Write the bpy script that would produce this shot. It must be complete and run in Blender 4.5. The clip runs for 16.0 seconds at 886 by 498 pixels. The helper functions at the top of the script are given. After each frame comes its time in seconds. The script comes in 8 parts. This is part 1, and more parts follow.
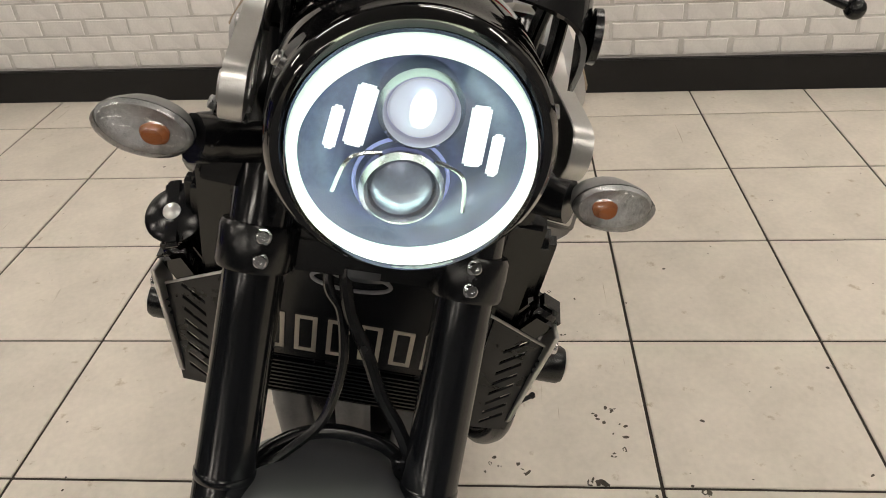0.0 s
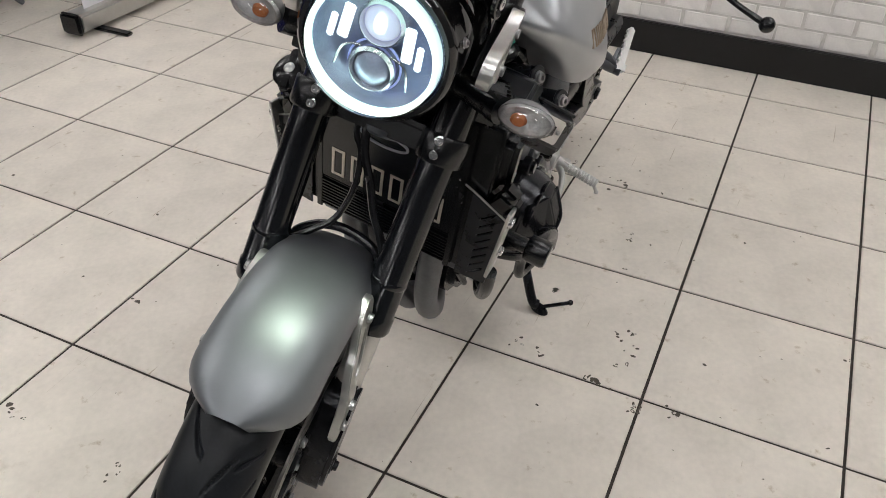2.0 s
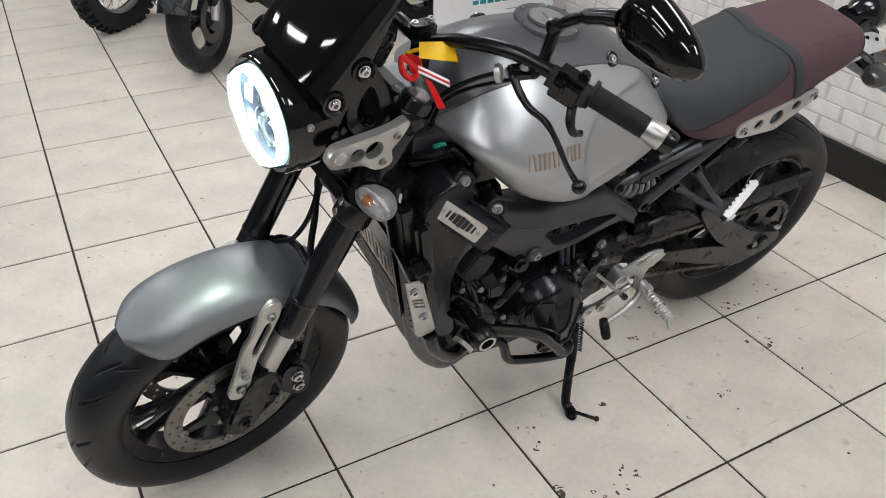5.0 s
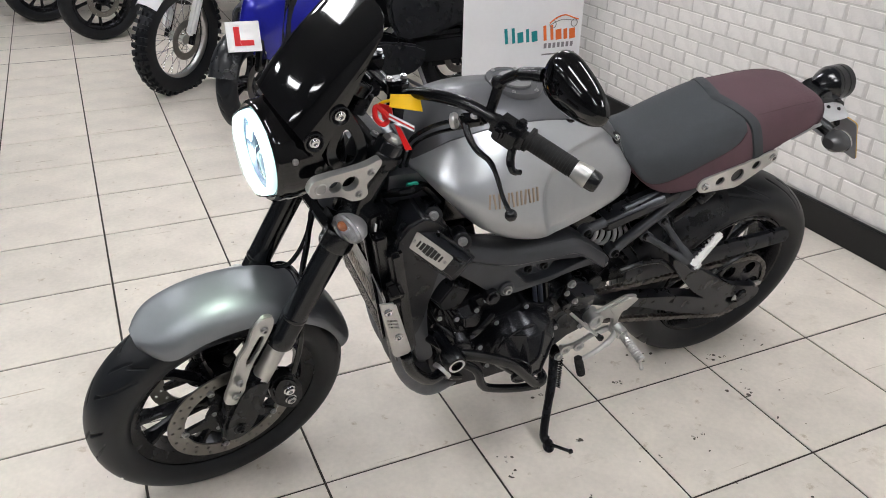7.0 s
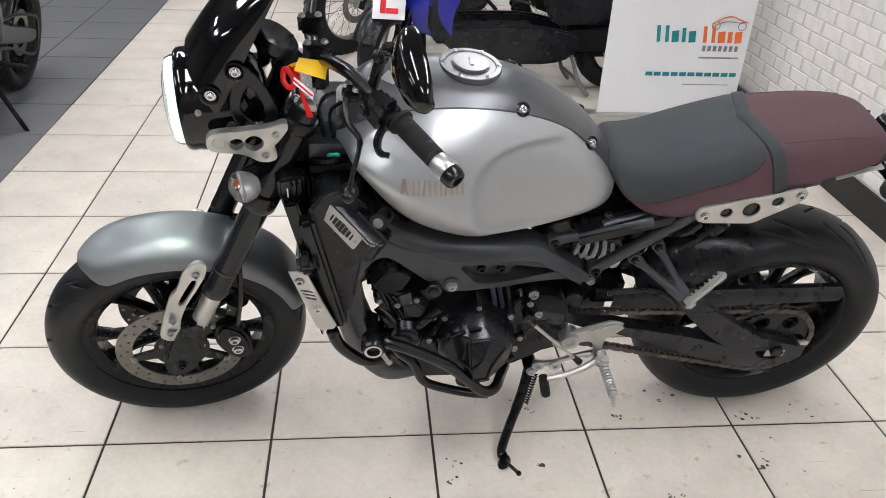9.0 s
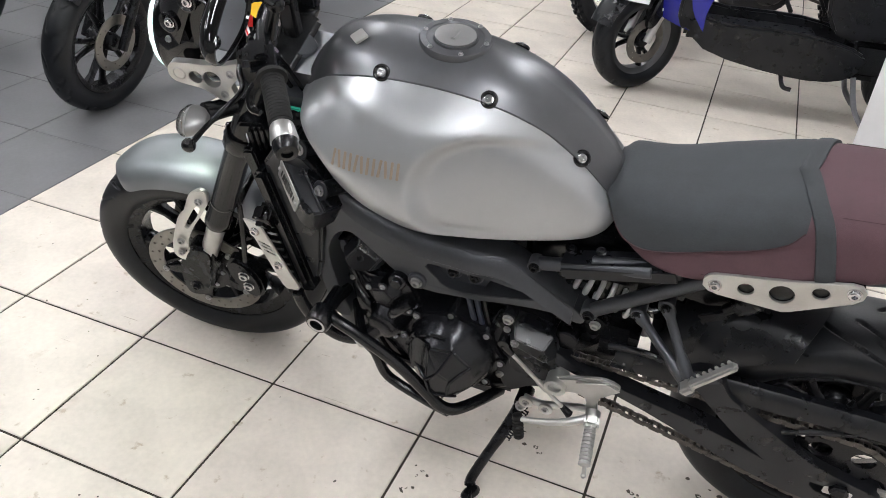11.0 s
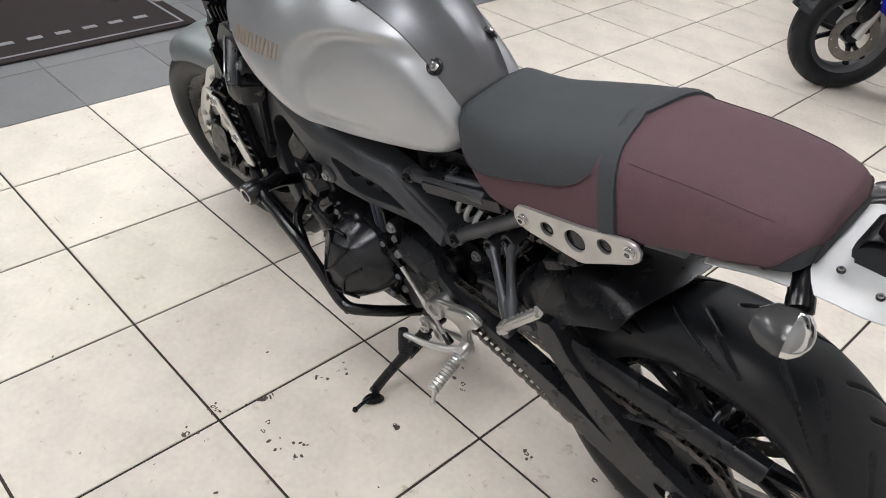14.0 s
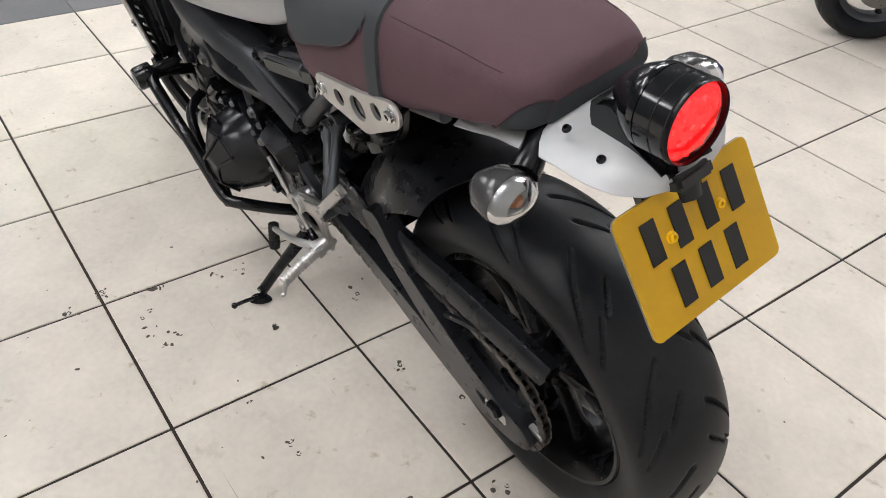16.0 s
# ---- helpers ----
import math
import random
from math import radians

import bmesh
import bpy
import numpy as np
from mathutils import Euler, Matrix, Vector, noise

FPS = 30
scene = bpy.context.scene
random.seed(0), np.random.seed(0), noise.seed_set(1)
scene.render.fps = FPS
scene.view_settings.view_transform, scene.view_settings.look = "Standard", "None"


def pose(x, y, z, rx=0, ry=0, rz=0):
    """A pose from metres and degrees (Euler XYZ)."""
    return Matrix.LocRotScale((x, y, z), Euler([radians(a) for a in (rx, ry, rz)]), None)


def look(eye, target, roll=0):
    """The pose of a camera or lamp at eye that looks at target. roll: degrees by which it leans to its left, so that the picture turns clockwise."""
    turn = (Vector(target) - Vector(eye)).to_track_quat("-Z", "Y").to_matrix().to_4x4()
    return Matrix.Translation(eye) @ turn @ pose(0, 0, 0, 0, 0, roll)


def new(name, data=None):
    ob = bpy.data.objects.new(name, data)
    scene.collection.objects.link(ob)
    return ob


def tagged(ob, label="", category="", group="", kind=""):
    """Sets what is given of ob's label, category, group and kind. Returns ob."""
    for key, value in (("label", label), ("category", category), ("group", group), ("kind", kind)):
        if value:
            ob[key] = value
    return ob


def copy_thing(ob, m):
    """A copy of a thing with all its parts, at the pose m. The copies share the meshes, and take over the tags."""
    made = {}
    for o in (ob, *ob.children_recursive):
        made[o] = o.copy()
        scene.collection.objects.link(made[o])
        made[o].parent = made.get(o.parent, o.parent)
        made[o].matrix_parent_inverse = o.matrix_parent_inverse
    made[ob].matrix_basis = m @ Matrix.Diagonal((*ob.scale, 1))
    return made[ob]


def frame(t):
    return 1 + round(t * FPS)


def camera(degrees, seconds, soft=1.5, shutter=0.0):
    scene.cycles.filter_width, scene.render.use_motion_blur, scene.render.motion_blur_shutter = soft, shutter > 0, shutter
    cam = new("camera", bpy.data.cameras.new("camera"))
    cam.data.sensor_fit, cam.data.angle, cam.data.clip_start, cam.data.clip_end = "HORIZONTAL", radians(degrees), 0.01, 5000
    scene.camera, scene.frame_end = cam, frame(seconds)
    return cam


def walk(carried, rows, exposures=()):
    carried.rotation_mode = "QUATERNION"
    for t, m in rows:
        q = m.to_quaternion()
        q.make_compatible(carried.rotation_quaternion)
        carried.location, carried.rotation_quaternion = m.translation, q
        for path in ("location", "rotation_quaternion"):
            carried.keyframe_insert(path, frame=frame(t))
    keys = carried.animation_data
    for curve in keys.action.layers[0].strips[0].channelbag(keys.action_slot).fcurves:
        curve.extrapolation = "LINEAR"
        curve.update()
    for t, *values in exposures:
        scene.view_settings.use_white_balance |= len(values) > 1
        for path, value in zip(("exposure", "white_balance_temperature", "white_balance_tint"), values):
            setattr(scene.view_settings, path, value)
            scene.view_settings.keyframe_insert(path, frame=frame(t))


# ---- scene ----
cam = camera(59.0, 16.0, soft=0.95)

PATH = [
    (0, (0.94, 0.129, 1.122), (-0.727, -0.031, 0.029), -3.5),
    (0.5, (0.997, 0.236, 1.16), (-0.592, -0.121, -0.001), -1.3),
    (1, (1.045, 0.335, 1.19), (-0.462, -0.203, -0.01), -0.5),
    (1.5, (1.108, 0.391, 1.219), (-0.37, -0.232, 0.024), -0.2),
    (2, (1.208, 0.485, 1.249), (-0.241, -0.179, 0.041), 1.0),
    (2.5, (1.266, 0.611, 1.291), (-0.106, -0.165, 0.059), 0.7),
    (3, (1.227, 0.791, 1.309), (-0.01, -0.159, 0.057), -0.2),
    (3.5, (1.151, 0.906, 1.308), (0.019, -0.142, 0.034), -0.7),
    (4, (1.004, 0.931, 1.333), (-0.057, -0.189, 0.061), 1.1),
    (4.5, (0.906, 0.999, 1.373), (-0.059, -0.261, 0.156), 1.7),
    (5, (0.794, 1.153, 1.388), (-0.031, -0.299, 0.287), 1.4),
    (5.2, (0.763, 1.207, 1.402), (-0.015, -0.304, 0.346), 0.9),
    (7.3, (0.747, 1.463, 1.42), (0.017, -0.142, 0.476), 1.9),
    (7.5, (0.689, 1.509, 1.408), (0.019, -0.118, 0.456), 2.4),
    (8, (0.548, 1.529, 1.397), (0.007, -0.137, 0.431), 3.2),
    (8.5, (0.387, 1.48, 1.408), (-0.015, -0.217, 0.43), 3.4),
    (9, (0.175, 1.482, 1.4), (-0.033, -0.24, 0.405), 3.1),
    (9.2, (0.086, 1.488, 1.392), (-0.047, -0.237, 0.388), 3.3),
    (11.3, (-0.52, 1.159, 1.365), (0.13, -0.364, 0.243), 4.5),
    (11.5, (-0.555, 1.11, 1.352), (0.136, -0.372, 0.201), 4.5),
    (12, (-0.608, 0.946, 1.336), (0.134, -0.457, 0.119), 5.9),
    (12.5, (-0.707, 0.861, 1.338), (0.137, -0.451, 0.087), 7.0),
    (13, (-0.886, 0.803, 1.343), (0.139, -0.4, 0.116), 7.6),
    (13.5, (-1.006, 0.81, 1.339), (0.123, -0.326, 0.141), 6.3),
    (14, (-1.114, 0.901, 1.324), (0.013, -0.264, 0.152), 4.7),
    (14.5, (-1.203, 0.917, 1.303), (-0.117, -0.258, 0.103), 2.9),
    (15, (-1.285, 0.851, 1.258), (-0.2, -0.29, 0.025), 2.5),
    (15.5, (-1.363, 0.734, 1.229), (-0.22, -0.338, -0.014), 4.0),
    (16, (-1.405, 0.596, 1.21), (-0.19, -0.381, -0.043), 4.7),
]
WARMTH = [(0, -0.14, 7450, 10), (0.6, -0.13, 7150, 10), (1.5, -0.12, 6650, 10), (3.0, 0.01, 6500, 10), (4.5, 0.12, 6400, 10), (8.0, 0.28, 6350, 10), (9.0, 0.38, 6350, 10), (12.0, 0.42, 6350, 10), (14.0, 0.37, 6400, 10), (16.0, 0.31, 6450, 10)]
walk(cam, [(t, look(eye, target, roll)) for t, eye, target, roll in PATH], WARMTH)

# ---- world and light ----
world = bpy.data.worlds.new("world")
scene.world = world
world.use_nodes = True
world.node_tree.nodes["Background"].inputs[0].default_value = (0.75, 0.8, 0.9, 1)
world.node_tree.nodes["Background"].inputs[1].default_value = 0.3

LAMP_POWER = 19.4
HEAD_POWER = 4.6


# ---- materials ----
def nodes_of(name):
    m = bpy.data.materials.new(name)
    m.use_nodes = True
    nt = m.node_tree
    return m, nt, nt.nodes["Principled BSDF"]


def add(nt, kind, **values):
    n = nt.nodes.new(kind)
    for key, v in values.items():
        n.inputs[key.replace("_", " ")].default_value = v
    return n


def mat(name, colour, rough=0.5, metal=0.0, vary=0.15, scale=8.0, bump=0.0, bump_scale=200.0, coat=0.0, spec=0.4, rough_vary=0.1, rnd=0.0):
    """A surface with stains at a large scale, grain at a small one, and fine relief."""
    m, nt, p = nodes_of(name)
    co = nt.nodes.new("ShaderNodeTexCoord")
    n1 = add(nt, "ShaderNodeTexNoise", Scale=scale, Detail=6.0, Roughness=0.6)
    n2 = add(nt, "ShaderNodeTexNoise", Scale=scale * 14, Detail=3.0)
    nt.links.new(co.outputs["Object"], n1.inputs["Vector"])
    nt.links.new(co.outputs["Object"], n2.inputs["Vector"])
    mix = nt.nodes.new("ShaderNodeMath")
    mix.operation = "ADD"
    half = nt.nodes.new("ShaderNodeMath")
    half.operation = "MULTIPLY"
    half.inputs[1].default_value = 0.35
    nt.links.new(n2.outputs[0], half.inputs[0])
    nt.links.new(n1.outputs[0], mix.inputs[0])
    nt.links.new(half.outputs[0], mix.inputs[1])
    ramp = nt.nodes.new("ShaderNodeValToRGB")
    lo, hi = [max(0, c * (1 - vary)) for c in colour], [min(1, c * (1 + vary)) for c in colour]
    ramp.color_ramp.elements[0].position, ramp.color_ramp.elements[1].position = 0.4, 0.95
    ramp.color_ramp.elements[0].color, ramp.color_ramp.elements[1].color = (*lo, 1), (*hi, 1)
    nt.links.new(mix.outputs[0], ramp.inputs[0])
    out = ramp.outputs[0]
    if rnd:
        info = nt.nodes.new("ShaderNodeObjectInfo")
        hsv = nt.nodes.new("ShaderNodeHueSaturation")
        mr = nt.nodes.new("ShaderNodeMapRange")
        mr.inputs["To Min"].default_value, mr.inputs["To Max"].default_value = 1 - rnd, 1 + rnd
        nt.links.new(info.outputs["Random"], mr.inputs[0])
        nt.links.new(mr.outputs[0], hsv.inputs["Value"])
        nt.links.new(out, hsv.inputs["Color"])
        out = hsv.outputs[0]
    nt.links.new(out, p.inputs["Base Color"])
    rr = nt.nodes.new("ShaderNodeMapRange")
    rr.inputs["To Min"].default_value, rr.inputs["To Max"].default_value = max(0.02, rough - rough_vary), min(1, rough + rough_vary)
    nt.links.new(n1.outputs[0], rr.inputs[0])
    nt.links.new(rr.outputs[0], p.inputs["Roughness"])
    p.inputs["Metallic"].default_value = metal
    p.inputs["Coat Weight"].default_value = coat
    p.inputs["Coat Roughness"].default_value = 0.08
    p.inputs["Specular IOR Level"].default_value = spec
    if bump:
        n3 = add(nt, "ShaderNodeTexNoise", Scale=bump_scale, Detail=4.0)
        nt.links.new(co.outputs["Object"], n3.inputs["Vector"])
        b = nt.nodes.new("ShaderNodeBump")
        b.inputs["Strength"].default_value = bump
        b.inputs["Distance"].default_value = 0.002
        nt.links.new(n3.outputs[0], b.inputs["Height"])
        nt.links.new(b.outputs[0], p.inputs["Normal"])
    return m


def glow(name, colour, strength):
    m, nt, p = nodes_of(name)
    p.inputs["Base Color"].default_value = (*colour, 1)
    p.inputs["Emission Color"].default_value = (*colour, 1)
    p.inputs["Emission Strength"].default_value = strength
    return m


def glass(name, colour=(1, 1, 1), rough=0.02, clear=0.8):
    """Clear moulded plastic: a thin sheet that lets light through and shines."""
    m, nt, p = nodes_of(name)
    tr = nt.nodes.new("ShaderNodeBsdfTransparent")
    tr.inputs[0].default_value = (*colour, 1)
    gl = nt.nodes.new("ShaderNodeBsdfGlossy")
    gl.inputs["Roughness"].default_value = rough
    mx = nt.nodes.new("ShaderNodeMixShader")
    fr = nt.nodes.new("ShaderNodeFresnel")
    fr.inputs[0].default_value = 1.5
    ma = nt.nodes.new("ShaderNodeMath")
    ma.operation = "MULTIPLY_ADD"
    ma.inputs[1].default_value, ma.inputs[2].default_value = 0.9, (1 - clear) * 0.3
    nt.links.new(fr.outputs[0], ma.inputs[0])
    nt.links.new(ma.outputs[0], mx.inputs[0])
    nt.links.new(tr.outputs[0], mx.inputs[1])
    nt.links.new(gl.outputs[0], mx.inputs[2])
    nt.links.new(mx.outputs[0], nt.nodes["Material Output"].inputs[0])
    return m


M_TILE = mat("cream_tile", (0.690, 0.633, 0.566), 0.42, 0, 0.15, 5, 0.02, 60, rnd=0.04, rough_vary=0.12, spec=0.22)
# scuffs and smudges over the whole floor, in one pattern that runs on from tile to tile
nt = M_TILE.node_tree
pr = nt.nodes["Principled BSDF"]
geo = nt.nodes.new("ShaderNodeNewGeometry")
sm1 = add(nt, "ShaderNodeTexNoise", Scale=9.0, Detail=7.0, Roughness=0.68)
sm2 = add(nt, "ShaderNodeTexNoise", Scale=1.7, Detail=3.0)
rp = nt.nodes.new("ShaderNodeValToRGB")
rp.color_ramp.elements[0].position, rp.color_ramp.elements[1].position = 0.60, 0.74
rp.color_ramp.elements[0].color, rp.color_ramp.elements[1].color = (1, 1, 1, 1), (0.78, 0.74, 0.69, 1)
rp2 = nt.nodes.new("ShaderNodeMapRange")
rp2.inputs["From Min"].default_value, rp2.inputs["From Max"].default_value = 0.42, 0.62
smix = nt.nodes.new("ShaderNodeMixRGB")
smix.blend_type = "MULTIPLY"
for n in (sm1, sm2):
    nt.links.new(geo.outputs["Position"], n.inputs["Vector"])
nt.links.new(sm1.outputs[0], rp.inputs[0])
nt.links.new(sm2.outputs[0], rp2.inputs[0])
nt.links.new(rp2.outputs[0], smix.inputs[0])
nt.links.new(pr.inputs["Base Color"].links[0].from_socket, smix.inputs[1])
nt.links.new(rp.outputs[0], smix.inputs[2])
# small grey smudges and long thin scratches
sm3 = add(nt, "ShaderNodeTexNoise", Scale=21.0, Detail=5.0, Roughness=0.62)
rp3 = nt.nodes.new("ShaderNodeValToRGB")
rp3.color_ramp.elements[0].position, rp3.color_ramp.elements[1].position = 0.635, 0.71
rp3.color_ramp.elements[0].color, rp3.color_ramp.elements[1].color = (1, 1, 1, 1), (0.74, 0.69, 0.62, 1)
mp = nt.nodes.new("ShaderNodeMapping")
mp.inputs["Rotation"].default_value = (0, 0, 0.9)
mp.inputs["Scale"].default_value = (4.0, 90.0, 1.0)
sm4 = add(nt, "ShaderNodeTexNoise", Scale=1.0, Detail=2.0, Distortion=0.6)
rp4 = nt.nodes.new("ShaderNodeValToRGB")
rp4.color_ramp.elements[0].position, rp4.color_ramp.elements[1].position = 0.735, 0.765
rp4.color_ramp.elements[0].color, rp4.color_ramp.elements[1].color = (1, 1, 1, 1), (0.66, 0.61, 0.55, 1)
nt.links.new(geo.outputs["Position"], sm3.inputs["Vector"])
nt.links.new(geo.outputs["Position"], mp.inputs["Vector"])
nt.links.new(mp.outputs[0], sm4.inputs["Vector"])
last = smix
for tex, rmp in ((sm3, rp3), (sm4, rp4)):
    nt.links.new(tex.outputs[0], rmp.inputs[0])
    mm2 = nt.nodes.new("ShaderNodeMixRGB")
    mm2.blend_type = "MULTIPLY"
    mm2.inputs[0].default_value = 1.0
    nt.links.new(last.outputs[0], mm2.inputs[1])
    nt.links.new(rmp.outputs[0], mm2.inputs[2])
    last = mm2
nt.links.new(last.outputs[0], pr.inputs["Base Color"])
M_GTILE = mat("grey_tile", (0.17, 0.17, 0.18), 0.45, 0, 0.15, 5, 0.03, 60, rnd=0.05)
M_GROUT = mat("grout", (0.036, 0.029, 0.023), 0.9, 0, 0.35, 20)
M_BRICK = mat("white_brick", (0.74, 0.72, 0.70), 0.6, 0, 0.10, 14, 0.5, 90, rnd=0.05)
M_MORTAR = mat("mortar", (0.58, 0.56, 0.54), 0.85, 0, 0.15, 30, 0.4, 150)
M_PLINTH = mat("black_plinth", (0.005, 0.005, 0.006), 0.35, 0, 0.3, 12, 0.05, 80)
# tones of the unseen walls and ceiling, held down so black parts reflect less
M_UNSEEN_WALL = mat("wall_paint", (0.17, 0.17, 0.17), 0.7, 0, 0.05, 3, 0.1, 120)
M_CEIL = mat("unseen_ceiling_grey", (0.30, 0.305, 0.31), 0.8, 0, 0.05, 3, 0.1, 120)
M_RUBBER = mat("tyre_rubber", (0.0072, 0.0086, 0.0112), 0.42, 0, 0.6, 14, 0.10, 260, spec=0.30)
M_BLACK = mat("satin_black", (0.0032, 0.0037, 0.0048), 0.24, 0, 0.25, 18, 0.04, 300, spec=0.48)
M_BLACKM = mat("black_metal", (0.012, 0.0125, 0.015), 0.26, 0.5, 0.3, 20, 0.06, 350)
M_GLOSS = mat("gloss_black", (0.003, 0.003, 0.0035), 0.03, 0, 0.2, 10, 0, 100, coat=0.3, rough_vary=0.012)
M_LAMPB = mat("lamp_black", (0.005, 0.0058, 0.0075), 0.16, 0, 0.2, 10, 0, 200, coat=0.2, rough_vary=0.03)
M_TAILP = mat("tail_silver", (0.52, 0.53, 0.54), 0.52, 0.35, 0.06, 6, 0.02, 600)
M_PLASTIC = mat("grey_black_plastic", (0.0085, 0.0095, 0.012), 0.29, 0, 0.2, 25, 0.06, 700, spec=0.36)
M_FRAME = mat("dark_grey_frame", (0.060, 0.064, 0.072), 0.36, 0.5, 0.15, 15, 0.04, 500, spec=0.55)
M_SWING = mat("swingarm_black", (0.022, 0.0235, 0.028), 0.29, 0.5, 0.15, 15, 0.04, 500, spec=0.55)
M_ENGINE = mat("engine_casting", (0.016, 0.017, 0.0205), 0.23, 0.5, 0.25, 22, 0.07, 420, spec=0.6)
M_SILVER = mat("satin_silver_paint", (0.395, 0.409, 0.423), 0.33, 0.64, 0.05, 4, 0.01, 900, coat=0.15, rough_vary=0.04)
M_GUN = mat("gunmetal_paint", (0.118, 0.121, 0.130), 0.36, 0.65, 0.08, 5, 0.01, 900, coat=0.1, rough_vary=0.04)
M_FENDER = mat("fender_grey_paint", (0.200, 0.211, 0.230), 0.45, 0.75, 0.05, 5, 0.01, 900, coat=0.06, rough_vary=0.04)
M_ALU = mat("brushed_aluminium", (0.54, 0.535, 0.52), 0.36, 0.9, 0.08, 30, 0.05, 600)
M_CAP = mat("cap_metal", (0.30, 0.30, 0.30), 0.42, 0.7, 0.08, 30)
M_CHROME = mat("chrome", (0.62, 0.62, 0.63), 0.16, 1.0, 0.05, 20, rough_vary=0.05)
M_BOLT = mat("bolt_steel", (0.42, 0.42, 0.425), 0.30, 1.0, 0.1, 40)
M_DISC = mat("brake_disc_steel", (0.20, 0.19, 0.175), 0.34, 0.85, 0.12, 40, 0.05, 300)
M_CHAIN = mat("oily_chain", (0.11, 0.10, 0.092), 0.36, 0.85, 0.4, 60)
M_EXH = mat("exhaust_grey", (0.15, 0.155, 0.165), 0.45, 0.4, 0.25, 14, 0.1, 200)
M_SEATB = mat("black_seat_cloth", (0.037, 0.042, 0.047), 0.70, 0, 0.2, 20, 0.35, 900)
M_SEATR = mat("burgundy_seat_cloth", (0.090, 0.047, 0.057), 0.74, 0, 0.15, 20, 0.45, 900)
M_STITCH = mat("stitching", (0.058, 0.028, 0.034), 0.8, 0, 0.1, 20)
M_GRIP = mat("grip_rubber", (0.006, 0.006, 0.006), 0.7, 0, 0.2, 30, 0.5, 500)
M_WHITE = mat("white_plastic", (0.78, 0.78, 0.78), 0.4, 0, 0.04, 6)
M_BANNER = mat("banner_sheet", (0.80, 0.81, 0.84), 0.45, 0, 0.04, 3)
M_TEAL = mat("teal_print", (0.01, 0.25, 0.28), 0.5, 0, 0.05)
M_ORANGE = mat("orange_print", (0.80, 0.17, 0.03), 0.5, 0, 0.05)
M_GREYP = mat("grey_print", (0.22, 0.22, 0.24), 0.5, 0, 0.05)
M_YELLOW = mat("yellow_plate", (0.56, 0.315, 0.004), 0.33, 0, 0.06, 10)
M_PRINT = mat("black_print", (0.012, 0.012, 0.012), 0.45, 0, 0.1)
M_TAGY = mat("yellow_tag", (0.85, 0.50, 0.0), 0.4, 0, 0.05)
M_TAGR = mat("red_tag", (0.65, 0.01, 0.01), 0.4, 0, 0.05)
M_RED = mat("red_print", (0.62, 0.015, 0.02), 0.4, 0, 0.05)
M_BLUE = mat("blue_paint", (0.012, 0.015, 0.32), 0.2, 0.2, 0.15, 6, coat=0.5)
M_LETTER = mat("tank_letter", (0.42, 0.34, 0.26), 0.4, 0.5, 0.05, 20)
M_LETTER2 = mat("guard_letter", (0.55, 0.50, 0.44), 0.4, 0.7, 0.1, 20)
M_AMBER = mat("amber_bulb", (0.42, 0.13, 0.04), 0.25, 0, 0.1)
M_REFL = mat("reflector_silver", (0.52, 0.52, 0.53), 0.42, 0.3, 0.35, 90, 1.0, 240)
M_MIRROR = mat("mirror_glass", (0.85, 0.86, 0.88), 0.02, 1.0, 0.01, 5, rough_vary=0.01)
M_SPRING = mat("spring_white", (0.65, 0.65, 0.66), 0.35, 0.1, 0.1, 30)
M_GREEN = mat("green_connector", (0.02, 0.30, 0.20), 0.5, 0, 0.1)
M_BOWL = mat("lamp_bowl", (0.36, 0.41, 0.56), 0.22, 0.6, 0.3, 20)
M_BULB2 = glow("halo_edge_glow", (0.76, 1.0, 0.965), 0.66)
M_BULB = glow("halo_glow", (0.90, 1.0, 0.985), 1.08)
M_LED = glow("led_glow", (0.86, 0.94, 1.0), 1.05)
M_LED2 = glow("projector_glow", (0.40, 0.46, 0.85), 0.26)
M_BEAM = glow("projector_lens_glow", (0.66, 0.72, 0.95), 0.42)
M_TAILB = glow("tail_board_glow", (0.85, 0.05, 0.07), 0.45)
M_TAIL = glow("tail_glow", (1.0, 0.03, 0.04), 1.3)
M_PLATEL = glow("plate_lamp_glow", (1.0, 0.93, 0.80), 5.0)
M_PANEL = glow("lamp_diffuser", (1.0, 0.99, 0.99), LAMP_POWER)
M_CLEAR = glass("clear_lens", (0.95, 0.96, 0.96), 0.16, 0.85)
M_HLGLASS = glass("headlamp_glass", (1, 1, 1), 0.01, 0.95)
M_REDGLASS = glass("red_lens", (1.0, 0.10, 0.12), 0.05, 0.7)
M_WDARK = mat("dark_dirt", (0.09, 0.075, 0.06), 0.8, 0, 0.3)
M_MAT = mat("door_mat", (0.018, 0.012, 0.012), 0.9, 0, 0.4, 30, 0.6, 400)
M_SMOKE = mat("smoked_plastic", (0.050, 0.050, 0.052), 0.22, 0, 0.1, 20, spec=0.5)
M_SPOKE = mat("spoke_steel", (0.6, 0.6, 0.6), 0.25, 1.0, 0.05, 20)


# ---- mesh tools ----
def finish(name, bm, material, parent=None, label="", angle=38, at=None):
    bm.normal_update()
    me = bpy.data.meshes.new(name)
    bm.to_mesh(me)
    bm.free()
    me.materials.append(material)
    me.polygons.foreach_set("use_smooth", [True] * len(me.polygons))
    me.set_sharp_from_angle(angle=radians(angle))
    ob = new(name, me)
    if parent:
        ob.parent = parent
    if at is not None:
        ob.matrix_basis = at
    if label:
        ob["label"] = label
    return ob


def part(name, bm, material, parent, label="", at=None, angle=38):
    return finish(name, bm, material, parent, label, angle, at)


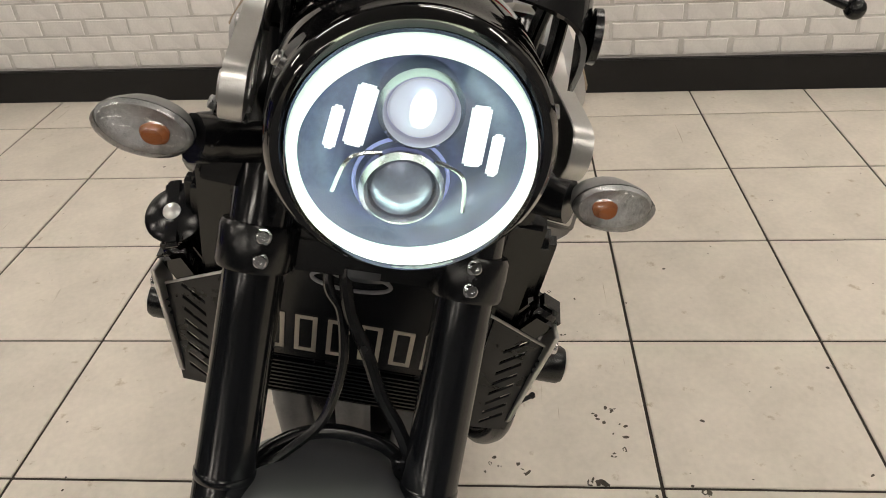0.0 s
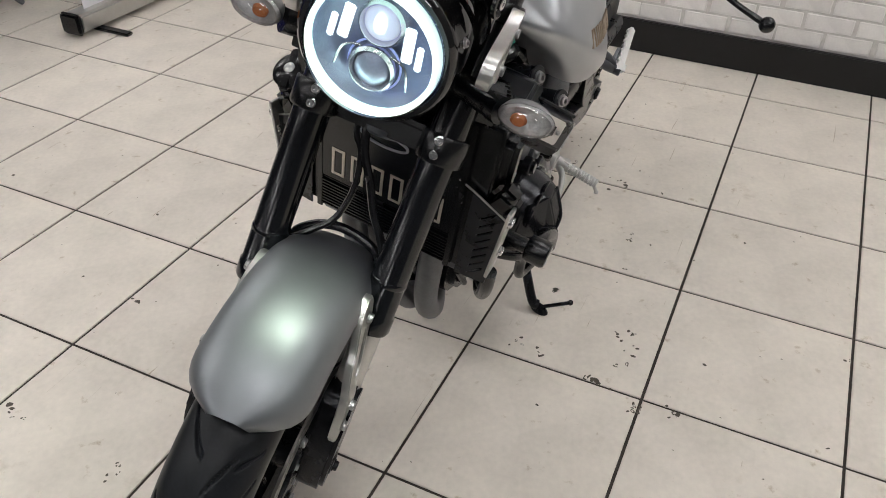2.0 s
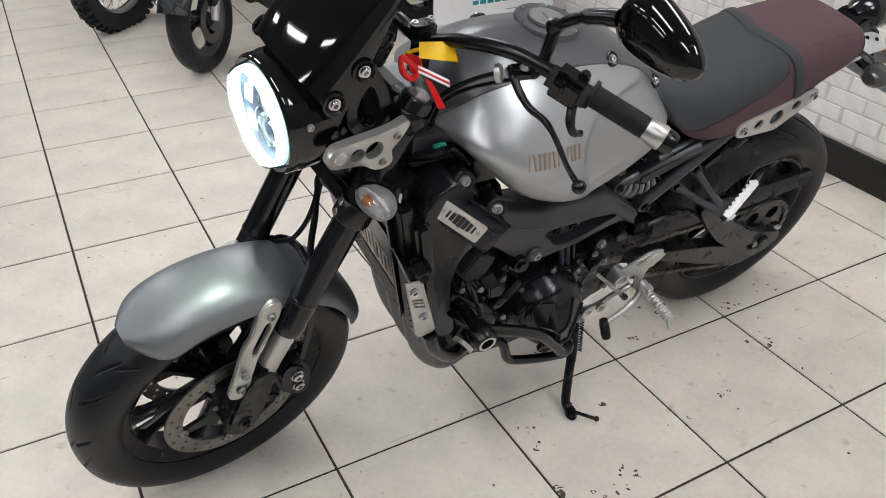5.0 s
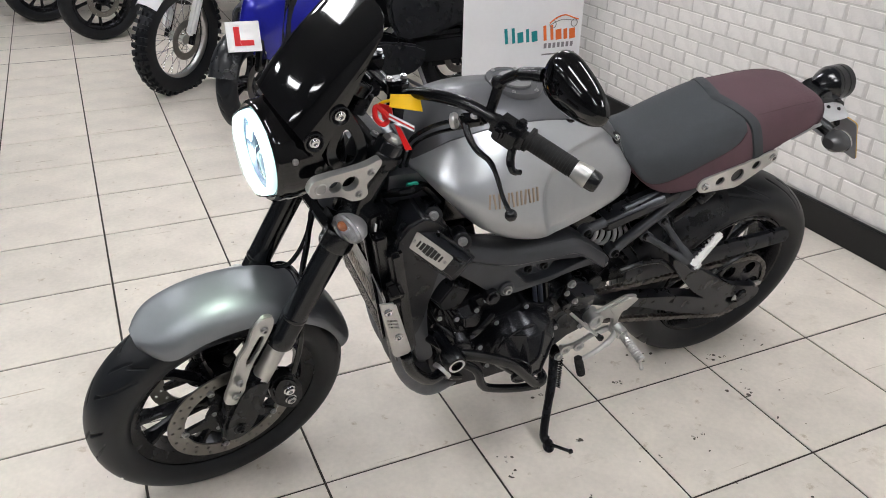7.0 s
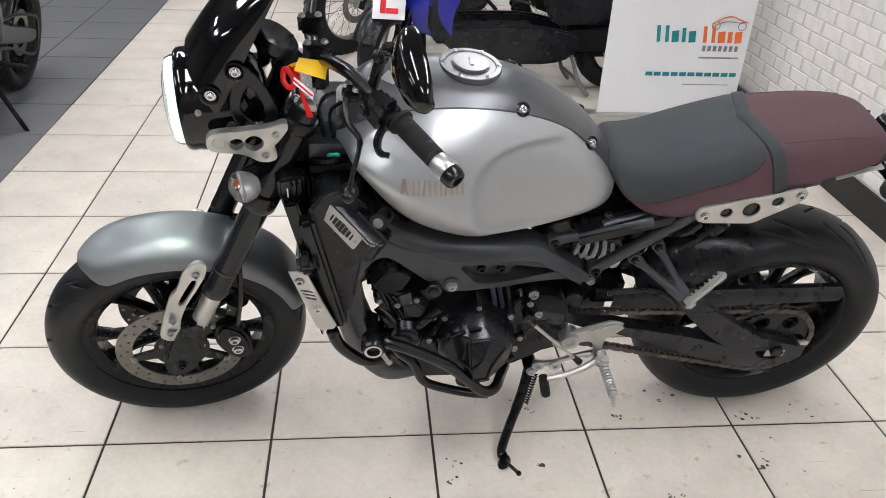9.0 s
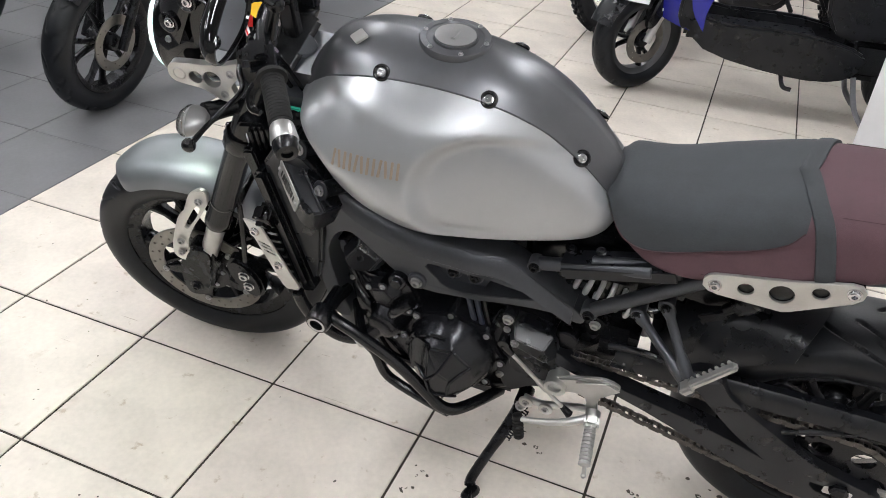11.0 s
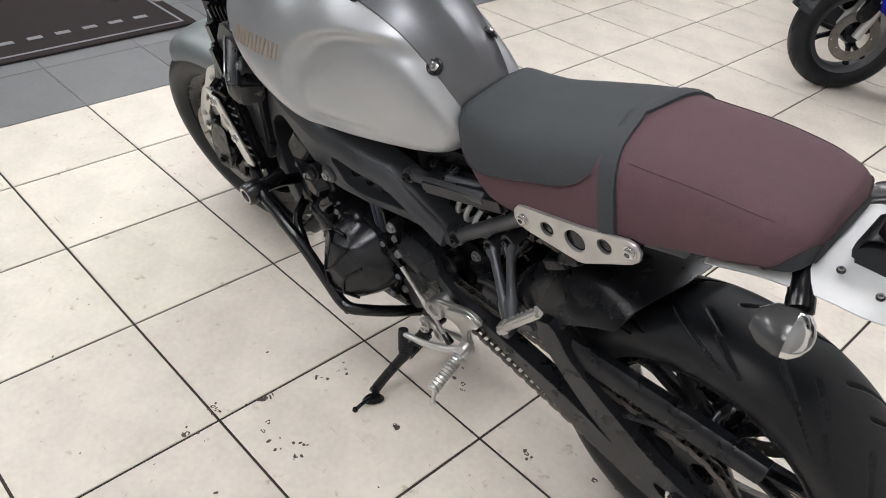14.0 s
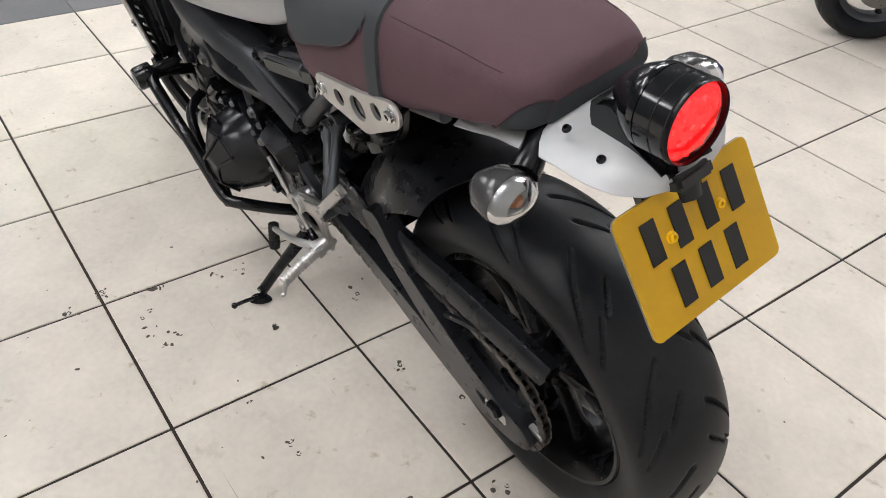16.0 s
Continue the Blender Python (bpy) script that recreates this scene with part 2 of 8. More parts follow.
def thing(name, at, label, category, group="", kind=""):
    ob = new(name)
    ob.empty_display_size = 0.1
    ob.matrix_basis = at
    return tagged(ob, label, category, group, kind)


def join(*bms):
    out = bmesh.new()
    for b in bms:
        me = bpy.data.meshes.new("tmp")
        b.to_mesh(me)
        b.free()
        out.from_mesh(me)
        bpy.data.meshes.remove(me)
    return out


def mirrored(bm):
    out = bm.copy()
    bmesh.ops.scale(out, vec=(1, -1, 1), verts=out.verts)
    bmesh.ops.reverse_faces(out, faces=out.faces)
    return out


def curve_through(pts, n=6, closed=False):
    """Points on a smooth line through pts."""
    pts = [Vector(p) for p in pts]
    out, m = [], len(pts)
    for i in range(m if closed else m - 1):
        g = (lambda k: pts[k % m]) if closed else (lambda k: pts[min(max(k, 0), m - 1)])
        a, b, c, d = g(i - 1), g(i), g(i + 1), g(i + 2)
        for j in range(n):
            t = j / n
            out.append(0.5 * (2 * b + (c - a) * t + (2 * a - 5 * b + 4 * c - d) * t * t + (3 * b - a - 3 * c + d) * t ** 3))
    if not closed:
        out.append(pts[-1])
    return out


def grid_mesh(rows, close_rows=False, close_cols=False, cap=False):
    bm = bmesh.new()
    v = [[bm.verts.new(p) for p in r] for r in rows]
    nr, nc = len(v), len(v[0])
    for i in range(nr if close_rows else nr - 1):
        for j in range(nc if close_cols else nc - 1):
            a, b = v[i][j], v[i][(j + 1) % nc]
            c, d = v[(i + 1) % nr][(j + 1) % nc], v[(i + 1) % nr][j]
            bm.faces.new((a, b, c, d))
    if cap:
        bm.faces.new(v[0][::-1])
        bm.faces.new(v[-1])
    bmesh.ops.recalc_face_normals(bm, faces=bm.faces)
    return bm


def tube(pts, r, seg=10, n=6, smooth=True, cap=True, closed=False):
    line = curve_through(pts, n, closed) if smooth else [Vector(p) for p in pts]
    rows, up = [], None
    m = len(line)
    for i, p in enumerate(line):
        d = (line[(i + 1) % m] - line[i - 1]) if closed else (line[min(i + 1, m - 1)] - line[max(i - 1, 0)])
        d.normalize()
        if up is None:
            up = Vector((0, 0, 1)) if abs(d.z) < 0.9 else Vector((1, 0, 0))
        side = d.cross(up).normalized()
        up = side.cross(d).normalized()
        rad = r[min(int(i / (m - 1) * (len(r) - 1) + 0.5), len(r) - 1)] if isinstance(r, (list, tuple)) else r
        rows.append([p + rad * (math.cos(a) * side + math.sin(a) * up) for a in [2 * math.pi * k / seg for k in range(seg)]])
    return grid_mesh(rows, closed, True, cap and not closed)


def frame_to(p, d):
    """A pose at p whose z axis runs along d."""
    return Matrix.Translation(p) @ Vector(d).to_track_quat("Z", "Y").to_matrix().to_4x4()


def lathe(profile, seg=32, at=None, cap=False, closed=False):
    """profile: (radius, height) along the z axis of the pose at."""
    rows = [[(r * math.cos(a), r * math.sin(a), h) for r, h in profile] for a in [2 * math.pi * k / seg for k in range(seg)]]
    bm = grid_mesh(rows, True, closed)
    bmesh.ops.remove_doubles(bm, verts=bm.verts, dist=1e-5)
    bmesh.ops.recalc_face_normals(bm, faces=bm.faces)
    if at is not None:
        bm.transform(at)
    return bm


def rod(p0, p1, r, r1=None, seg=14, bevel=0.12):
    p0, p1 = Vector(p0), Vector(p1)
    h = (p1 - p0).length
    r1 = r if r1 is None else r1
    b = min(bevel * r, h * 0.3)
    return lathe([(0, 0), (r - b, 0), (r, b), (r1, h - b), (r1 - b, h), (0, h)], seg, frame_to(p0, p1 - p0))


def box(size, at, bevel=0.003, seg=2):
    bm = bmesh.new()
    bmesh.ops.create_cube(bm, size=1)
    bmesh.ops.scale(bm, vec=size, verts=bm.verts)
    if bevel:
        bmesh.ops.bevel(bm, geom=bm.edges[:], offset=min(bevel, min(size) * 0.45), segments=seg, affect="EDGES")
    bm.transform(at if isinstance(at, Matrix) else Matrix.Translation(at))
    return bm


def plate(loops, y0, y1, bevel=0.0, seg=1):
    """A plate in the x-z plane from y0 to y1; the first loop is its outline, the others are holes."""
    from mathutils.geometry import tessellate_polygon
    flat = [[Vector((x, z, 0)) for x, z in lp] for lp in loops]
    tris = tessellate_polygon(flat)
    pts = [p for lp in flat for p in lp]
    bm = bmesh.new()
    a = [bm.verts.new((p.x, y0, p.y)) for p in pts]
    b = [bm.verts.new((p.x, y1, p.y)) for p in pts]
    for t in tris:
        for vs, rev in ((a, 1), (b, -1)):
            try:
                bm.faces.new([vs[k] for k in t][::rev])
            except ValueError:
                pass
    k = 0
    for lp in flat:
        n = len(lp)
        for i in range(n):
            j = (i + 1) % n
            bm.faces.new((a[k + i], a[k + j], b[k + j], b[k + i]))
        k += n
    bmesh.ops.recalc_face_normals(bm, faces=bm.faces)
    bmesh.ops.dissolve_limit(bm, angle_limit=0.01, verts=bm.verts, edges=bm.edges)
    if bevel:
        es = [e for e in bm.edges if len(e.link_faces) == 2 and e.calc_face_angle() > 0.7]
        bmesh.ops.bevel(bm, geom=es, offset=bevel, segments=seg, affect="EDGES", clamp_overlap=True)
    return bm


def circle(cx, cz, r, n=16):
    return [(cx + r * math.cos(2 * math.pi * k / n), cz + r * math.sin(2 * math.pi * k / n)) for k in range(n)]


def loop2(pts, n=4):
    return [(p.x, p.y) for p in curve_through([(x, z, 0) for x, z in pts], n, True)]


def hull(pts, bevel=0.002):
    """A faceted casting: the hull of its corners, edges softened."""
    bm = bmesh.new()
    for p in pts:
        bm.verts.new(p)
    r = bmesh.ops.convex_hull(bm, input=bm.verts)
    bmesh.ops.delete(bm, geom=list({v for v in r["geom_interior"] + r["geom_unused"] if isinstance(v, bmesh.types.BMVert)}), context="VERTS")
    bmesh.ops.dissolve_limit(bm, angle_limit=0.12, verts=bm.verts, edges=bm.edges)
    bmesh.ops.recalc_face_normals(bm, faces=bm.faces)
    if bevel:
        bmesh.ops.bevel(bm, geom=bm.edges[:], offset=bevel, segments=2, affect="EDGES", clamp_overlap=True)
    return bm


BOLT_MESH = {}


def bolt(parent, p, d, r=0.006, material=None, at=None, h=None):
    """A socket-head bolt with a rounded rim and a recessed hexagon."""
    material = material or M_BOLT
    key = (round(r, 4), material.name)
    if key not in BOLT_MESH:
        hh = (h or r * 0.9)
        ob = finish("bolt", lathe([(0, 0), (r * 1.25, 0), (r * 1.25, hh * 0.25), (r, hh * 0.3), (r, hh * 0.85), (r * 0.85, hh), (r * 0.5, hh), (r * 0.45, hh * 0.4), (0, hh * 0.4)], 12), material)
        BOLT_MESH[key] = ob.data
        bpy.data.objects.remove(ob)
    ob = new("bolt", BOLT_MESH[key])
    ob.parent = parent
    m = frame_to(p, d)
    ob.matrix_basis = at @ m if at is not None else m
    return ob


# ---- floor and walls ----
TILE = 0.4
floor = tagged(finish("floor", box((16, 16, 0.1), (2.5, -2.5, -0.0535), 0), M_GROUT), "cream ceramic tiles with dark grout and scuffs", "floor", kind="structure")


def tile_mesh(w, d):
    b, z = 0.0025, 0.0
    bm = bmesh.new()
    def ring(x, y, zz):
        return [bm.verts.new((sx * x, sy * y, zz)) for sx, sy in ((-1, -1), (1, -1), (1, 1), (-1, 1))]
    r0, r1, r2 = ring(w / 2, d / 2, -0.0035), ring(w / 2, d / 2, z - 0.0012), ring(w / 2 - b, d / 2 - b, z)
    for a, c in ((r0, r1), (r1, r2)):
        for i in range(4):
            bm.faces.new((a[i], a[(i + 1) % 4], c[(i + 1) % 4], c[i]))
    bm.faces.new(r2)
    bmesh.ops.recalc_face_normals(bm, faces=bm.faces)
    return bm


# ---- motorcycle ----
LEAN, HEAD = 0.225, 0.0135
BIKE = Matrix.Translation((-0.8215, -0.184, 0)) @ Matrix.Rotation(HEAD, 4, "Z") @ Matrix.Rotation(-LEAN, 4, "X")
STEER_AT, STEER_AXIS, STEER_TURN = Vector((1.525, 0, 0)), Vector((-0.4226, 0, 0.9063)), 0.155
STEER = Matrix.Translation(STEER_AT) @ Matrix.Rotation(STEER_TURN, 4, STEER_AXIS) @ Matrix.Translation(-STEER_AT)
YAXIS = Matrix.Rotation(math.radians(-90), 4, "X")  # z axis of a lathe to +y

bike = thing("motorcycle", BIKE, "silver and gunmetal naked motorcycle with burgundy seat on its side stand", "motorcycle")


def tyre(R, rb, w, n, kind):
    """A tyre with grooves cut into the tread."""
    m = 127 if n > 600 else 49
    th = np.linspace(0, 2 * np.pi, n, endpoint=False)
    a = np.linspace(-126, 126, m)
    rs = rb + 0.45 * (R - rb)
    aa = np.abs(a)
    y = np.where(aa <= 90, w * np.sin(np.radians(np.minimum(aa, 90))), w * (1 - 0.3 * ((aa - 90) / 36) ** 2)) * np.sign(a)
    r = np.where(aa <= 90, rs + (R - rs) * np.cos(np.radians(np.minimum(aa, 90))) ** 0.85, rs - (rs - rb) * (aa - 90) / 36)
    A, T = np.meshgrid(np.abs(a), th)
    S = np.sign(np.meshgrid(a, th)[0])
    depth = np.zeros_like(A)
    reps = 11 if kind == "rear" else 9
    step = 2 * np.pi / reps
    grooves = ((12, 70, 0.0, 0.42, 1.3), (30, 64, 0.5, 0.22, 1.0), (6, 30, 0.30, 0.16, 1.0)) if kind == "rear" else ((10, 70, 0.0, 0.34, 1.4), (28, 62, 0.5, 0.12, 1.0), (5, 30, 0.3, 0.20, 0.8))
    for lo, hi, off, sweep, power in grooves:
        f = np.clip((A - lo) / (hi - lo), 0, 1)
        line = (off + np.where(S > 0, 0, 0.5)) * step + sweep * f ** power
        d = (T - line + step / 2) % step - step / 2
        half = (0.0040 / R) * (1.2 - 0.5 * f)
        inside = (A > lo) & (A < hi)
        ends = np.clip(np.minimum(A - lo, hi - A) / 5, 0, 1)
        depth = np.maximum(depth, inside * ends * np.clip((1.3 - np.abs(d) / half) * 2, 0, 1) * 0.0075)
    rr = r[None, :] - depth
    X, Z = rr * np.cos(T), rr * np.sin(T)
    Y = np.broadcast_to(y[None, :], X.shape)
    co = np.stack([X, Y, Z], -1).reshape(-1, 3)
    i, j = np.meshgrid(np.arange(n), np.arange(m - 1), indexing="ij")
    q = np.stack([i * m + j, i * m + j + 1, ((i + 1) % n) * m + j + 1, ((i + 1) % n) * m + j], -1).reshape(-1, 4)
    me = bpy.data.meshes.new("tyre")
    me.from_pydata(co.tolist(), [], q[:, ::-1].tolist())
    me.polygons.foreach_set("use_smooth", [True] * len(me.polygons))
    me.materials.append(M_RUBBER)
    return me


def rim_bm(R, w):
    """The rim of a cast wheel with its well."""
    band = lathe([(R, -w), (R + 0.004, -w + 0.004), (R - 0.004, -w + 0.012), (R - 0.018, -w * 0.55), (R - 0.018, w * 0.55), (R - 0.004, w - 0.012), (R + 0.004, w - 0.004), (R, w),
                  (R - 0.006, w - 0.001), (R - 0.026, w * 0.6), (R - 0.027, -w * 0.6), (R - 0.006, -w + 0.001)], 72, YAXIS, closed=True)
    return band


def hub_bm(hub_w):
    return lathe([(0.0, -hub_w), (0.030, -hub_w), (0.034, -hub_w + 0.006), (0.040, -hub_w * 0.4), (0.040, hub_w * 0.4), (0.034, hub_w - 0.006), (0.030, hub_w), (0.0, hub_w)], 28, YAXIS)


def spoke_bm(R, s):
    if True:
        if True:
            k, spokes, rows = 0, 5, []
            for f, wide, thick in ((0, 0.016, 0.024), (0.35, 0.011, 0.017), (0.75, 0.010, 0.015), (1, 0.014, 0.022)):
                rad = 0.034 + f * (R - 0.022 - 0.034)
                ang = 2 * math.pi * k / spokes + s * (0.10 + 0.16 * f * 0.9)
                c = Vector((rad * math.cos(ang), 0, rad * math.sin(ang)))
                t = Vector((-math.sin(ang), 0, math.cos(ang)))
                rows.append([c + t * wide * math.cos(q) * 1.0 + Vector((0, thick * math.sin(q), 0)) for q in [math.pi / 8 + 2 * math.pi * i / 8 for i in range(8)]])
            return grid_mesh(rows, False, True, True)


SPOKES = {}


def add_spokes(wheel, R, n, hub_w):
    """A hub and n pairs of spokes, each a part of the wheel."""
    part("hub", hub_bm(hub_w), M_BLACKM, wheel)
    for k in range(n):
        for s in (-1, 1):
            if (R, s) not in SPOKES:
                ob = finish("spoke", spoke_bm(R, s), M_BLACKM)
                SPOKES[(R, s)] = ob.data
                bpy.data.objects.remove(ob)
            ob = new("spoke", SPOKES[(R, s)])
            ob.parent = wheel
            ob.matrix_basis = Matrix.Rotation(-2 * math.pi * k / n, 4, "Y")


def disc_bm(r0, r1, holes, y, t=0.0045):
    loops = [circle(0, 0, r1, 60), circle(0, 0, r0, 48)]
    for k in range(holes):
        for q, off in ((0.28, 0), (0.72, 0.5)):
            rad, an = r0 + q * (r1 - r0), 2 * math.pi * (k + off + q * 0.4) / holes
            loops.append(circle(rad * math.cos(an), rad * math.sin(an), 0.0038, 8))
    return plate(loops, y - t / 2, y + t / 2)


def make_wheel(name, c, R, w, at, kind):
    place = (at or Matrix()) @ Matrix.Translation(c) @ Matrix.Rotation(0.2 if kind == "front" else 0.5, 4, "Y")
    wheel = part(name, rim_bm(0.213, w * (0.66 if kind == "front" else 0.8)), M_BLACKM, bike, "black cast wheel with paired spokes", place)
    add_spokes(wheel, 0.213, 5, 0.058 if kind == "front" else 0.075)
    t = new("tyre", tyre(R, 0.212, w, 1300, kind))
    t.parent = wheel
    t["label"] = "worn road tyre with swept grooves"
    for s in ((1, -1) if kind == "front" else (-1,)):
        yy = s * (0.068 if kind == "front" else 0.085)
        r0, r1 = (0.108, 0.144) if kind == "front" else (0.085, 0.118)
        d = part("brake_disc", disc_bm(r0, r1, 22 if kind == "front" else 16, yy), M_DISC, wheel, "drilled steel brake disc")
        loops = [[((r0 + 0.004 if i % 8 in (0, 1) else 0.062) * math.cos(2 * math.pi * i / 40), (r0 + 0.004 if i % 8 in (0, 1) else 0.062) * math.sin(2 * math.pi * i / 40)) for i in range(40)], circle(0, 0, 0.030, 20)]
        part("disc_carrier", plate(loops, yy - 0.004, yy + 0.005, 0.001), M_BLACKM, wheel)
        for k in range(5):
            an = 2 * math.pi * (k * 8 + 0.5) / 40
            bolt(wheel, (r0 * math.cos(an), yy + s * 0.003, r0 * math.sin(an)), (0, s, 0), 0.0075)
            an += 0.62
            bolt(wheel, (0.048 * math.cos(an), yy + s * 0.004, 0.048 * math.sin(an)), (0, s, 0), 0.005)
    return wheel


FW, RW = Vector((1.4245, 0, 0.2915)), Vector((0, 0, 0.3085))
make_wheel("front_wheel", FW, 0.2935, 0.0585, STEER, "front")
rear = make_wheel("rear_wheel", RW, 0.3105, 0.0875, None, "rear")


def fpart(name, bm, material, label="", parent=None, angle=38):
    return part(name, bm, material, parent or bike, label, STEER, angle)


def fork_at(s, y=0.0, fwd=0.0):
    """A point along the fork, s above the axle."""
    return Vector((1.4245 - 0.4226 * s + 0.9063 * fwd, y, 0.2915 + 0.9063 * s + 0.4226 * fwd))


FK = 0.093
for sy in (1, -1):
    y = sy * FK
    fpart("fork_tube", join(lathe([(0.0, 0.235), (0.026, 0.235), (0.0285, 0.24), (0.0285, 0.262), (0.0265, 0.266), (0.0265, 0.46), (0.0265, 0.745), (0.024, 0.75), (0.0, 0.75)], 28, frame_to(fork_at(0, y), STEER_AXIS)),
                            lathe([(0.0262, 0.31), (0.0275, 0.312), (0.0275, 0.318), (0.0262, 0.32)], 28, frame_to(fork_at(0, y), STEER_AXIS))), M_LAMPB, "black upside-down fork tube")
    fpart("fork_stanchion", lathe([(0.0, 0.02), (0.0205, 0.02), (0.0205, 0.24), (0, 0.24)], 24, frame_to(fork_at(0, y), STEER_AXIS)), M_ALU, "bright metal fork slider")
    lug = plate([loop2([(1.455, 0.258), (1.460, 0.31), (1.432, 0.390), (1.400, 0.432), (1.356, 0.420), (1.362, 0.370), (1.388, 0.285), (1.416, 0.254)], 4)], y - 0.0245, y + 0.0245, 0.007, 2)
    fpart("axle_lug", join(lug, rod((1.4245, y - 0.024 * sy, 0.2915), (1.4245, y + 0.027 * sy, 0.2915), 0.017)), M_BLACKM)
    bolt(bike, (1.4245, y + 0.027 * sy, 0.2915), (0, sy, 0), 0.008, M_BLACKM, STEER)
    # aluminium stay that carries the mudguard
    stay = plate([loop2([(1.352, 0.588), (1.378, 0.572), (1.398, 0.530), (1.418, 0.505), (1.448, 0.425), (1.452, 0.392), (1.432, 0.378), (1.412, 0.392), (1.405, 0.440), (1.388, 0.480), (1.360, 0.520), (1.338, 0.555), (1.334, 0.580)], 4),
                  loop2([(1.366, 0.545), (1.388, 0.515), (1.402, 0.490), (1.392, 0.488), (1.368, 0.520), (1.358, 0.540)], 3)], 0.088, 0.100, 0.0025, 2)
    if sy < 0:
        stay = mirrored(stay)
    for v in stay.verts:
        v.co.y += sy * (0.013 - 0.215 * max(0, v.co.z - 0.452))
    st = fpart("mudguard_stay", stay, M_ALU, "cast aluminium mudguard stay")
    for bx, bz in ((1.356, 0.560), (1.430, 0.408), (1.420, 0.448)):
        bolt(bike, (bx, sy * (0.113 - 0.215 * max(0, bz - 0.452)), bz), (0, sy, 0), 0.0075, M_BOLT, STEER)
    cal = plate([loop2([(1.345, 0.345), (1.330, 0.290), (1.295, 0.255), (1.268, 0.270), (1.268, 0.320), (1.290, 0.370), (1.325, 0.385)], 4)], 0.055, 0.098, 0.008, 2)
    fpart("brake_caliper", cal if sy > 0 else mirrored(cal), M_BLACKM, "black brake caliper")
    for bx, bz in ((1.298, 0.300), (1.302, 0.336)):
        bolt(bike, (bx, sy * 0.097, bz), (0, sy, 0), 0.011, M_CHROME, STEER)

# mudguard over the front tyre, a curved shell with a rounded nose
def shell(rows, t):
    """A sheet of thickness t: rows of outer points, moved in along their normals."""
    n, m = len(rows), len(rows[0])
    inner = []
    for i in range(n):
        rr = []
        for j in range(m):
            du = rows[i][min(j + 1, m - 1)] - rows[i][max(j - 1, 0)]
            dv = rows[min(i + 1, n - 1)][j] - rows[max(i - 1, 0)][j]
            nn = du.cross(dv)
            nn = nn.normalized() if nn.length > 1e-12 else Vector((0, 0, 1))
            rr.append(rows[i][j] + nn * t)
        inner.append(rr)
    loops = [list(rows[i]) + inner[i][::-1] for i in range(n)]
    return grid_mesh(loops, False, True, True)


rows = []
for i in range(45):
    f = i / 44
    th = math.radians(58.5 + 106.5 * f)
    tip = min(1, math.sqrt(max(0.0, 1 - max(0, 1 - f / 0.14) ** 3.0)))
    tail = min(1, math.sqrt(max(0.0, 1 - max(0, (f - 0.90) / 0.10) ** 2.5)))
    w = 0.079 * max(0.34, tip) * max(0.35, tail)
    crown = 0.326 - 0.016 * max(0, (f - 0.72) / 0.28) ** 1.5 - 0.008 * max(0, (0.2 - f) / 0.2) ** 1.5
    row = []
    for j in range(25):
        v = -1 + 2 * j / 24
        drop = 0.050 * (w / 0.079) * abs(v) ** 2.6 * (1.0 - 0.25 * f)
        yy = w * math.sin(v * math.pi / 2 * 0.92) / math.sin(math.pi / 2 * 0.92)
        r = crown - drop
        row.append(Vector((FW.x + r * math.cos(th), yy, FW.z + r * math.sin(th))))
    rows.append(row)
fpart("front_mudguard", shell(rows, 0.003), M_FENDER, "satin grey painted front mudguard", angle=60)

# triple clamps
for s, th, mt in ((0.522, 0.040, M_BLACK), (0.715, 0.026, M_BLACK)):
    z = frame_to(fork_at(s), STEER_AXIS)
    bms = [lathe([(0.0262, -th / 2), (0.032, -th / 2), (0.034, -th / 2 + 0.004), (0.034, th / 2 - 0.004), (0.032, th / 2), (0.0262, th / 2)], 28, frame_to(fork_at(s, sy * FK), STEER_AXIS), closed=True) for sy in (1, -1)]
    m = Matrix.Translation(fork_at(s, 0, -0.022)) @ Matrix.Rotation(math.radians(-25), 4, "Y")
    bms.append(box((0.052, 0.16, th * 0.9), m, 0.008))
    fpart("triple_clamp", join(*bms), mt, "black fork clamp")
for sy in (1, -1):
    for ds in (-0.008, 0.012):
        bolt(bike, fork_at(0.522 + ds, sy * (FK - 0.004), 0.032), (0.9063, 0, 0.4226), 0.0056, M_CHROME, STEER)
    fpart("fork_cap", lathe([(0, 0), (0.019, 0), (0.019, 0.008), (0.012, 0.014), (0, 0.014)], 6, frame_to(fork_at(0.745, sy * FK), STEER_AXIS)), M_ALU)
    bolt(bike, fork_at(0.735, sy * (FK - 0.035), 0.012), STEER_AXIS, 0.007, M_BOLT, STEER)

# headlamp
HL = Vector((1.323, -0.003, 0.934))
HLM = Matrix.Translation(HL) @ Matrix.Rotation(math.radians(90 + 2), 4, "Y") @ Matrix.Diagonal((0.90, 0.90, 1, 1))
lamp = fpart("headlamp", lathe([(0.0905, -0.004), (0.0925, 0.002), (0.0985, 0.003), (0.1035, -0.002), (0.1045, -0.010), (0.1040, -0.020), (0.1060, -0.024), (0.1060, -0.075), (0.1000, -0.105), (0.080, -0.135), (0.045, -0.150), (0.0, -0.152), (0.0, -0.146), (0.088, -0.060), (0.0900, -0.02)], 72, HLM, closed=True), M_GLOSS, "round headlamp in a gloss black bucket, switched on")
fpart("headlamp_bowl", lathe([(0.0895, -0.004), (0.085, -0.014), (0.070, -0.030), (0.035, -0.040), (0.0, -0.042)], 56, HLM), M_BOWL, "dark reflector bowl", lamp).matrix_basis = Matrix()


def lpart(name, bm, material, label=""):
    return part(name, bm, material, lamp, label)


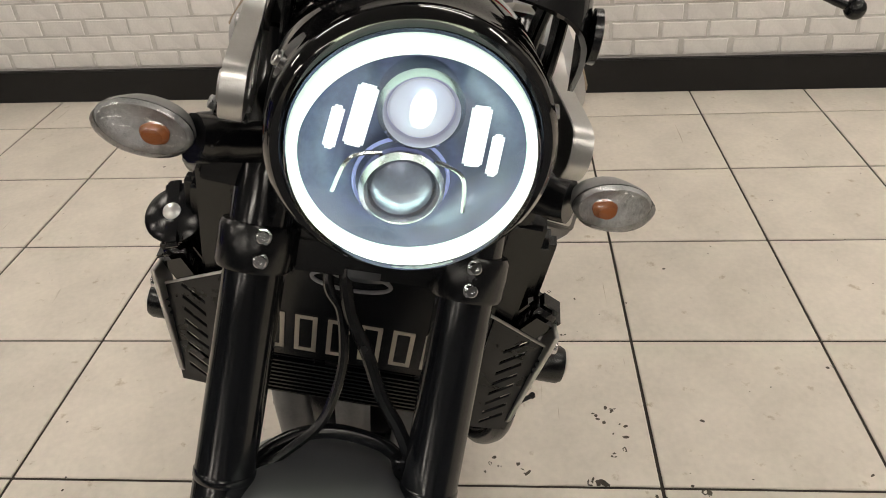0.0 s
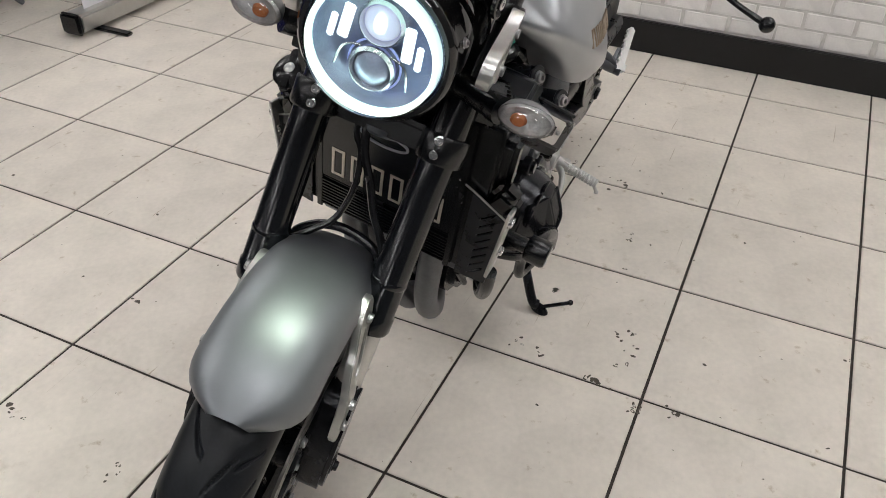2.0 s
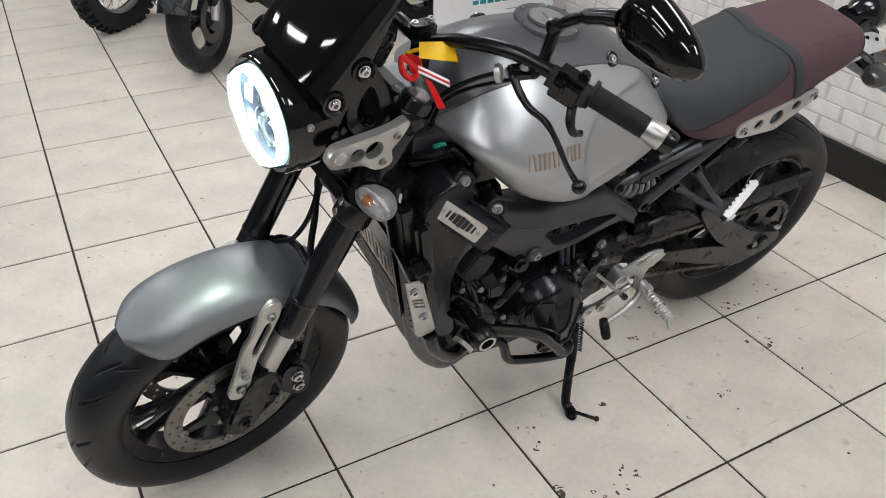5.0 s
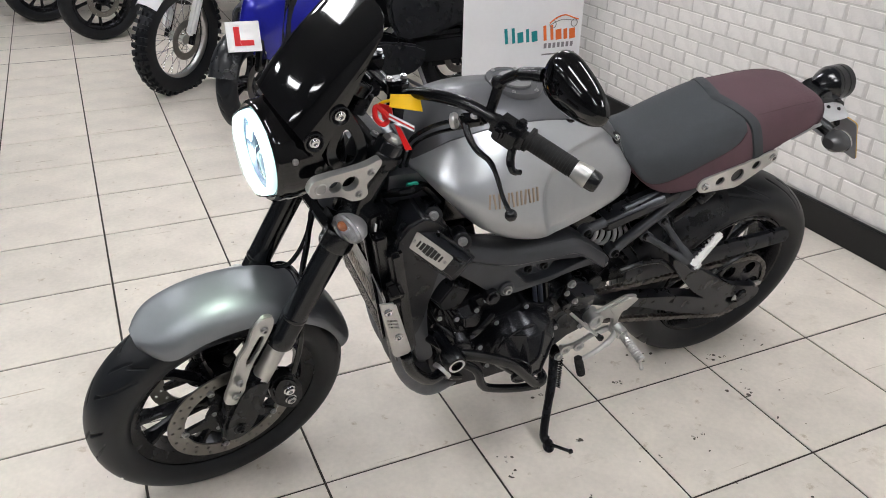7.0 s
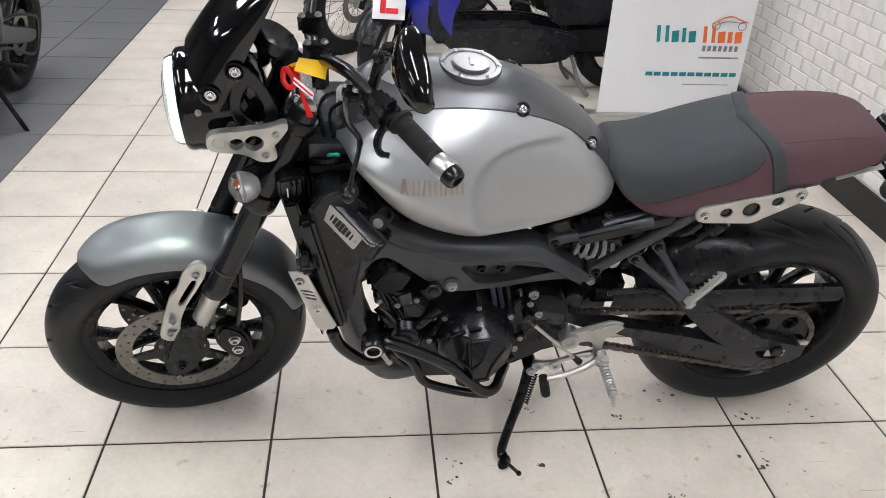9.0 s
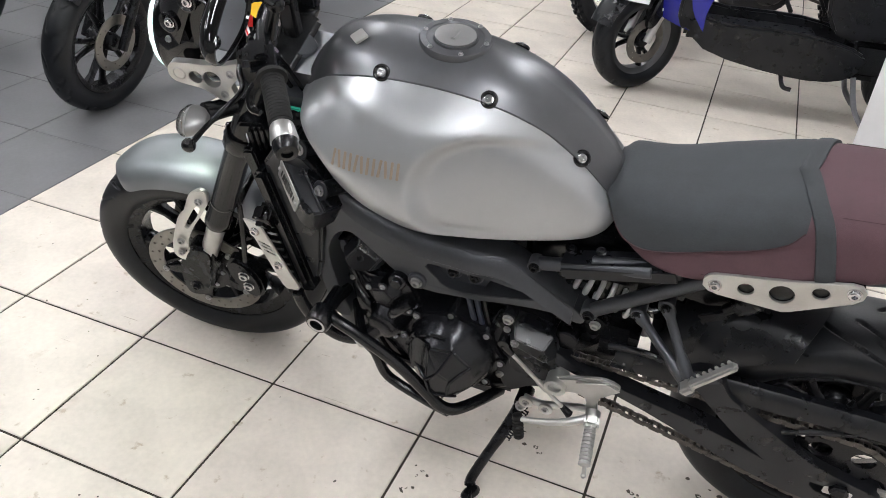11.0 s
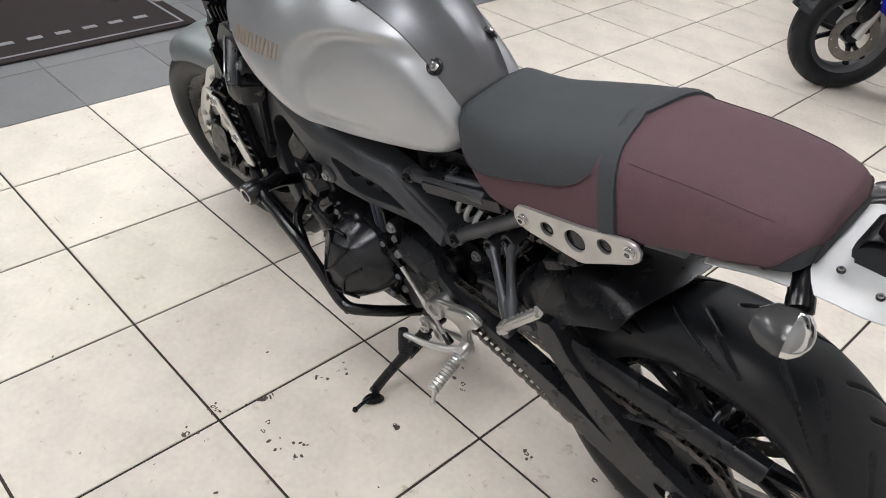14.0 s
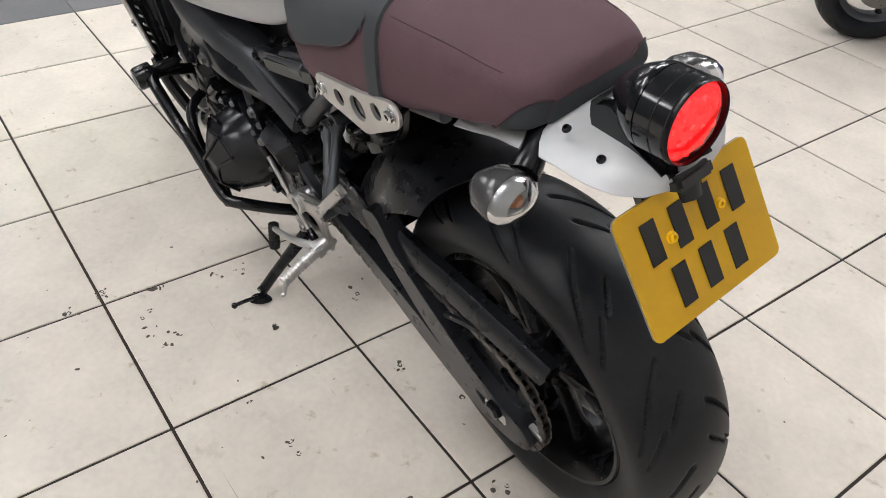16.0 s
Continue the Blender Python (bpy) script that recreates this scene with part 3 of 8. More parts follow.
def on_lamp(u, v, d):
    """A point of the lamp's face: u to the bike's left, v up, d out of it."""
    return HLM @ Vector((-v, u, d))


# dimmer emission around the core stands in for the soft bloom at its edges
halo = lpart("halo_ring", lathe([(0.0798, 0.004), (0.0805, 0.014), (0.0832, 0.0162), (0.0865, 0.011), (0.0882, -0.001), (0.083, -0.002)], 72, HLM, closed=True), M_BULB2, "glowing white halo ring")
part("halo_core", lathe([(0.0810, 0.0145), (0.0817, 0.0172), (0.0834, 0.0178), (0.0854, 0.0148), (0.0866, 0.009)], 72, HLM), M_BULB, halo)
for v, r, mt, nm in ((0.030, 0.026, M_BEAM, "high_beam_lens"), (-0.036, 0.027, M_BOWL, "low_beam_lens")):
    m = HLM @ Matrix.Translation((-v, 0, -0.030))
    lpart("projector_ring", lathe([(r, 0), (r + 0.004, 0.002), (r + 0.005, 0.022), (r + 0.001, 0.026), (r - 0.002, 0.022), (r - 0.002, 0.002)], 40, m, closed=True), M_CHROME)
    lpart(nm, lathe([(r - 0.001, 0.014), (r * 0.85, 0.021), (r * 0.5, 0.026), (0, 0.028)], 32, m), mt)
    if v > 0:
        lpart("hot_spot", lathe([(0.012, 0.0266), (0.006, 0.0286), (0, 0.0292)], 20, m @ Matrix.Translation((-0.003, 0, 0)) @ Matrix.Diagonal((1.25, 0.75, 1, 1))), M_LED, "bright centre of the lens")
    if v < 0:
        lpart("projector_ring", lathe([(r + 0.007, 0.010), (r + 0.0085, 0.013), (r + 0.010, 0.010)], 48, m), M_LED2)
for sy in (1, -1):
    for u, hgt, wid, v in ((0.0410, 0.042, 0.013, 0.022), (0.0575, 0.030, 0.008, 0.010)):
        c = on_lamp(sy * u, v, 0.000)
        lpart("led_bar", box((0.004, wid, hgt), Matrix.Translation(c) @ Matrix.Rotation(sy * 0.08, 4, "X"), 0.003), M_LED, "lit led reflector")
    lpart("reflector_rib", tube([on_lamp(sy * 0.020, -0.010, -0.012), on_lamp(sy * 0.042, -0.018, -0.010), on_lamp(sy * 0.050, -0.048, -0.010)], 0.0016, 6), M_CHROME)
lens = lpart("lens", lathe([(0.0918, 0.001), (0.0908, 0.010), (0.0865, 0.0195), (0.06, 0.028), (0.03, 0.031), (0.0, 0.032)], 56, HLM), M_HLGLASS, "clear headlamp lens")
lens.visible_shadow = False
for an in (215, 20, 160):
    a = math.radians(an)
    bolt(lamp, HLM @ Vector((-0.1055 * math.sin(a), 0.1055 * math.cos(a), -0.03)), (0.2, math.cos(a), math.sin(a)), 0.005)

# headlamp brackets with three holes, indicators, fly screen
for sy in (1, -1):
    br = plate([loop2([(1.287, 0.930), (1.278, 0.948), (1.255, 0.952), (1.210, 0.953), (1.175, 0.956), (1.151, 0.963), (1.146, 0.950), (1.161, 0.926), (1.172, 0.912), (1.168, 0.890), (1.178, 0.880), (1.200, 0.882), (1.225, 0.900), (1.262, 0.908), (1.280, 0.914)], 3),
                circle(1.236, 0.925, 0.0125, 14), circle(1.206, 0.924, 0.0165, 16)], 0.112, 0.128, 0.004, 2)
    fpart("headlamp_bracket", br if sy > 0 else mirrored(br), M_ALU, "drilled aluminium headlamp bracket")
    for bx, bz in ((1.167, 0.940), (1.188, 0.896)):
        bolt(bike, (bx, sy * 0.127, bz), (0, sy, 0), 0.0065, M_BOLT, STEER)
    part("bracket_cup", lathe([(0.0, 0.0015), (0.009, 0.0015), (0.0105, 0.003), (0.0125, 0.001)], 20, STEER @ frame_to((1.265, sy * 0.1275, 0.930), (0, sy, 0))), M_ALU, bike)
    st = tube([(1.175, sy * 0.085, 0.850), (1.205, sy * 0.122, 0.858), (1.225, sy * 0.150, 0.866)], [0.020, 0.017, 0.019], 14)
    stalk = fpart("indicator_stalk", st, M_BLACK)
    im = Matrix.Translation((1.234, sy * 0.182, 0.874)) @ Matrix.Rotation(sy * 0.16, 4, "Z")
    body = lathe([(0.0, -0.036), (0.012, -0.034), (0.023, -0.022), (0.0285, -0.006), (0.0292, 0.0)], 28, im @ Matrix.Diagonal((0.86, 1.26, 0.70, 1)) @ Matrix.Rotation(math.radians(90), 4, "Y"))
    part("housing", body, M_CAP, stalk, "grey translucent shell")
    part("lens", lathe([(0.0292, -0.001), (0.0285, 0.010), (0.020, 0.021), (0.008, 0.026), (0, 0.027)], 28, im @ Matrix.Diagonal((0.86, 1.26, 0.70, 1)) @ Matrix.Rotation(math.radians(90), 4, "Y")), M_CLEAR, stalk, "clear indicator lens")
    part("reflector", lathe([(0.0288, 0.001), (0.026, 0.006), (0.015, 0.001), (0, -0.001)], 24, im @ Matrix.Diagonal((0.86, 1.26, 0.70, 1)) @ Matrix.Rotation(math.radians(90), 4, "Y")), M_REFL, stalk)
    part("bulb", lathe([(0, 0.002), (0.0075, 0.003), (0.0085, 0.008), (0.006, 0.013), (0, 0.015)], 16, im @ Matrix.Translation((0, -sy * 0.010, 0)) @ Matrix.Diagonal((1, 1.3, 1, 1)) @ Matrix.Rotation(math.radians(90), 4, "Y")), M_AMBER, stalk, "amber bulb")

for sy in (1, -1):
    rlm = Matrix.Translation((1.150, sy * 0.128, 0.826)) @ Matrix.Rotation(sy * 0.15, 4, "Z")
    relay = fpart("indicator_relay", box((0.050, 0.034, 0.046), rlm, 0.005), M_BLACK, "ribbed black block below the indicator")
    for k in range(5):
        part("rib", box((0.005, 0.040, 0.050), STEER @ rlm @ Matrix.Translation((-0.020 + 0.010 * k, 0, 0)), 0.0015), M_BLACK, relay)
    if sy > 0:
        part("relay_label", box((0.0012, 0.030, 0.020), STEER @ Matrix.Translation((1.1788, 0.132, 0.828)) @ Matrix.Rotation(0.15, 4, "Z"), 0.0003), M_WHITE, relay, "small white label with dark bars")
        for k in range(5):
            part("label_bar", box((0.0012, 0.0022 + 0.0012 * (k % 2), 0.016), STEER @ Matrix.Translation((1.1797, 0.1225 + 0.0047 * k, 0.828)) @ Matrix.Rotation(0.15, 4, "Z"), 0.0002), M_PRINT, relay)

srows = []
for i in range(19):
    f = i / 18
    xc, zc = 1.302 - 0.172 * f + 0.016 * math.sin(f * math.pi), 1.036 + 0.176 * f
    xs, zs, half = 1.262 - 0.115 * f, 0.972 + 0.208 * f, 0.1025 - 0.020 * f ** 1.5
    row = []
    for j in range(25):
        v = -1 + 2 * j / 24
        k = abs(v) ** 2.3
        row.append(Vector((xc + (xs - xc) * k, half * math.sin(v * math.pi / 2), zc + (zs - zc) * abs(v) ** 3)))
    srows.append(row)
screen = fpart("fly_screen", shell(srows, 0.004), M_GLOSS, "gloss black fly screen over the headlamp", angle=60)
for sy in (1, -1):
    for bx, bz in ((1.223, 1.057), (1.268, 1.014)):
        cup = lathe([(0.006, 0), (0.018, 0.001), (0.0185, 0.006), (0.0155, 0.007), (0.011, 0.002)], 24, frame_to((bx, sy * 0.1015, bz), (0.15, sy, 0.1)))
        part("bolt_cup", cup, M_BLACK, screen)
        bolt(bike, (bx, sy * 0.1035, bz), (0.15, sy, 0.1), 0.0075, M_CHROME, STEER)
    arm = plate([loop2([(1.225, 1.05), (1.200, 1.055), (1.165, 0.990), (1.162, 0.940), (1.215, 0.930), (1.240, 0.975)], 3), loop2([(1.205, 1.02), (1.185, 0.985), (1.183, 0.950), (1.205, 0.948), (1.222, 0.98)], 3)], 0.090, 0.097, 0.002)
    fpart("screen_arm", arm if sy > 0 else mirrored(arm), M_BLACK)
fpart("instrument", lathe([(0, -0.02), (0.034, -0.02), (0.042, -0.01), (0.042, 0.010), (0.038, 0.013), (0, 0.011)], 32, frame_to((1.150, 0, 1.050), (-0.55, 0, 0.83))), M_BLACK, "round black instrument")

# handlebar, grips, levers, mirrors
BAR = [(1.085, 0.0, 1.040), (1.085, 0.055, 1.042), (1.070, 0.115, 1.075), (1.045, 0.190, 1.100), (1.020, 0.250, 1.100), (0.982, 0.320, 1.088), (0.948, 0.382, 1.074)]
full = [(x, -y, z) for x, y, z in BAR[:0:-1]] + BAR
fpart("handlebar", tube(full, 0.0112, 14), M_BLACK, "black tapered handlebar")
for sy in (1, -1):
    fpart("bar_clamp", join(box((0.045, 0.030, 0.030), (1.083, sy * 0.045, 1.052), 0.006), box((0.03, 0.026, 0.07), (1.078, sy * 0.045, 1.010), 0.005)), M_BLACKM)
    for dx in (-0.015, 0.015):
        bolt(bike, (1.083 + dx, sy * 0.045, 1.067), (0, 0, 1), 0.0055, M_BOLT, STEER)
    g0, g1 = Vector((0.988, sy * 0.308, 1.090)), Vector((0.946, sy * 0.386, 1.073))
    L0 = (g1 - g0).length
    prof = [(0.0112, 0), (0.0215, 0), (0.0215, 0.006)]
    for k in range(14):
        z = 0.008 + (L0 - 0.012) * k / 14
        prof += [(0.0165, z), (0.0165, z + 0.0045), (0.0155, z + 0.005), (0.0155, z + 0.0075)]
    prof += [(0.0165, L0), (0.0112, L0)]
    fpart("grip", lathe(prof, 22, frame_to(g0, g1 - g0)), M_GRIP, "ribbed black rubber grip")
    d = (g1 - g0).normalized()
    fpart("bar_end", lathe([(0.0, 0), (0.0155, 0), (0.0165, 0.003), (0.0188, 0.025), (0.0172, 0.029), (0.0, 0.030)], 26, frame_to(g1, d)), M_ALU, "brushed steel bar end")
    fpart("bar_end_cap", lathe([(0.0175, 0.0), (0.0172, 0.012), (0.0145, 0.018), (0.008, 0.019), (0.007, 0.015), (0, 0.015)], 26, frame_to(g1 + d * 0.028, d)), M_BLACK)
    sw0, sw1 = Vector((1.028, sy * 0.252, 1.101)), Vector((0.997, sy * 0.324, 1.090))
    sd = frame_to((sw0 + sw1) / 2, sw1 - sw0)
    fpart("switch_pod", join(box((0.044, 0.046, 0.062), sd, 0.011), box((0.018, 0.012, 0.014), sd @ Matrix.Translation((0.006, 0.024, 0.012)), 0.003), box((0.012, 0.02, 0.018), sd @ Matrix.Translation((-0.024, 0.004, -0.01)), 0.004),
                              box((0.02, 0.03, 0.016), sd @ Matrix.Translation((0.018, -0.026, 0.004)), 0.005)), M_BLACK, "black switch cluster")
    fpart("switch_trigger", tube([(1.008, sy * 0.300, 1.080), (1.022, sy * 0.316, 1.062), (1.020, sy * 0.326, 1.046), (1.006, sy * 0.330, 1.042)], [0.008, 0.007, 0.006, 0.005], 8), M_BLACK)
    fpart("lever_perch", join(box((0.045, 0.026, 0.018), Matrix.Translation((1.040, sy * 0.222, 1.084)) @ Matrix.Rotation(sy * -0.3, 4, "Z"), 0.006), box((0.030, 0.022, 0.020), (1.024, sy * 0.236, 1.094), 0.006)), M_BLACK, "black lever perch")
    fpart("cable_adjuster", lathe([(0.005, -0.004), (0.0135, -0.004), (0.0145, 0), (0.0135, 0.004), (0.005, 0.004)], 18, frame_to((1.056, sy * 0.196, 1.068), (0.5, -sy * 0.6, -0.35)), closed=True), M_ALU if sy > 0 else M_BLACK, "bright cable adjuster wheel")
    bolt(bike, (1.040, sy * 0.226, 1.092), (0, 0, 1), 0.006, M_BOLT, STEER)
    fpart("lever", join(tube([(1.052, sy * 0.215, 1.082), (1.060, sy * 0.245, 1.072), (1.058, sy * 0.270, 1.060), (1.046, sy * 0.295, 1.050), (1.055, sy * 0.330, 1.046), (1.070, sy * 0.370, 1.040), (1.078, sy * 0.402, 1.036)], [0.007, 0.0062, 0.0055, 0.005, 0.0042, 0.0038, 0.0042], 10),
                         lathe([(0, -0.010)] + [(0.010 * math.cos(math.radians(a)), 0.010 * math.sin(math.radians(a))) for a in range(-70, 71, 20)] + [(0, 0.010)], 16, Matrix.Translation((1.080, sy * 0.407, 1.036)))), M_BLACK, "black hand lever with a ball end")
    fpart("mirror_stalk", join(rod((1.020, sy * 0.238, 1.092), (1.004, sy * 0.228, 1.146), 0.009), lathe([(0, -0.013), (0.011, -0.008), (0.0135, 0), (0.011, 0.008), (0, 0.013)], 14, Matrix.Translation((1.003, sy * 0.226, 1.150))),
                                tube([(1.003, sy * 0.226, 1.150), (1.002, sy * 0.258, 1.182), (1.000, sy * 0.285, 1.200), (0.995, sy * 0.315, 1.214)], [0.007, 0.0085, 0.011, 0.012], 10)), M_BLACK)
    mm = Matrix.Translation((0.988, 0.378, 1.222) if sy > 0 else (0.960, -0.350, 1.215)) @ Matrix.Rotation(sy * 0.06, 4, "Z") @ Matrix.Rotation(sy * -0.16, 4, "X") @ Matrix.Rotation(math.radians(-8), 4, "Y")
    mrows = []
    for f, sc in ((-0.024, 0.05), (-0.022, 0.45), (-0.014, 0.80), (-0.004, 0.97), (0.004, 1.0), (0.008, 0.98), (0.008, 0.93), (0.004, 0.91)):
        pts = []
        for k in range(40):
            a = 2 * math.pi * k / 40
            yy = 0.068 * math.copysign(abs(math.cos(a)) ** 0.75, math.cos(a))
            zz = 0.039 * math.copysign(abs(math.sin(a)) ** 0.85, math.sin(a)) * (1 - 0.30 * sy * yy / 0.068)
            pts.append(Vector((-f, yy * sc, zz * sc)))
        mrows.append(pts)
    mb = grid_mesh(mrows, False, True)
    bmesh.ops.contextual_create(mb, geom=[e for e in mb.edges if e.is_boundary and e.verts[0].co.x > 0.02])
    mb.transform(mm)
    mir = fpart("mirror", mb, M_GLOSS, "black oval mirror housing")
    mg = grid_mesh([[mm @ Vector((-0.005, p.y * 0.985, p.z * 0.985)) for p in mrows[-1]], [mm @ Vector((-0.005, p.y * 0.02, p.z * 0.02)) for p in mrows[-1]]], False, True)
    part("mirror_glass", mg, M_MIRROR, mir)

# ignition lock with key and tags
fpart("ignition_lock", lathe([(0, -0.03), (0.022, -0.03), (0.022, 0.008), (0.018, 0.012), (0, 0.012)], 20, frame_to((1.125, 0.0, 1.012), STEER_AXIS)), M_BLACKM)
key = fpart("key", box((0.003, 0.020, 0.03), (1.118, 0.002, 1.040), 0.001), M_BLACK)


def slab(corners, th):
    """A thin flat tag between its corners."""
    p = [Vector(c) for c in corners]
    n = (p[1] - p[0]).cross(p[-1] - p[0]).normalized() * th / 2
    return hull([q + n for q in p] + [q - n for q in p], 0.0004)


part("red_tag", join(slab([(1.133, 0.076, 1.046), (1.118, 0.094, 1.046), (1.118, 0.106, 1.024), (1.132, 0.094, 1.022)], 0.005), tube([(1.140, 0.080, 1.042), (1.145, 0.090, 1.026), (1.136, 0.102, 1.018), (1.126, 0.100, 1.028)], 0.005, 8, closed=True)), M_TAGR, key, "red key fob")
part("yellow_tag", slab([(1.116, 0.083, 1.064), (1.077, 0.104, 1.068), (1.071, 0.110, 1.062), (1.078, 0.133, 1.051), (1.127, 0.101, 1.051)], 0.0018), M_TAGY, key, "yellow price tag")
part("tag_string", tube([(1.138, 0.074, 1.036), (1.128, 0.080, 1.048), (1.116, 0.092, 1.058)], 0.003, 8), M_TAGY, key)
sa, sb, sw = Vector((1.129, 0.106, 1.036)), Vector((1.101, 0.148, 1.030)), Vector((0.0017, 0.0033, -0.0038))
sn = (sb - sa).cross(sw).normalized() * (1 if (sb - sa).cross(sw).z > 0 else -1)
part("tag_strap", slab([sa - sw, sb - sw, sb + sw, sa + sw], 0.0015), M_WHITE, key, "striped plastic strap")
part("tag_print", slab([q + sn * 0.0012 for q in (sa - sw * 0.3, sb - sw * 0.3, sb + sw * 0.35, sa + sw * 0.35)], 0.0008), M_TAGR, key)
part("tag_ribbon", slab([(1.122, 0.116, 1.024), (1.115, 0.125, 1.021), (1.103, 0.153, 0.990), (1.112, 0.146, 0.986)], 0.003), M_TAGR, key)
for sy in (1, -1):
    fpart("clamp_ear", join(rod(fork_at(0.705, sy * (FK + 0.010), 0.010), fork_at(0.705, sy * (FK + 0.030), 0.006), 0.012), box((0.03, 0.02, 0.02), Matrix.Translation(fork_at(0.71, sy * 0.085, 0.02)), 0.005)), M_BLACK)

# hoses and cables at the front
fpart("brake_hose", tube([(1.165, -0.030, 0.790), (1.201, -0.029, 0.735), (1.212, -0.013, 0.711), (1.230, -0.004, 0.673), (1.244, -0.006, 0.642), (1.258, -0.016, 0.612), (1.270, -0.040, 0.588), (1.278, -0.064, 0.567)], 0.0048, 8), M_BLACK, "black rubber brake hose")
fpart("brake_hose", tube([(1.170, -0.020, 0.790), (1.200, -0.016, 0.750), (1.217, -0.005, 0.713), (1.231, 0.015, 0.683), (1.249, 0.036, 0.646), (1.261, 0.057, 0.620), (1.271, 0.072, 0.592), (1.268, 0.080, 0.550), (1.275, 0.090, 0.470), (1.290, 0.092, 0.385)], 0.0062, 8), M_BLACK, "black rubber brake hose")
fpart("brake_hose", tube([(1.290, -0.092, 0.385), (1.285, -0.084, 0.480), (1.277, -0.075, 0.540), (1.268, -0.069, 0.558), (1.261, -0.059, 0.574), (1.253, -0.033, 0.590), (1.250, 0.000, 0.597), (1.253, 0.039, 0.592), (1.258, 0.061, 0.582), (1.266, 0.074, 0.565)], 0.0072, 10), M_BLACK, "black rubber brake hose")
for p0, p1 in (((1.274, -0.074, 0.550), (1.268, -0.066, 0.564)), ((1.264, 0.066, 0.590), (1.270, 0.076, 0.562))):
    fpart("hose_clip", rod(p0, p1, 0.0115), M_BLACKM)
fpart("control_cable", tube([(1.056, 0.192, 1.066), (1.082, 0.165, 1.040), (1.090, 0.120, 0.980), (1.080, 0.090, 0.900)], 0.0040, 8), M_BLACK, "black control cable")
fpart("control_cable", tube([(1.030, 0.240, 1.085), (1.060, 0.160, 1.020), (1.070, 0.110, 0.960), (1.060, 0.080, 0.880)], 0.0035, 8), M_BLACK, "black control cable")
fpart("control_cable", tube([(1.060, -0.225, 1.095), (1.150, -0.180, 1.060), (1.160, -0.100, 0.985), (1.110, -0.070, 0.900)], 0.0045, 8), M_BLACK, "black control cable")
fpart("wiring_loom", tube([(1.150, 0.03, 0.90), (1.180, 0.05, 0.83), (1.170, 0.02, 0.78), (1.130, -0.02, 0.82)], 0.011, 8), M_BLACK)

# ---- tank ----
def spline(keys, x):
    """Smooth interpolation in a table of (x, value)."""
    if x <= keys[0][0]:
        return keys[0][1]
    if x >= keys[-1][0]:
        return keys[-1][1]
    for i in range(len(keys) - 1):
        (x0, y0), (x1, y1) = keys[i], keys[i + 1]
        if x0 <= x <= x1:
            ya, xa = (keys[i - 1][1], keys[i - 1][0]) if i else (y0, x0 - (x1 - x0))
            yb, xb = (keys[i + 2][1], keys[i + 2][0]) if i + 2 < len(keys) else (y1, x1 + (x1 - x0))
            m0, m1, h = (y1 - ya) / (x1 - xa), (yb - y0) / (xb - x0), x1 - x0
            t = (x - x0) / h
            return (2 * t ** 3 - 3 * t * t + 1) * y0 + (t ** 3 - 2 * t * t + t) * h * m0 + (-2 * t ** 3 + 3 * t * t) * y1 + (t ** 3 - t * t) * h * m1


T_TOP = [(0.478, 0.785), (0.500, 0.832), (0.555, 0.893), (0.646, 0.957), (0.72, 0.985), (0.793, 0.992), (0.89, 0.998), (0.95, 0.994), (1.00, 0.975), (1.045, 0.930)]
T_EDGE_Z = [(0.478, 0.770), (0.500, 0.802), (0.542, 0.855), (0.62, 0.918), (0.73, 0.956), (0.874, 0.964), (0.97, 0.948), (1.01, 0.925), (1.045, 0.895)]
T_EDGE_Y = [(0.478, 0.046), (0.500, 0.060), (0.55, 0.073), (0.70, 0.093), (0.85, 0.101), (0.95, 0.102), (1.01, 0.090), (1.045, 0.068)]
T_WIDE = [(0.478, 0.060), (0.490, 0.088), (0.520, 0.114), (0.60, 0.148), (0.68, 0.176), (0.74, 0.196), (0.785, 0.209), (0.83, 0.214), (0.90, 0.211), (0.96, 0.192), (1.01, 0.155), (1.045, 0.085)]
T_MID = [(0.478, 0.766), (0.52, 0.764), (0.62, 0.766), (0.75, 0.784), (0.85, 0.822), (0.95, 0.866), (1.01, 0.890), (1.045, 0.890)]
T_BOT = [(0.478, 0.755), (0.495, 0.738), (0.53, 0.727), (0.603, 0.722), (0.713, 0.720), (0.824, 0.737), (0.923, 0.780), (0.996, 0.845), (1.045, 0.885)]


def tank_half(x):
    w, e = spline(T_WIDE, x), spline(T_EDGE_Y, x)
    zt, ze, zm, zb = spline(T_TOP, x), spline(T_EDGE_Z, x), spline(T_MID, x), spline(T_BOT, x)
    zm = max(zm, zb + 0.004)
    ze = max(ze, zm + 0.006)
    bulge = min(1, max(0, (1.03 - x) / 0.16))
    low = [(0, w * 0.55, zb + 0.004), (0, w * 0.86, zb + 0.003), (0, w * 0.975, zb + (zm - zb) * 0.35), (0, w, zm), (0, w * 0.45 + e * 0.55 + 0.012 * bulge, zm * 0.38 + ze * 0.62 + 0.006 * bulge), (0, e, ze)]
    side = curve_through(low, 22)
    for p in side:
        u, v = abs(x - 0.655 - 0.25 * (p.z - 0.83)) / 0.155, abs(p.z - 0.80) / 0.113
        a, c = [min(1, max(0, k)) for k in ((1.0 - u ** 2.4 - v ** 2.4) / 0.42, (p.z - zb) / 0.030)]
        p.y -= 0.020 * a * a * (3 - 2 * a) * c * c * (3 - 2 * c) * min(1, max(0, (x - 0.50) / 0.20))
    top = curve_through([(0, e, ze), (0, e * 0.72, ze * 0.45 + zt * 0.55), (0, e * 0.36, zt * 0.88 + ze * 0.12), (0, 0, zt)], 5)
    return side, top


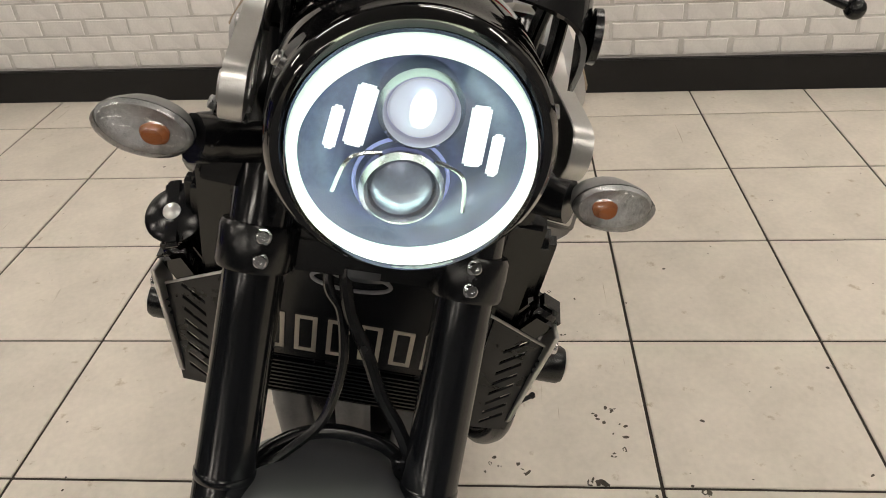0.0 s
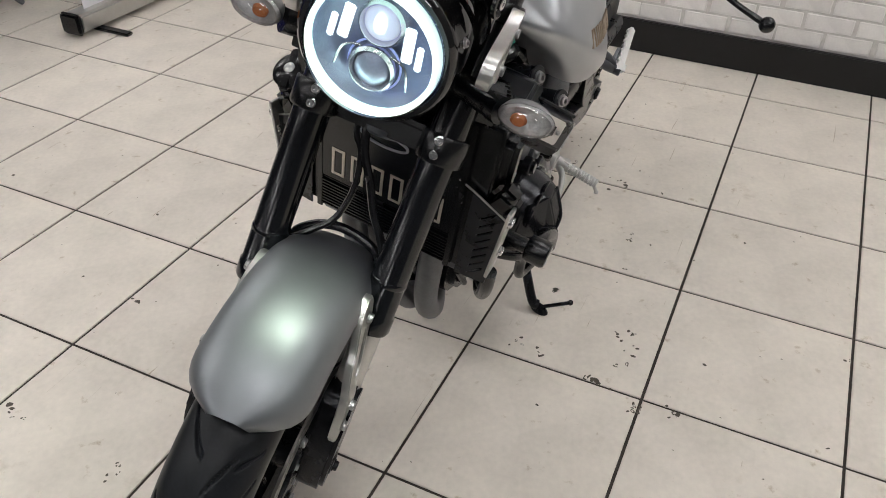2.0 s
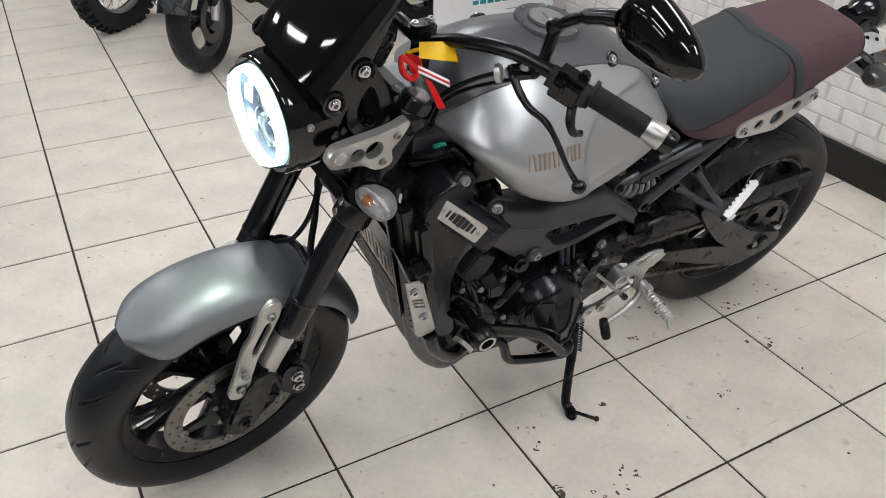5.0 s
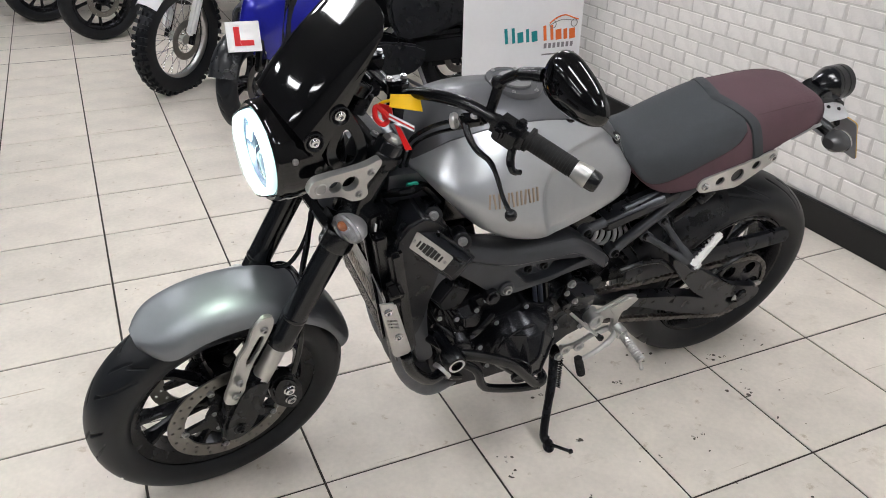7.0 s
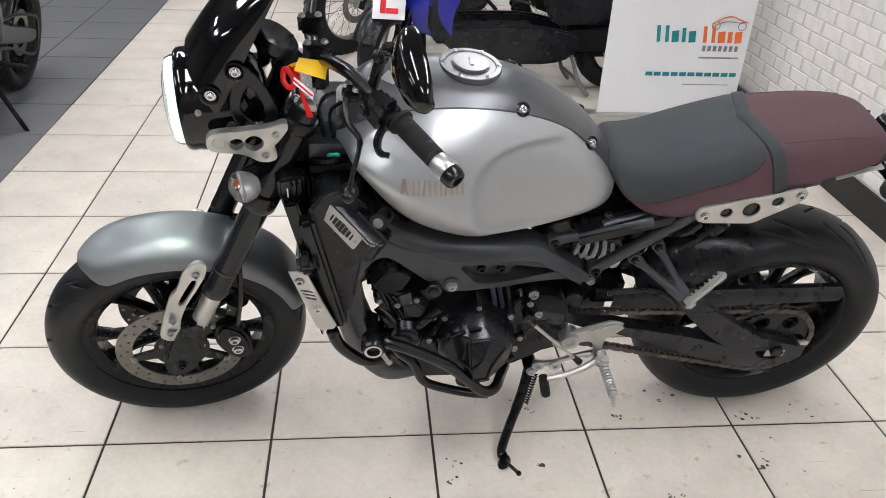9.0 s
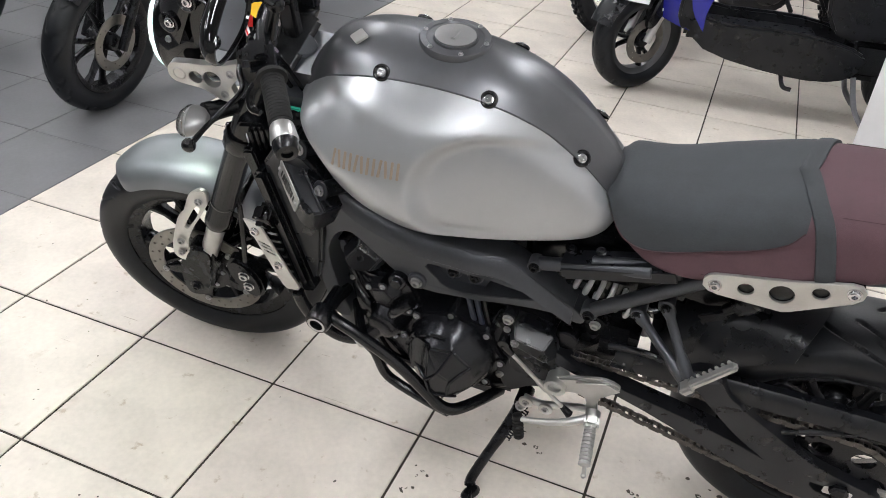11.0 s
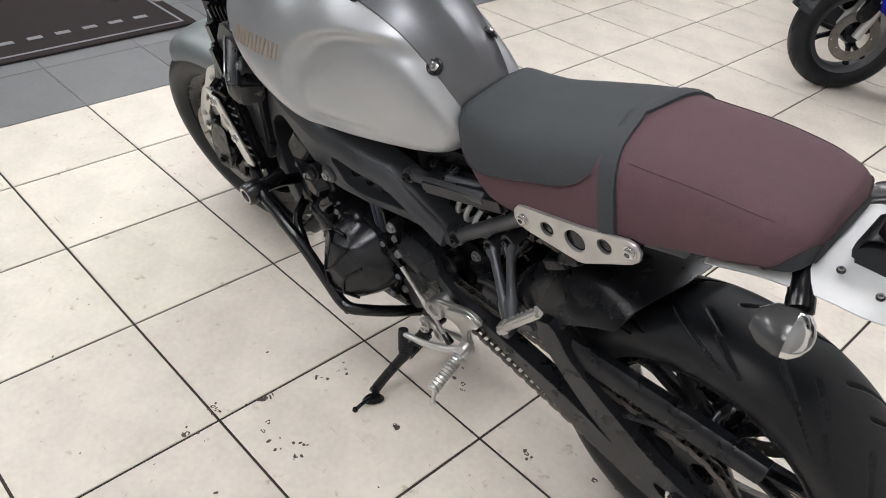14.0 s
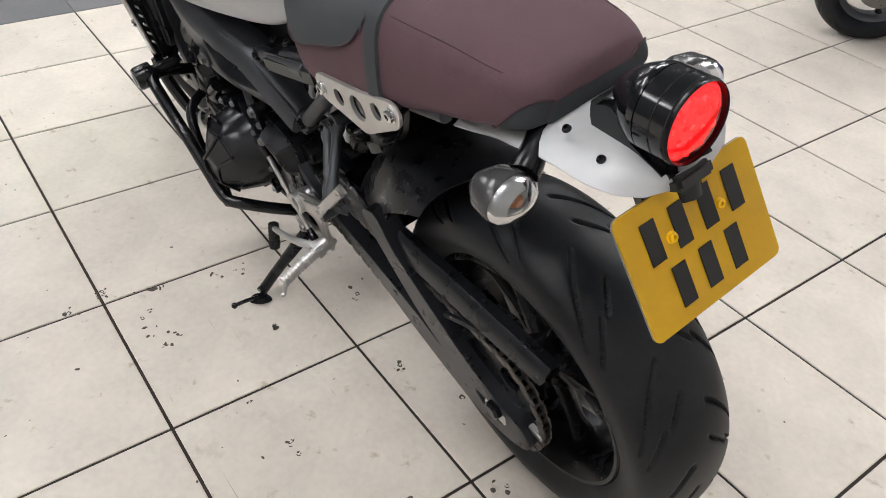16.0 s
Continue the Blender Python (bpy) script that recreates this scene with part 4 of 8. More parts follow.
xs = [0.478 + (1.045 - 0.478) * (0.5 - 0.5 * math.cos(math.pi * i / 160)) for i in range(161)]
rows = []
for x in xs:
    side, top = tank_half(x)
    half = [Vector((x, p.y, p.z)) for p in side + top[1:]]
    rows.append(half + [Vector((p.x, -p.y + 0.014 * min(1, p.y / 0.05), p.z)) for p in half[-2::-1]])
tank = part("fuel_tank", grid_mesh(rows, False, True, True), M_SILVER, bike, "brushed silver fuel tank with knee recesses", angle=70)
rows = []
for x in [0.482 + (1.040 - 0.482) * (0.5 - 0.5 * math.cos(math.pi * i / 48)) for i in range(49)]:
    side, top = tank_half(x)
    half = [Vector((x, p.y, p.z)) for p in top]
    n = len(half)
    out = []
    for k, p in enumerate(half):
        q = half[min(k + 1, n - 1)] - half[max(k - 1, 0)]
        nn = Vector((0, q.z, -q.y)).normalized()
        nn = nn if nn.z > 0 else -nn
        out.append(p + nn * 0.0035)
    out = [half[0] + Vector((0, 0.001, -0.002))] + out
    rows.append(out + [Vector((p.x, -p.y + 0.014 * min(1, p.y / 0.05), p.z)) for p in out[-2::-1]])
part("tank_cover", grid_mesh(rows, False, False), M_GUN, tank, "gunmetal centre cover", angle=60)
cz = spline(T_TOP, 0.793) + 0.004
capm = frame_to((0.793, 0, cz), (-0.06, 0, 1))
cap = part("fuel_cap", lathe([(0.0, 0.004), (0.036, 0.004), (0.037, 0.001), (0.047, 0.001), (0.049, 0.003), (0.058, 0.003), (0.060, 0.0), (0.060, -0.008)], 48, capm), M_GUN, tank, "round metal fuel cap")
part("cap_lock", join(box((0.03, 0.008, 0.004), capm @ Matrix.Translation((0, 0, 0.007)), 0.0015), lathe([(0, 0.004), (0.034, 0.004), (0.034, 0.007), (0.031, 0.0075), (0, 0.006)], 32, capm)), M_CAP, tank)
for k in range(6):
    a = 2 * math.pi * (k + 0.5) / 6
    bolt(tank, capm @ Vector((0.053 * math.cos(a), 0.053 * math.sin(a), 0.003)), (0, 0, 1), 0.0035)
for sy in (1, -1):
    for bx in (0.882, 0.703, 0.551):
        side, top = tank_half(bx)
        p = top[1] * 0.5 + top[2] * 0.5
        n = Vector((-0.25 if bx < 0.6 else -0.05, sy * 0.75, 0.65)).normalized()
        pp = Vector((bx, p.y if sy > 0 else 0.014 - p.y, p.z))
        part("bolt_cup", lathe([(0.0, 0.0045), (0.0085, 0.0045), (0.0118, 0.0068), (0.0140, 0.0055), (0.0145, 0.002)], 20, frame_to(pp, n)), M_BLACK, tank)
        bolt(tank, pp + n * 0.0045, n, 0.0062, M_CHROME)
# raised maker's mark on the tank side, drawn as plain bars
def tank_y(x, z):
    side, top = tank_half(x)
    for a, b in zip(side, side[1:]):
        if a.z <= z <= b.z and b.z > a.z:
            return a.y + (b.y - a.y) * (z - a.z) / (b.z - a.z)
    return spline(T_WIDE, x)


def mark(sy, x0, z0, x1, z1, w):
    a, b = [Vector((x, (1 if sy > 0 else -1) * tank_y(x, z) + (0 if sy > 0 else 0.014), z)) for x, z in ((x0, z0), (x1, z1))]
    m = Matrix.Translation((a + b) / 2) @ (b - a).to_track_quat("Z", "Y").to_matrix().to_4x4()
    part("mark_bar", box((w, 0.0045, (b - a).length), m, 0.0008), M_LETTER, tank)


for sy in (1, -1):
    for k in range(12):
        x, zl = 0.9280 - 0.0100 * k, 0.8510 - 0.0006 * k
        lean = (0.0016, -0.0016, 0.0, 0.0)[k % 4]
        mark(sy, x + lean, zl, x - lean, zl + 0.026, 0.0042)
part("tank_badge", box((0.03, 0.024, 0.004), frame_to((0.945, 0.045, spline(T_TOP, 0.945) - 0.001), (0.25, 0.28, 1)), 0.0015), M_ALU, tank)

# ---- seat ----
S_TOP = [(-0.080, 0.870), (-0.074, 0.885), (-0.058, 0.894), (-0.02, 0.900), (0.05, 0.902), (0.12, 0.898), (0.205, 0.890), (0.24, 0.881), (0.32, 0.856), (0.40, 0.832), (0.445, 0.828), (0.482, 0.827), (0.503, 0.812)]
S_BOT = [(-0.080, 0.846), (-0.066, 0.842), (-0.04, 0.840), (0.0, 0.830), (0.06, 0.815), (0.125, 0.790), (0.20, 0.764), (0.27, 0.742), (0.36, 0.722), (0.415, 0.726), (0.465, 0.757), (0.503, 0.806)]
S_WID = [(-0.080, 0.066), (-0.074, 0.084), (-0.062, 0.097), (-0.04, 0.107), (0.0, 0.117), (0.10, 0.129), (0.20, 0.136), (0.30, 0.137), (0.38, 0.129), (0.445, 0.110), (0.485, 0.090), (0.503, 0.064)]


def seat_ring(x, grow=0.0):
    zt, zb, w = spline(S_TOP, x), spline(S_BOT, x), spline(S_WID, x)
    h = zt - zb
    half = curve_through([(0, w * 0.90, zb), (0, w, zb + h * 0.08), (0, w * 0.94, zb + h * 0.45), (0, w * 0.80, zb + h * 0.82), (0, w * 0.53, zb + h * 0.965), (0, 0, zt)], 5)
    pts = [Vector((x, p.y, p.z)) for p in half]
    if grow:
        n = len(pts)
        o = []
        for k, p in enumerate(pts):
            q = pts[min(k + 1, n - 1)] - pts[max(k - 1, 0)]
            nn = Vector((0, q.z, -q.y)).normalized()
            if nn.y < 0 or (nn.y < 0.001 and nn.z < 0):
                nn = -nn
            o.append(p + nn * grow)
        pts = o
    return pts


rows = []
for x in [-0.080 + 0.583 * (0.5 - 0.5 * math.cos(math.pi * i / 60)) for i in range(61)]:
    half = seat_ring(x)
    rows.append(half + [Vector((p.x, -p.y, p.z)) for p in half[-2::-1]])
seat = part("seat", grid_mesh(rows, False, True, True), M_SEATR, bike, "burgundy cloth seat with black front panel", angle=70)
rows = []
for i in range(37):
    x = 0.205 + (0.5025 - 0.205) * (0.5 - 0.5 * math.cos(math.pi * i / 36))
    half = seat_ring(x, 0.0022)
    n = len(half)
    fs = spline([(0.205, 0.56), (0.22, 0.50), (0.25, 0.46), (0.32, 0.43), (0.385, 0.37), (0.43, 0.28), (0.475, 0.14), (0.5025, 0.03)], x) * (n - 1)
    pts = []
    for k in range(18):
        q = fs + (n - 1 - fs) * k / 17
        a, b = int(q), min(int(q) + 1, n - 1)
        pts.append(half[a].lerp(half[b], q - a))
    pts = [pts[0] - Vector((0, 0.0025, 0))] + pts
    rows.append(pts + [Vector((p.x, -p.y, p.z)) for p in pts[-2::-1]])
part("seat_panel", grid_mesh(rows, False, False), M_SEATB, seat, "black cloth front panel", angle=60)
for k in (1, -2):
    part("seam", tube([r[k] + Vector((0, 0.0012 if k > 0 else -0.0012, 0.0005)) for r in rows[1:-1:2]], 0.0012, 6, 3), M_STITCH, seat)


def seat_at(x, q, grow):
    half = seat_ring(x, grow)
    n = len(half) - 1
    q *= n
    a = int(q)
    return half[a].lerp(half[min(a + 1, n)], q - a)


rows = []
for k in range(61):
    v = -1 + 2 * k / 60
    q = 1 - abs(v)
    xc = 0.150 + 0.068 * q ** 1.4
    prof = []
    for dx, g in ((-0.0135, 0.0), (-0.0125, 0.005), (0.0, 0.0065), (0.0125, 0.005), (0.0135, 0.0)):
        p = seat_at(xc + dx, q, g)
        prof.append(Vector((p.x, p.y if v <= 0 else -p.y, p.z)))
    rows.append(prof)
part("seat_strap", grid_mesh(rows), M_SEATB, seat, "black passenger strap", angle=60)
rows = []
for i in range(25):
    x = -0.030 - 0.0495 * math.sin(math.pi / 2 * i / 24)
    top = 0.03 + 0.56 * (-0.030 - x) / 0.0495
    row = [seat_at(x, top * k / 9, 0.0018) for k in range(10)]
    rows.append(row)
for sy in (1, -1):
    bm = grid_mesh([[Vector((p.x, sy * p.y, p.z)) for p in r] for r in rows], False, False)
    part("seat_end", bm, M_SEATB, seat, "black vinyl under the rear end", angle=60)
    part("seam", tube([(r[-1].x, sy * (r[-1].y + 0.0006), r[-1].z) for r in rows[1:]], 0.0012, 6), M_STITCH, seat)
rows = [[seat_at(-0.0795, 0.59 * k / 9, 0.0018) - Vector((0.002, 0, 0)) for k in range(10)]]
rows.append([Vector((p.x, -p.y, p.z)) for p in rows[0]])
part("seat_end", grid_mesh(rows, False, False), M_SEATB, seat)
for sy in (1, -1):
    part("seam", tube([(lambda p: (p.x, sy * p.y, p.z))(seat_at(0.165 - 0.195 * i / 14, 0.70 - 0.05 * i / 14, 0.0008)) for i in range(15)], 0.0006, 6), M_STITCH, seat)
for k in range(6):
    y = 0.052 - 0.0085 * k
    part("embossed_bar", box((0.013, 0.0045, 0.0015), Matrix.Translation((-0.046, y, spline(S_TOP, -0.046) - 0.0035 - 0.06 * max(0, y) ** 1.0)), 0.0006), M_STITCH, seat)

# ---- tail ----
rows = []
for i in range(19):
    f = i / 18
    x = 0.030 - 0.248 * f
    w = (0.110 - 0.017 * min(1, f * 1.6)) * math.sqrt(max(0.02, 1 - max(0, (f - 0.66) / 0.34) ** 2.8))
    zc = min(0.8585 + 0.27 * (x + 0.11), spline(S_BOT, x) - 0.004)
    rows.append([Vector((x, w * v, zc - 0.004 * abs(v) ** 2 - 0.010 * abs(v) ** 6)) for v in [-1 + 2 * j / 16 for j in range(17)]])
tail = part("tail_plate", shell(rows, 0.003), M_TAILP, bike, "silver tail plate under the seat", angle=60)
for sy in (1, -1):
    for bx, by, bz in ((-0.110, 0.068, 0.8515), (-0.157, 0.066, 0.8385)):
        bolt(tail, (bx, sy * by, bz + 0.004), (0, sy * 0.35, 1), 0.0042, M_BLACK)
TL = Vector((-0.134, 0.0, 0.876))
TLM = frame_to(TL, (-0.99, 0, 0.06)) @ Matrix.Diagonal((0.845, 0.845, 0.92, 1))
tl = part("tail_lamp", lathe([(0.0, -0.016), (0.020, -0.015), (0.032, -0.004), (0.045, 0.016), (0.0520, 0.031), (0.0535, 0.036), (0.0535, 0.042), (0.0522, 0.0425), (0.0522, 0.0435), (0.0535, 0.044), (0.0535, 0.064), (0.0520, 0.065), (0.0520, 0.067), (0.0535, 0.068), (0.0535, 0.082), (0.0500, 0.084), (0.0500, 0.078), (0, 0.078)], 64, TLM), M_LAMPB, bike, "round black tail lamp with red lens, lit")
# the board itself glows, in place of LED light scattered behind the lens
part("led_board", lathe([(0, 0.0785), (0.0495, 0.0785)], 40, TLM), M_TAILB, tl)
for k in range(24):
    r, a = ((0.012, k * 6.283 / 5) if k < 5 else (0.028, k * 6.283 / 8) if k < 13 else (0.042, k * 6.283 / 11))
    part("led", lathe([(0, 0.0825), (0.0035, 0.0815), (0.0042, 0.0787)], 10, TLM @ Matrix.Translation((r * math.cos(a), r * math.sin(a), 0))), M_TAIL, tl)
rl = part("lens", lathe([(0.0498, 0.0835), (0.046, 0.0865), (0.03, 0.0885), (0, 0.0895)], 48, TLM), M_REDGLASS, tl, "red ribbed lens")
rl.visible_shadow = False
part("lens_rim", lathe([(0.0500, 0.081), (0.0520, 0.083), (0.0515, 0.0875), (0.0502, 0.0890), (0.0492, 0.0875), (0.0490, 0.0835)], 64, TLM, closed=True), M_BLACKM, tl, "dark rim")
part("lamp_foot", plate([loop2([(-0.105, 0.868), (-0.115, 0.828), (-0.165, 0.815), (-0.195, 0.815), (-0.215, 0.838), (-0.170, 0.855), (-0.140, 0.885)], 3)], -0.036, 0.036, 0.006, 2), M_BLACK, bike)
# number plate with characters replaced by bars
PM = Matrix(((0, 0.86, 0.51, -0.242), (-1, 0, 0, 0.006), (0, -0.51, 0.86, 0.752), (0, 0, 0, 1)))
pl = [(p.x, p.y) for c, (sx, sz) in enumerate(((1, 1), (-1, 1), (-1, -1), (1, -1))) for p in [Vector((sx * 0.087 + 0.009 * math.cos(a), sz * 0.0625 + 0.009 * math.sin(a))) for a in [math.radians(90 * c + 90 * k / 4) for k in range(5)]]]
npb = plate([pl], -0.0015, 0.0015, 0.0005)
npb.transform(PM)
nplate = part("number_plate", npb, M_YELLOW, bike, "yellow square number plate with black bars")
pbk = plate([pl], 0.0019, 0.0035)
pbk.transform(PM)
part("plate_backing", pbk, M_GREYP, nplate, "grey back of the plate")
for row, (n, z, h) in enumerate(((4, 0.029, 0.047), (3, -0.030, 0.047))):
    for k in range(n):
        x = (k - (n - 1) / 2) * 0.039
        b = box((0.020, 0.0012, h), PM @ Matrix.Translation((x, -0.0026, z)), 0.0004)
        part("plate_bar", b, M_PRINT, nplate)
part("plate_holder", join(box((0.09, 0.02, 0.05), PM @ Matrix.Translation((0, 0.015, 0.058)), 0.004), tube([(-0.190, 0.0, 0.820), (-0.205, 0.0, 0.805), (-0.212, 0.0, 0.790)], 0.018, 10)), M_BLACK, bike)
for sx in (0.035, -0.035):
    bolt(nplate, PM @ Vector((sx, -0.0018, 0.022)), PM.to_3x3() @ Vector((0, -1, 0)), 0.0055, M_TAGY)
lampm = mat("plate_lamp", (0.02, 0.02, 0.02), 0.4)
plamp = part("plate_lamp", box((0.05, 0.024, 0.016), PM @ Matrix.Translation((0, -0.014, 0.074)), 0.004), lampm, bike, "black plate lamp, lit")
part("plate_bulb", box((0.030, 0.006, 0.003), PM @ Matrix.Translation((0, -0.011, 0.0650)), 0.001), M_PLATEL, plamp, "lit strip")
for sy in (1, -1):
    stalk = part("rear_indicator", tube([(-0.060, sy * 0.050, 0.832), (-0.080, sy * 0.084, 0.824), (-0.095, sy * 0.114, 0.814)], [0.019, 0.016, 0.017], 14), M_BLACK, bike, "indicator on a short black stalk")
    im = Matrix.Translation((-0.096, sy * 0.141, 0.803)) @ Matrix.Rotation(sy * 0.12, 4, "Z") @ Matrix.Diagonal((-1.15, 1.16, 0.90, 1)) @ Matrix.Rotation(math.radians(90), 4, "Y")
    hb = lathe([(0.0, -0.034), (0.014, -0.032), (0.026, -0.018), (0.030, 0.0), (0.030, 0.006)], 28, im)
    bmesh.ops.recalc_face_normals(hb, faces=hb.faces)
    part("housing", hb, M_SMOKE, stalk, "smoked shell")
    part("lens", lathe([(0.0295, 0.005), (0.028, 0.014), (0.020, 0.022), (0.008, 0.027), (0, 0.028)], 28, im), M_CLEAR, stalk, "clear indicator lens")
    part("reflector", lathe([(0.0288, 0.004), (0.0275, 0.013), (0.019, 0.0205), (0.014, 0.004), (0, -0.002)], 24, im), M_CAP, stalk)
    part("bulb", lathe([(0, 0.006), (0.007, 0.007), (0.0085, 0.012), (0.005, 0.018), (0, 0.019)], 14, im), M_AMBER, stalk, "amber bulb")

part("tray_wall", plate([loop2([(0.440, 0.735), (0.300, 0.735), (0.230, 0.760), (0.205, 0.755), (0.215, 0.690), (0.240, 0.640), (0.300, 0.610), (0.440, 0.640)], 2)], -0.070, 0.070, 0.006), M_BLACK, bike, "black wheel well under the seat")
part("inner_box", box((0.09, 0.11, 0.24), (0.455, 0, 0.545), 0.012), M_BLACK, bike)
# added black plate: blocks the bright floor so the gap stays dark
part("shock_shroud", plate([loop2([(0.440, 0.665), (0.290, 0.670), (0.275, 0.630), (0.300, 0.560), (0.335, 0.470), (0.440, 0.450)], 2)], -0.042, -0.034, 0.002), M_BLACK, bike, "black plate added to keep the gap by the rear shock dark")
part("preload_collar", join(rod((0.390, 0.066, 0.596), (0.381, 0.028, 0.530), 0.023), rod((0.382, 0.030, 0.535), (0.379, 0.014, 0.508), 0.016), rod((0.388, 0.056, 0.578), (0.386, 0.050, 0.568), 0.0255)), M_BLACKM, bike, "black collar of the rear shock")
part("collar_ring", lathe([(0.0225, -0.004), (0.0255, -0.003), (0.0255, 0.003), (0.0225, 0.004)], 24, frame_to((0.3895, 0.063, 0.590), (0.009, 0.038, 0.066))), M_CHROME, bike, "bright ring")
part("link_plate", plate([loop2([(0.432, 0.470), (0.418, 0.484), (0.392, 0.462), (0.372, 0.440), (0.392, 0.428), (0.420, 0.446)], 3)], 0.014, 0.022, 0.003, 2), M_CAP, bike, "bare metal suspension link")
bolt(bike, (0.418, 0.022, 0.450), (0, 1, 0), 0.008, M_BOLT)
part("link_sleeve", join(rod((0.374, 0.004, 0.492), (0.348, -0.004, 0.510), 0.011), rod((0.366, 0.002, 0.497), (0.361, 0.000, 0.500), 0.0125)), M_CAP, bike, "ridged metal sleeve")
part("pivot_block", box((0.15, 0.13, 0.19), (0.490, 0, 0.415), 0.015), M_BLACK, bike)
part("rear_reservoir", join(rod((0.255, 0.092, 0.655), (0.225, 0.095, 0.690), 0.020), rod((0.270, 0.090, 0.636), (0.255, 0.092, 0.655), 0.011)), M_BLACKM, bike, "black reservoir under the seat")
part("reservoir_bracket", box((0.050, 0.006, 0.020), Matrix.Translation((0.285, 0.092, 0.615)) @ Matrix.Rotation(0.6, 4, "Y"), 0.002), M_BLACKM, bike)
part("tank_filler", box((0.17, 0.16, 0.13), (0.545, 0, 0.675), 0.015), M_BLACK, bike)
# inner mudguard over the rear tyre: a tray that rises behind and falls to the tyre at its sides
HUG_TOP = [(0.090, 0.630), (0.12, 0.634), (0.20, 0.632), (0.28, 0.612), (0.335, 0.570), (0.385, 0.505)]
HUG_LOW = [(0.090, 0.606), (0.14, 0.588), (0.20, 0.553), (0.244, 0.522), (0.30, 0.475), (0.335, 0.445), (0.385, 0.412)]
rows = []
for i in range(25):
    row = []
    for j in range(25):
        v = -1 + 2 * j / 24
        rear = 0.092 + 0.032 * max(0, v + 0.35) ** 1.5
        x = rear + (0.382 - 0.020 * abs(v) ** 2 - rear) * i / 24
        zc, zl = spline(HUG_TOP, x), spline(HUG_LOW, x)
        row.append(Vector((x, 0.121 * math.copysign(abs(v) ** 0.85, v), zc - (zc - zl) * (0.25 * abs(v) ** 2 + 0.75 * abs(v) ** 4))))
    rows.append(row)
part("inner_mudguard", shell(rows, 0.003), M_PLASTIC, bike, "black plastic inner mudguard", angle=60)
part("undertray", plate([loop2([(0.42, 0.735), (0.30, 0.738), (0.20, 0.768), (0.135, 0.790), (0.125, 0.799), (0.2, 0.80), (0.42, 0.78)], 3)], -0.085, 0.085, 0.006), M_BLACK, bike)

# ---- frame, subframe, swingarm ----
curve_xz = [(p.x, p.z) for p in curve_through([(0.985, 0, 0.757), (0.941, 0, 0.720), (0.907, 0, 0.703), (0.815, 0, 0.673), (0.720, 0, 0.668), (0.650, 0, 0.660), (0.605, 0, 0.634), (0.565, 0, 0.601), (0.520, 0, 0.565)], 4)]
for sy in (1, -1):
    spar = plate([loop2([(1.065, 0.690), (1.035, 0.785), (0.985, 0.765), (0.941, 0.720), (0.907, 0.703), (0.815, 0.672), (0.720, 0.668), (0.650, 0.660), (0.605, 0.634), (0.565, 0.601), (0.520, 0.565), (0.498, 0.540), (0.510, 0.526), (0.560, 0.546), (0.637, 0.553), (0.722, 0.550), (0.800, 0.542),
                          (0.855, 0.568), (0.904, 0.610), (0.945, 0.640), (0.975, 0.632), (0.995, 0.600), (1.002, 0.555), (0.990, 0.470), (0.972, 0.405), (0.985, 0.388), (1.010, 0.400), (1.031, 0.500), (1.045, 0.584)], 3),
                  loop2([(0.792, 0.616), (0.691, 0.614), (0.641, 0.600), (0.577, 0.577), (0.614, 0.573), (0.686, 0.568), (0.752, 0.566), (0.775, 0.585)], 3)], 0.098, 0.152, 0.018, 4)
    for v in spar.verts:
        v.co.y -= 0.036 * min(1, max(0, (0.70 - v.co.x) / 0.19)) + 0.10 * max(0, v.co.z - 0.62)
    part("frame_spar", spar if sy > 0 else mirrored(spar), M_FRAME, bike, "dark grey cast aluminium frame spar")
    rows = []
    for px, pz in curve_xz:
        taper = 0.036 * min(1, max(0, (0.70 - px) / 0.19)) + 0.10 * max(0, pz - 0.64)
        rows.append([Vector((px, sy * (y - taper), pz - d)) for y, d in ((0.112, 0.010), (0.114, -0.002), (0.140, -0.005), (0.152, 0.003), (0.162, 0.018), (0.166, 0.030), (0.160, 0.037), (0.140, 0.037))])
    shoulder = grid_mesh(rows, False, True, True)
    bmesh.ops.recalc_face_normals(shoulder, faces=shoulder.faces)
    part("spar_shoulder", shoulder, M_FRAME, bike, "rounded upper edge of the frame spar", angle=50)
    pk = plate([loop2([(0.810, 0.622), (0.700, 0.622), (0.672, 0.600), (0.690, 0.560), (0.785, 0.560)], 1)], 0.108, 0.126, 0)
    part("spar_recess", pk if sy > 0 else mirrored(pk), M_FRAME, bike)
    for bx in (0.748, 0.706):
        part("boss", rod((bx, sy * 0.120, 0.590), (bx, sy * 0.131, 0.590), 0.016), M_FRAME, bike)
        bolt(bike, (bx, sy * 0.131, 0.590), (0, sy, 0), 0.0085, M_BLACKM)
    part("mount_boss", rod((0.812, sy * 0.110, 0.565), (0.812, sy * 0.160, 0.567), 0.019), M_FRAME, bike)
    bolt(bike, (0.812, sy * 0.160, 0.567), (0, sy, 0), 0.0095, M_BOLT)
    bolt(bike, (0.519, sy * 0.082, 0.474), (0, sy, 0), 0.010, M_BOLT)
    bolt(bike, (0.480, sy * 0.082, 0.497), (0, sy, 0), 0.009, M_BOLT)
    pv = plate([loop2([(0.575, 0.545), (0.520, 0.535), (0.455, 0.510), (0.455, 0.460), (0.500, 0.400), (0.560, 0.330), (0.600, 0.330), (0.610, 0.420)], 3)], 0.060, 0.081, 0.006, 2)
    part("pivot_plate", pv if sy > 0 else mirrored(pv), M_BLACKM, bike, "dark pivot plate of the frame")
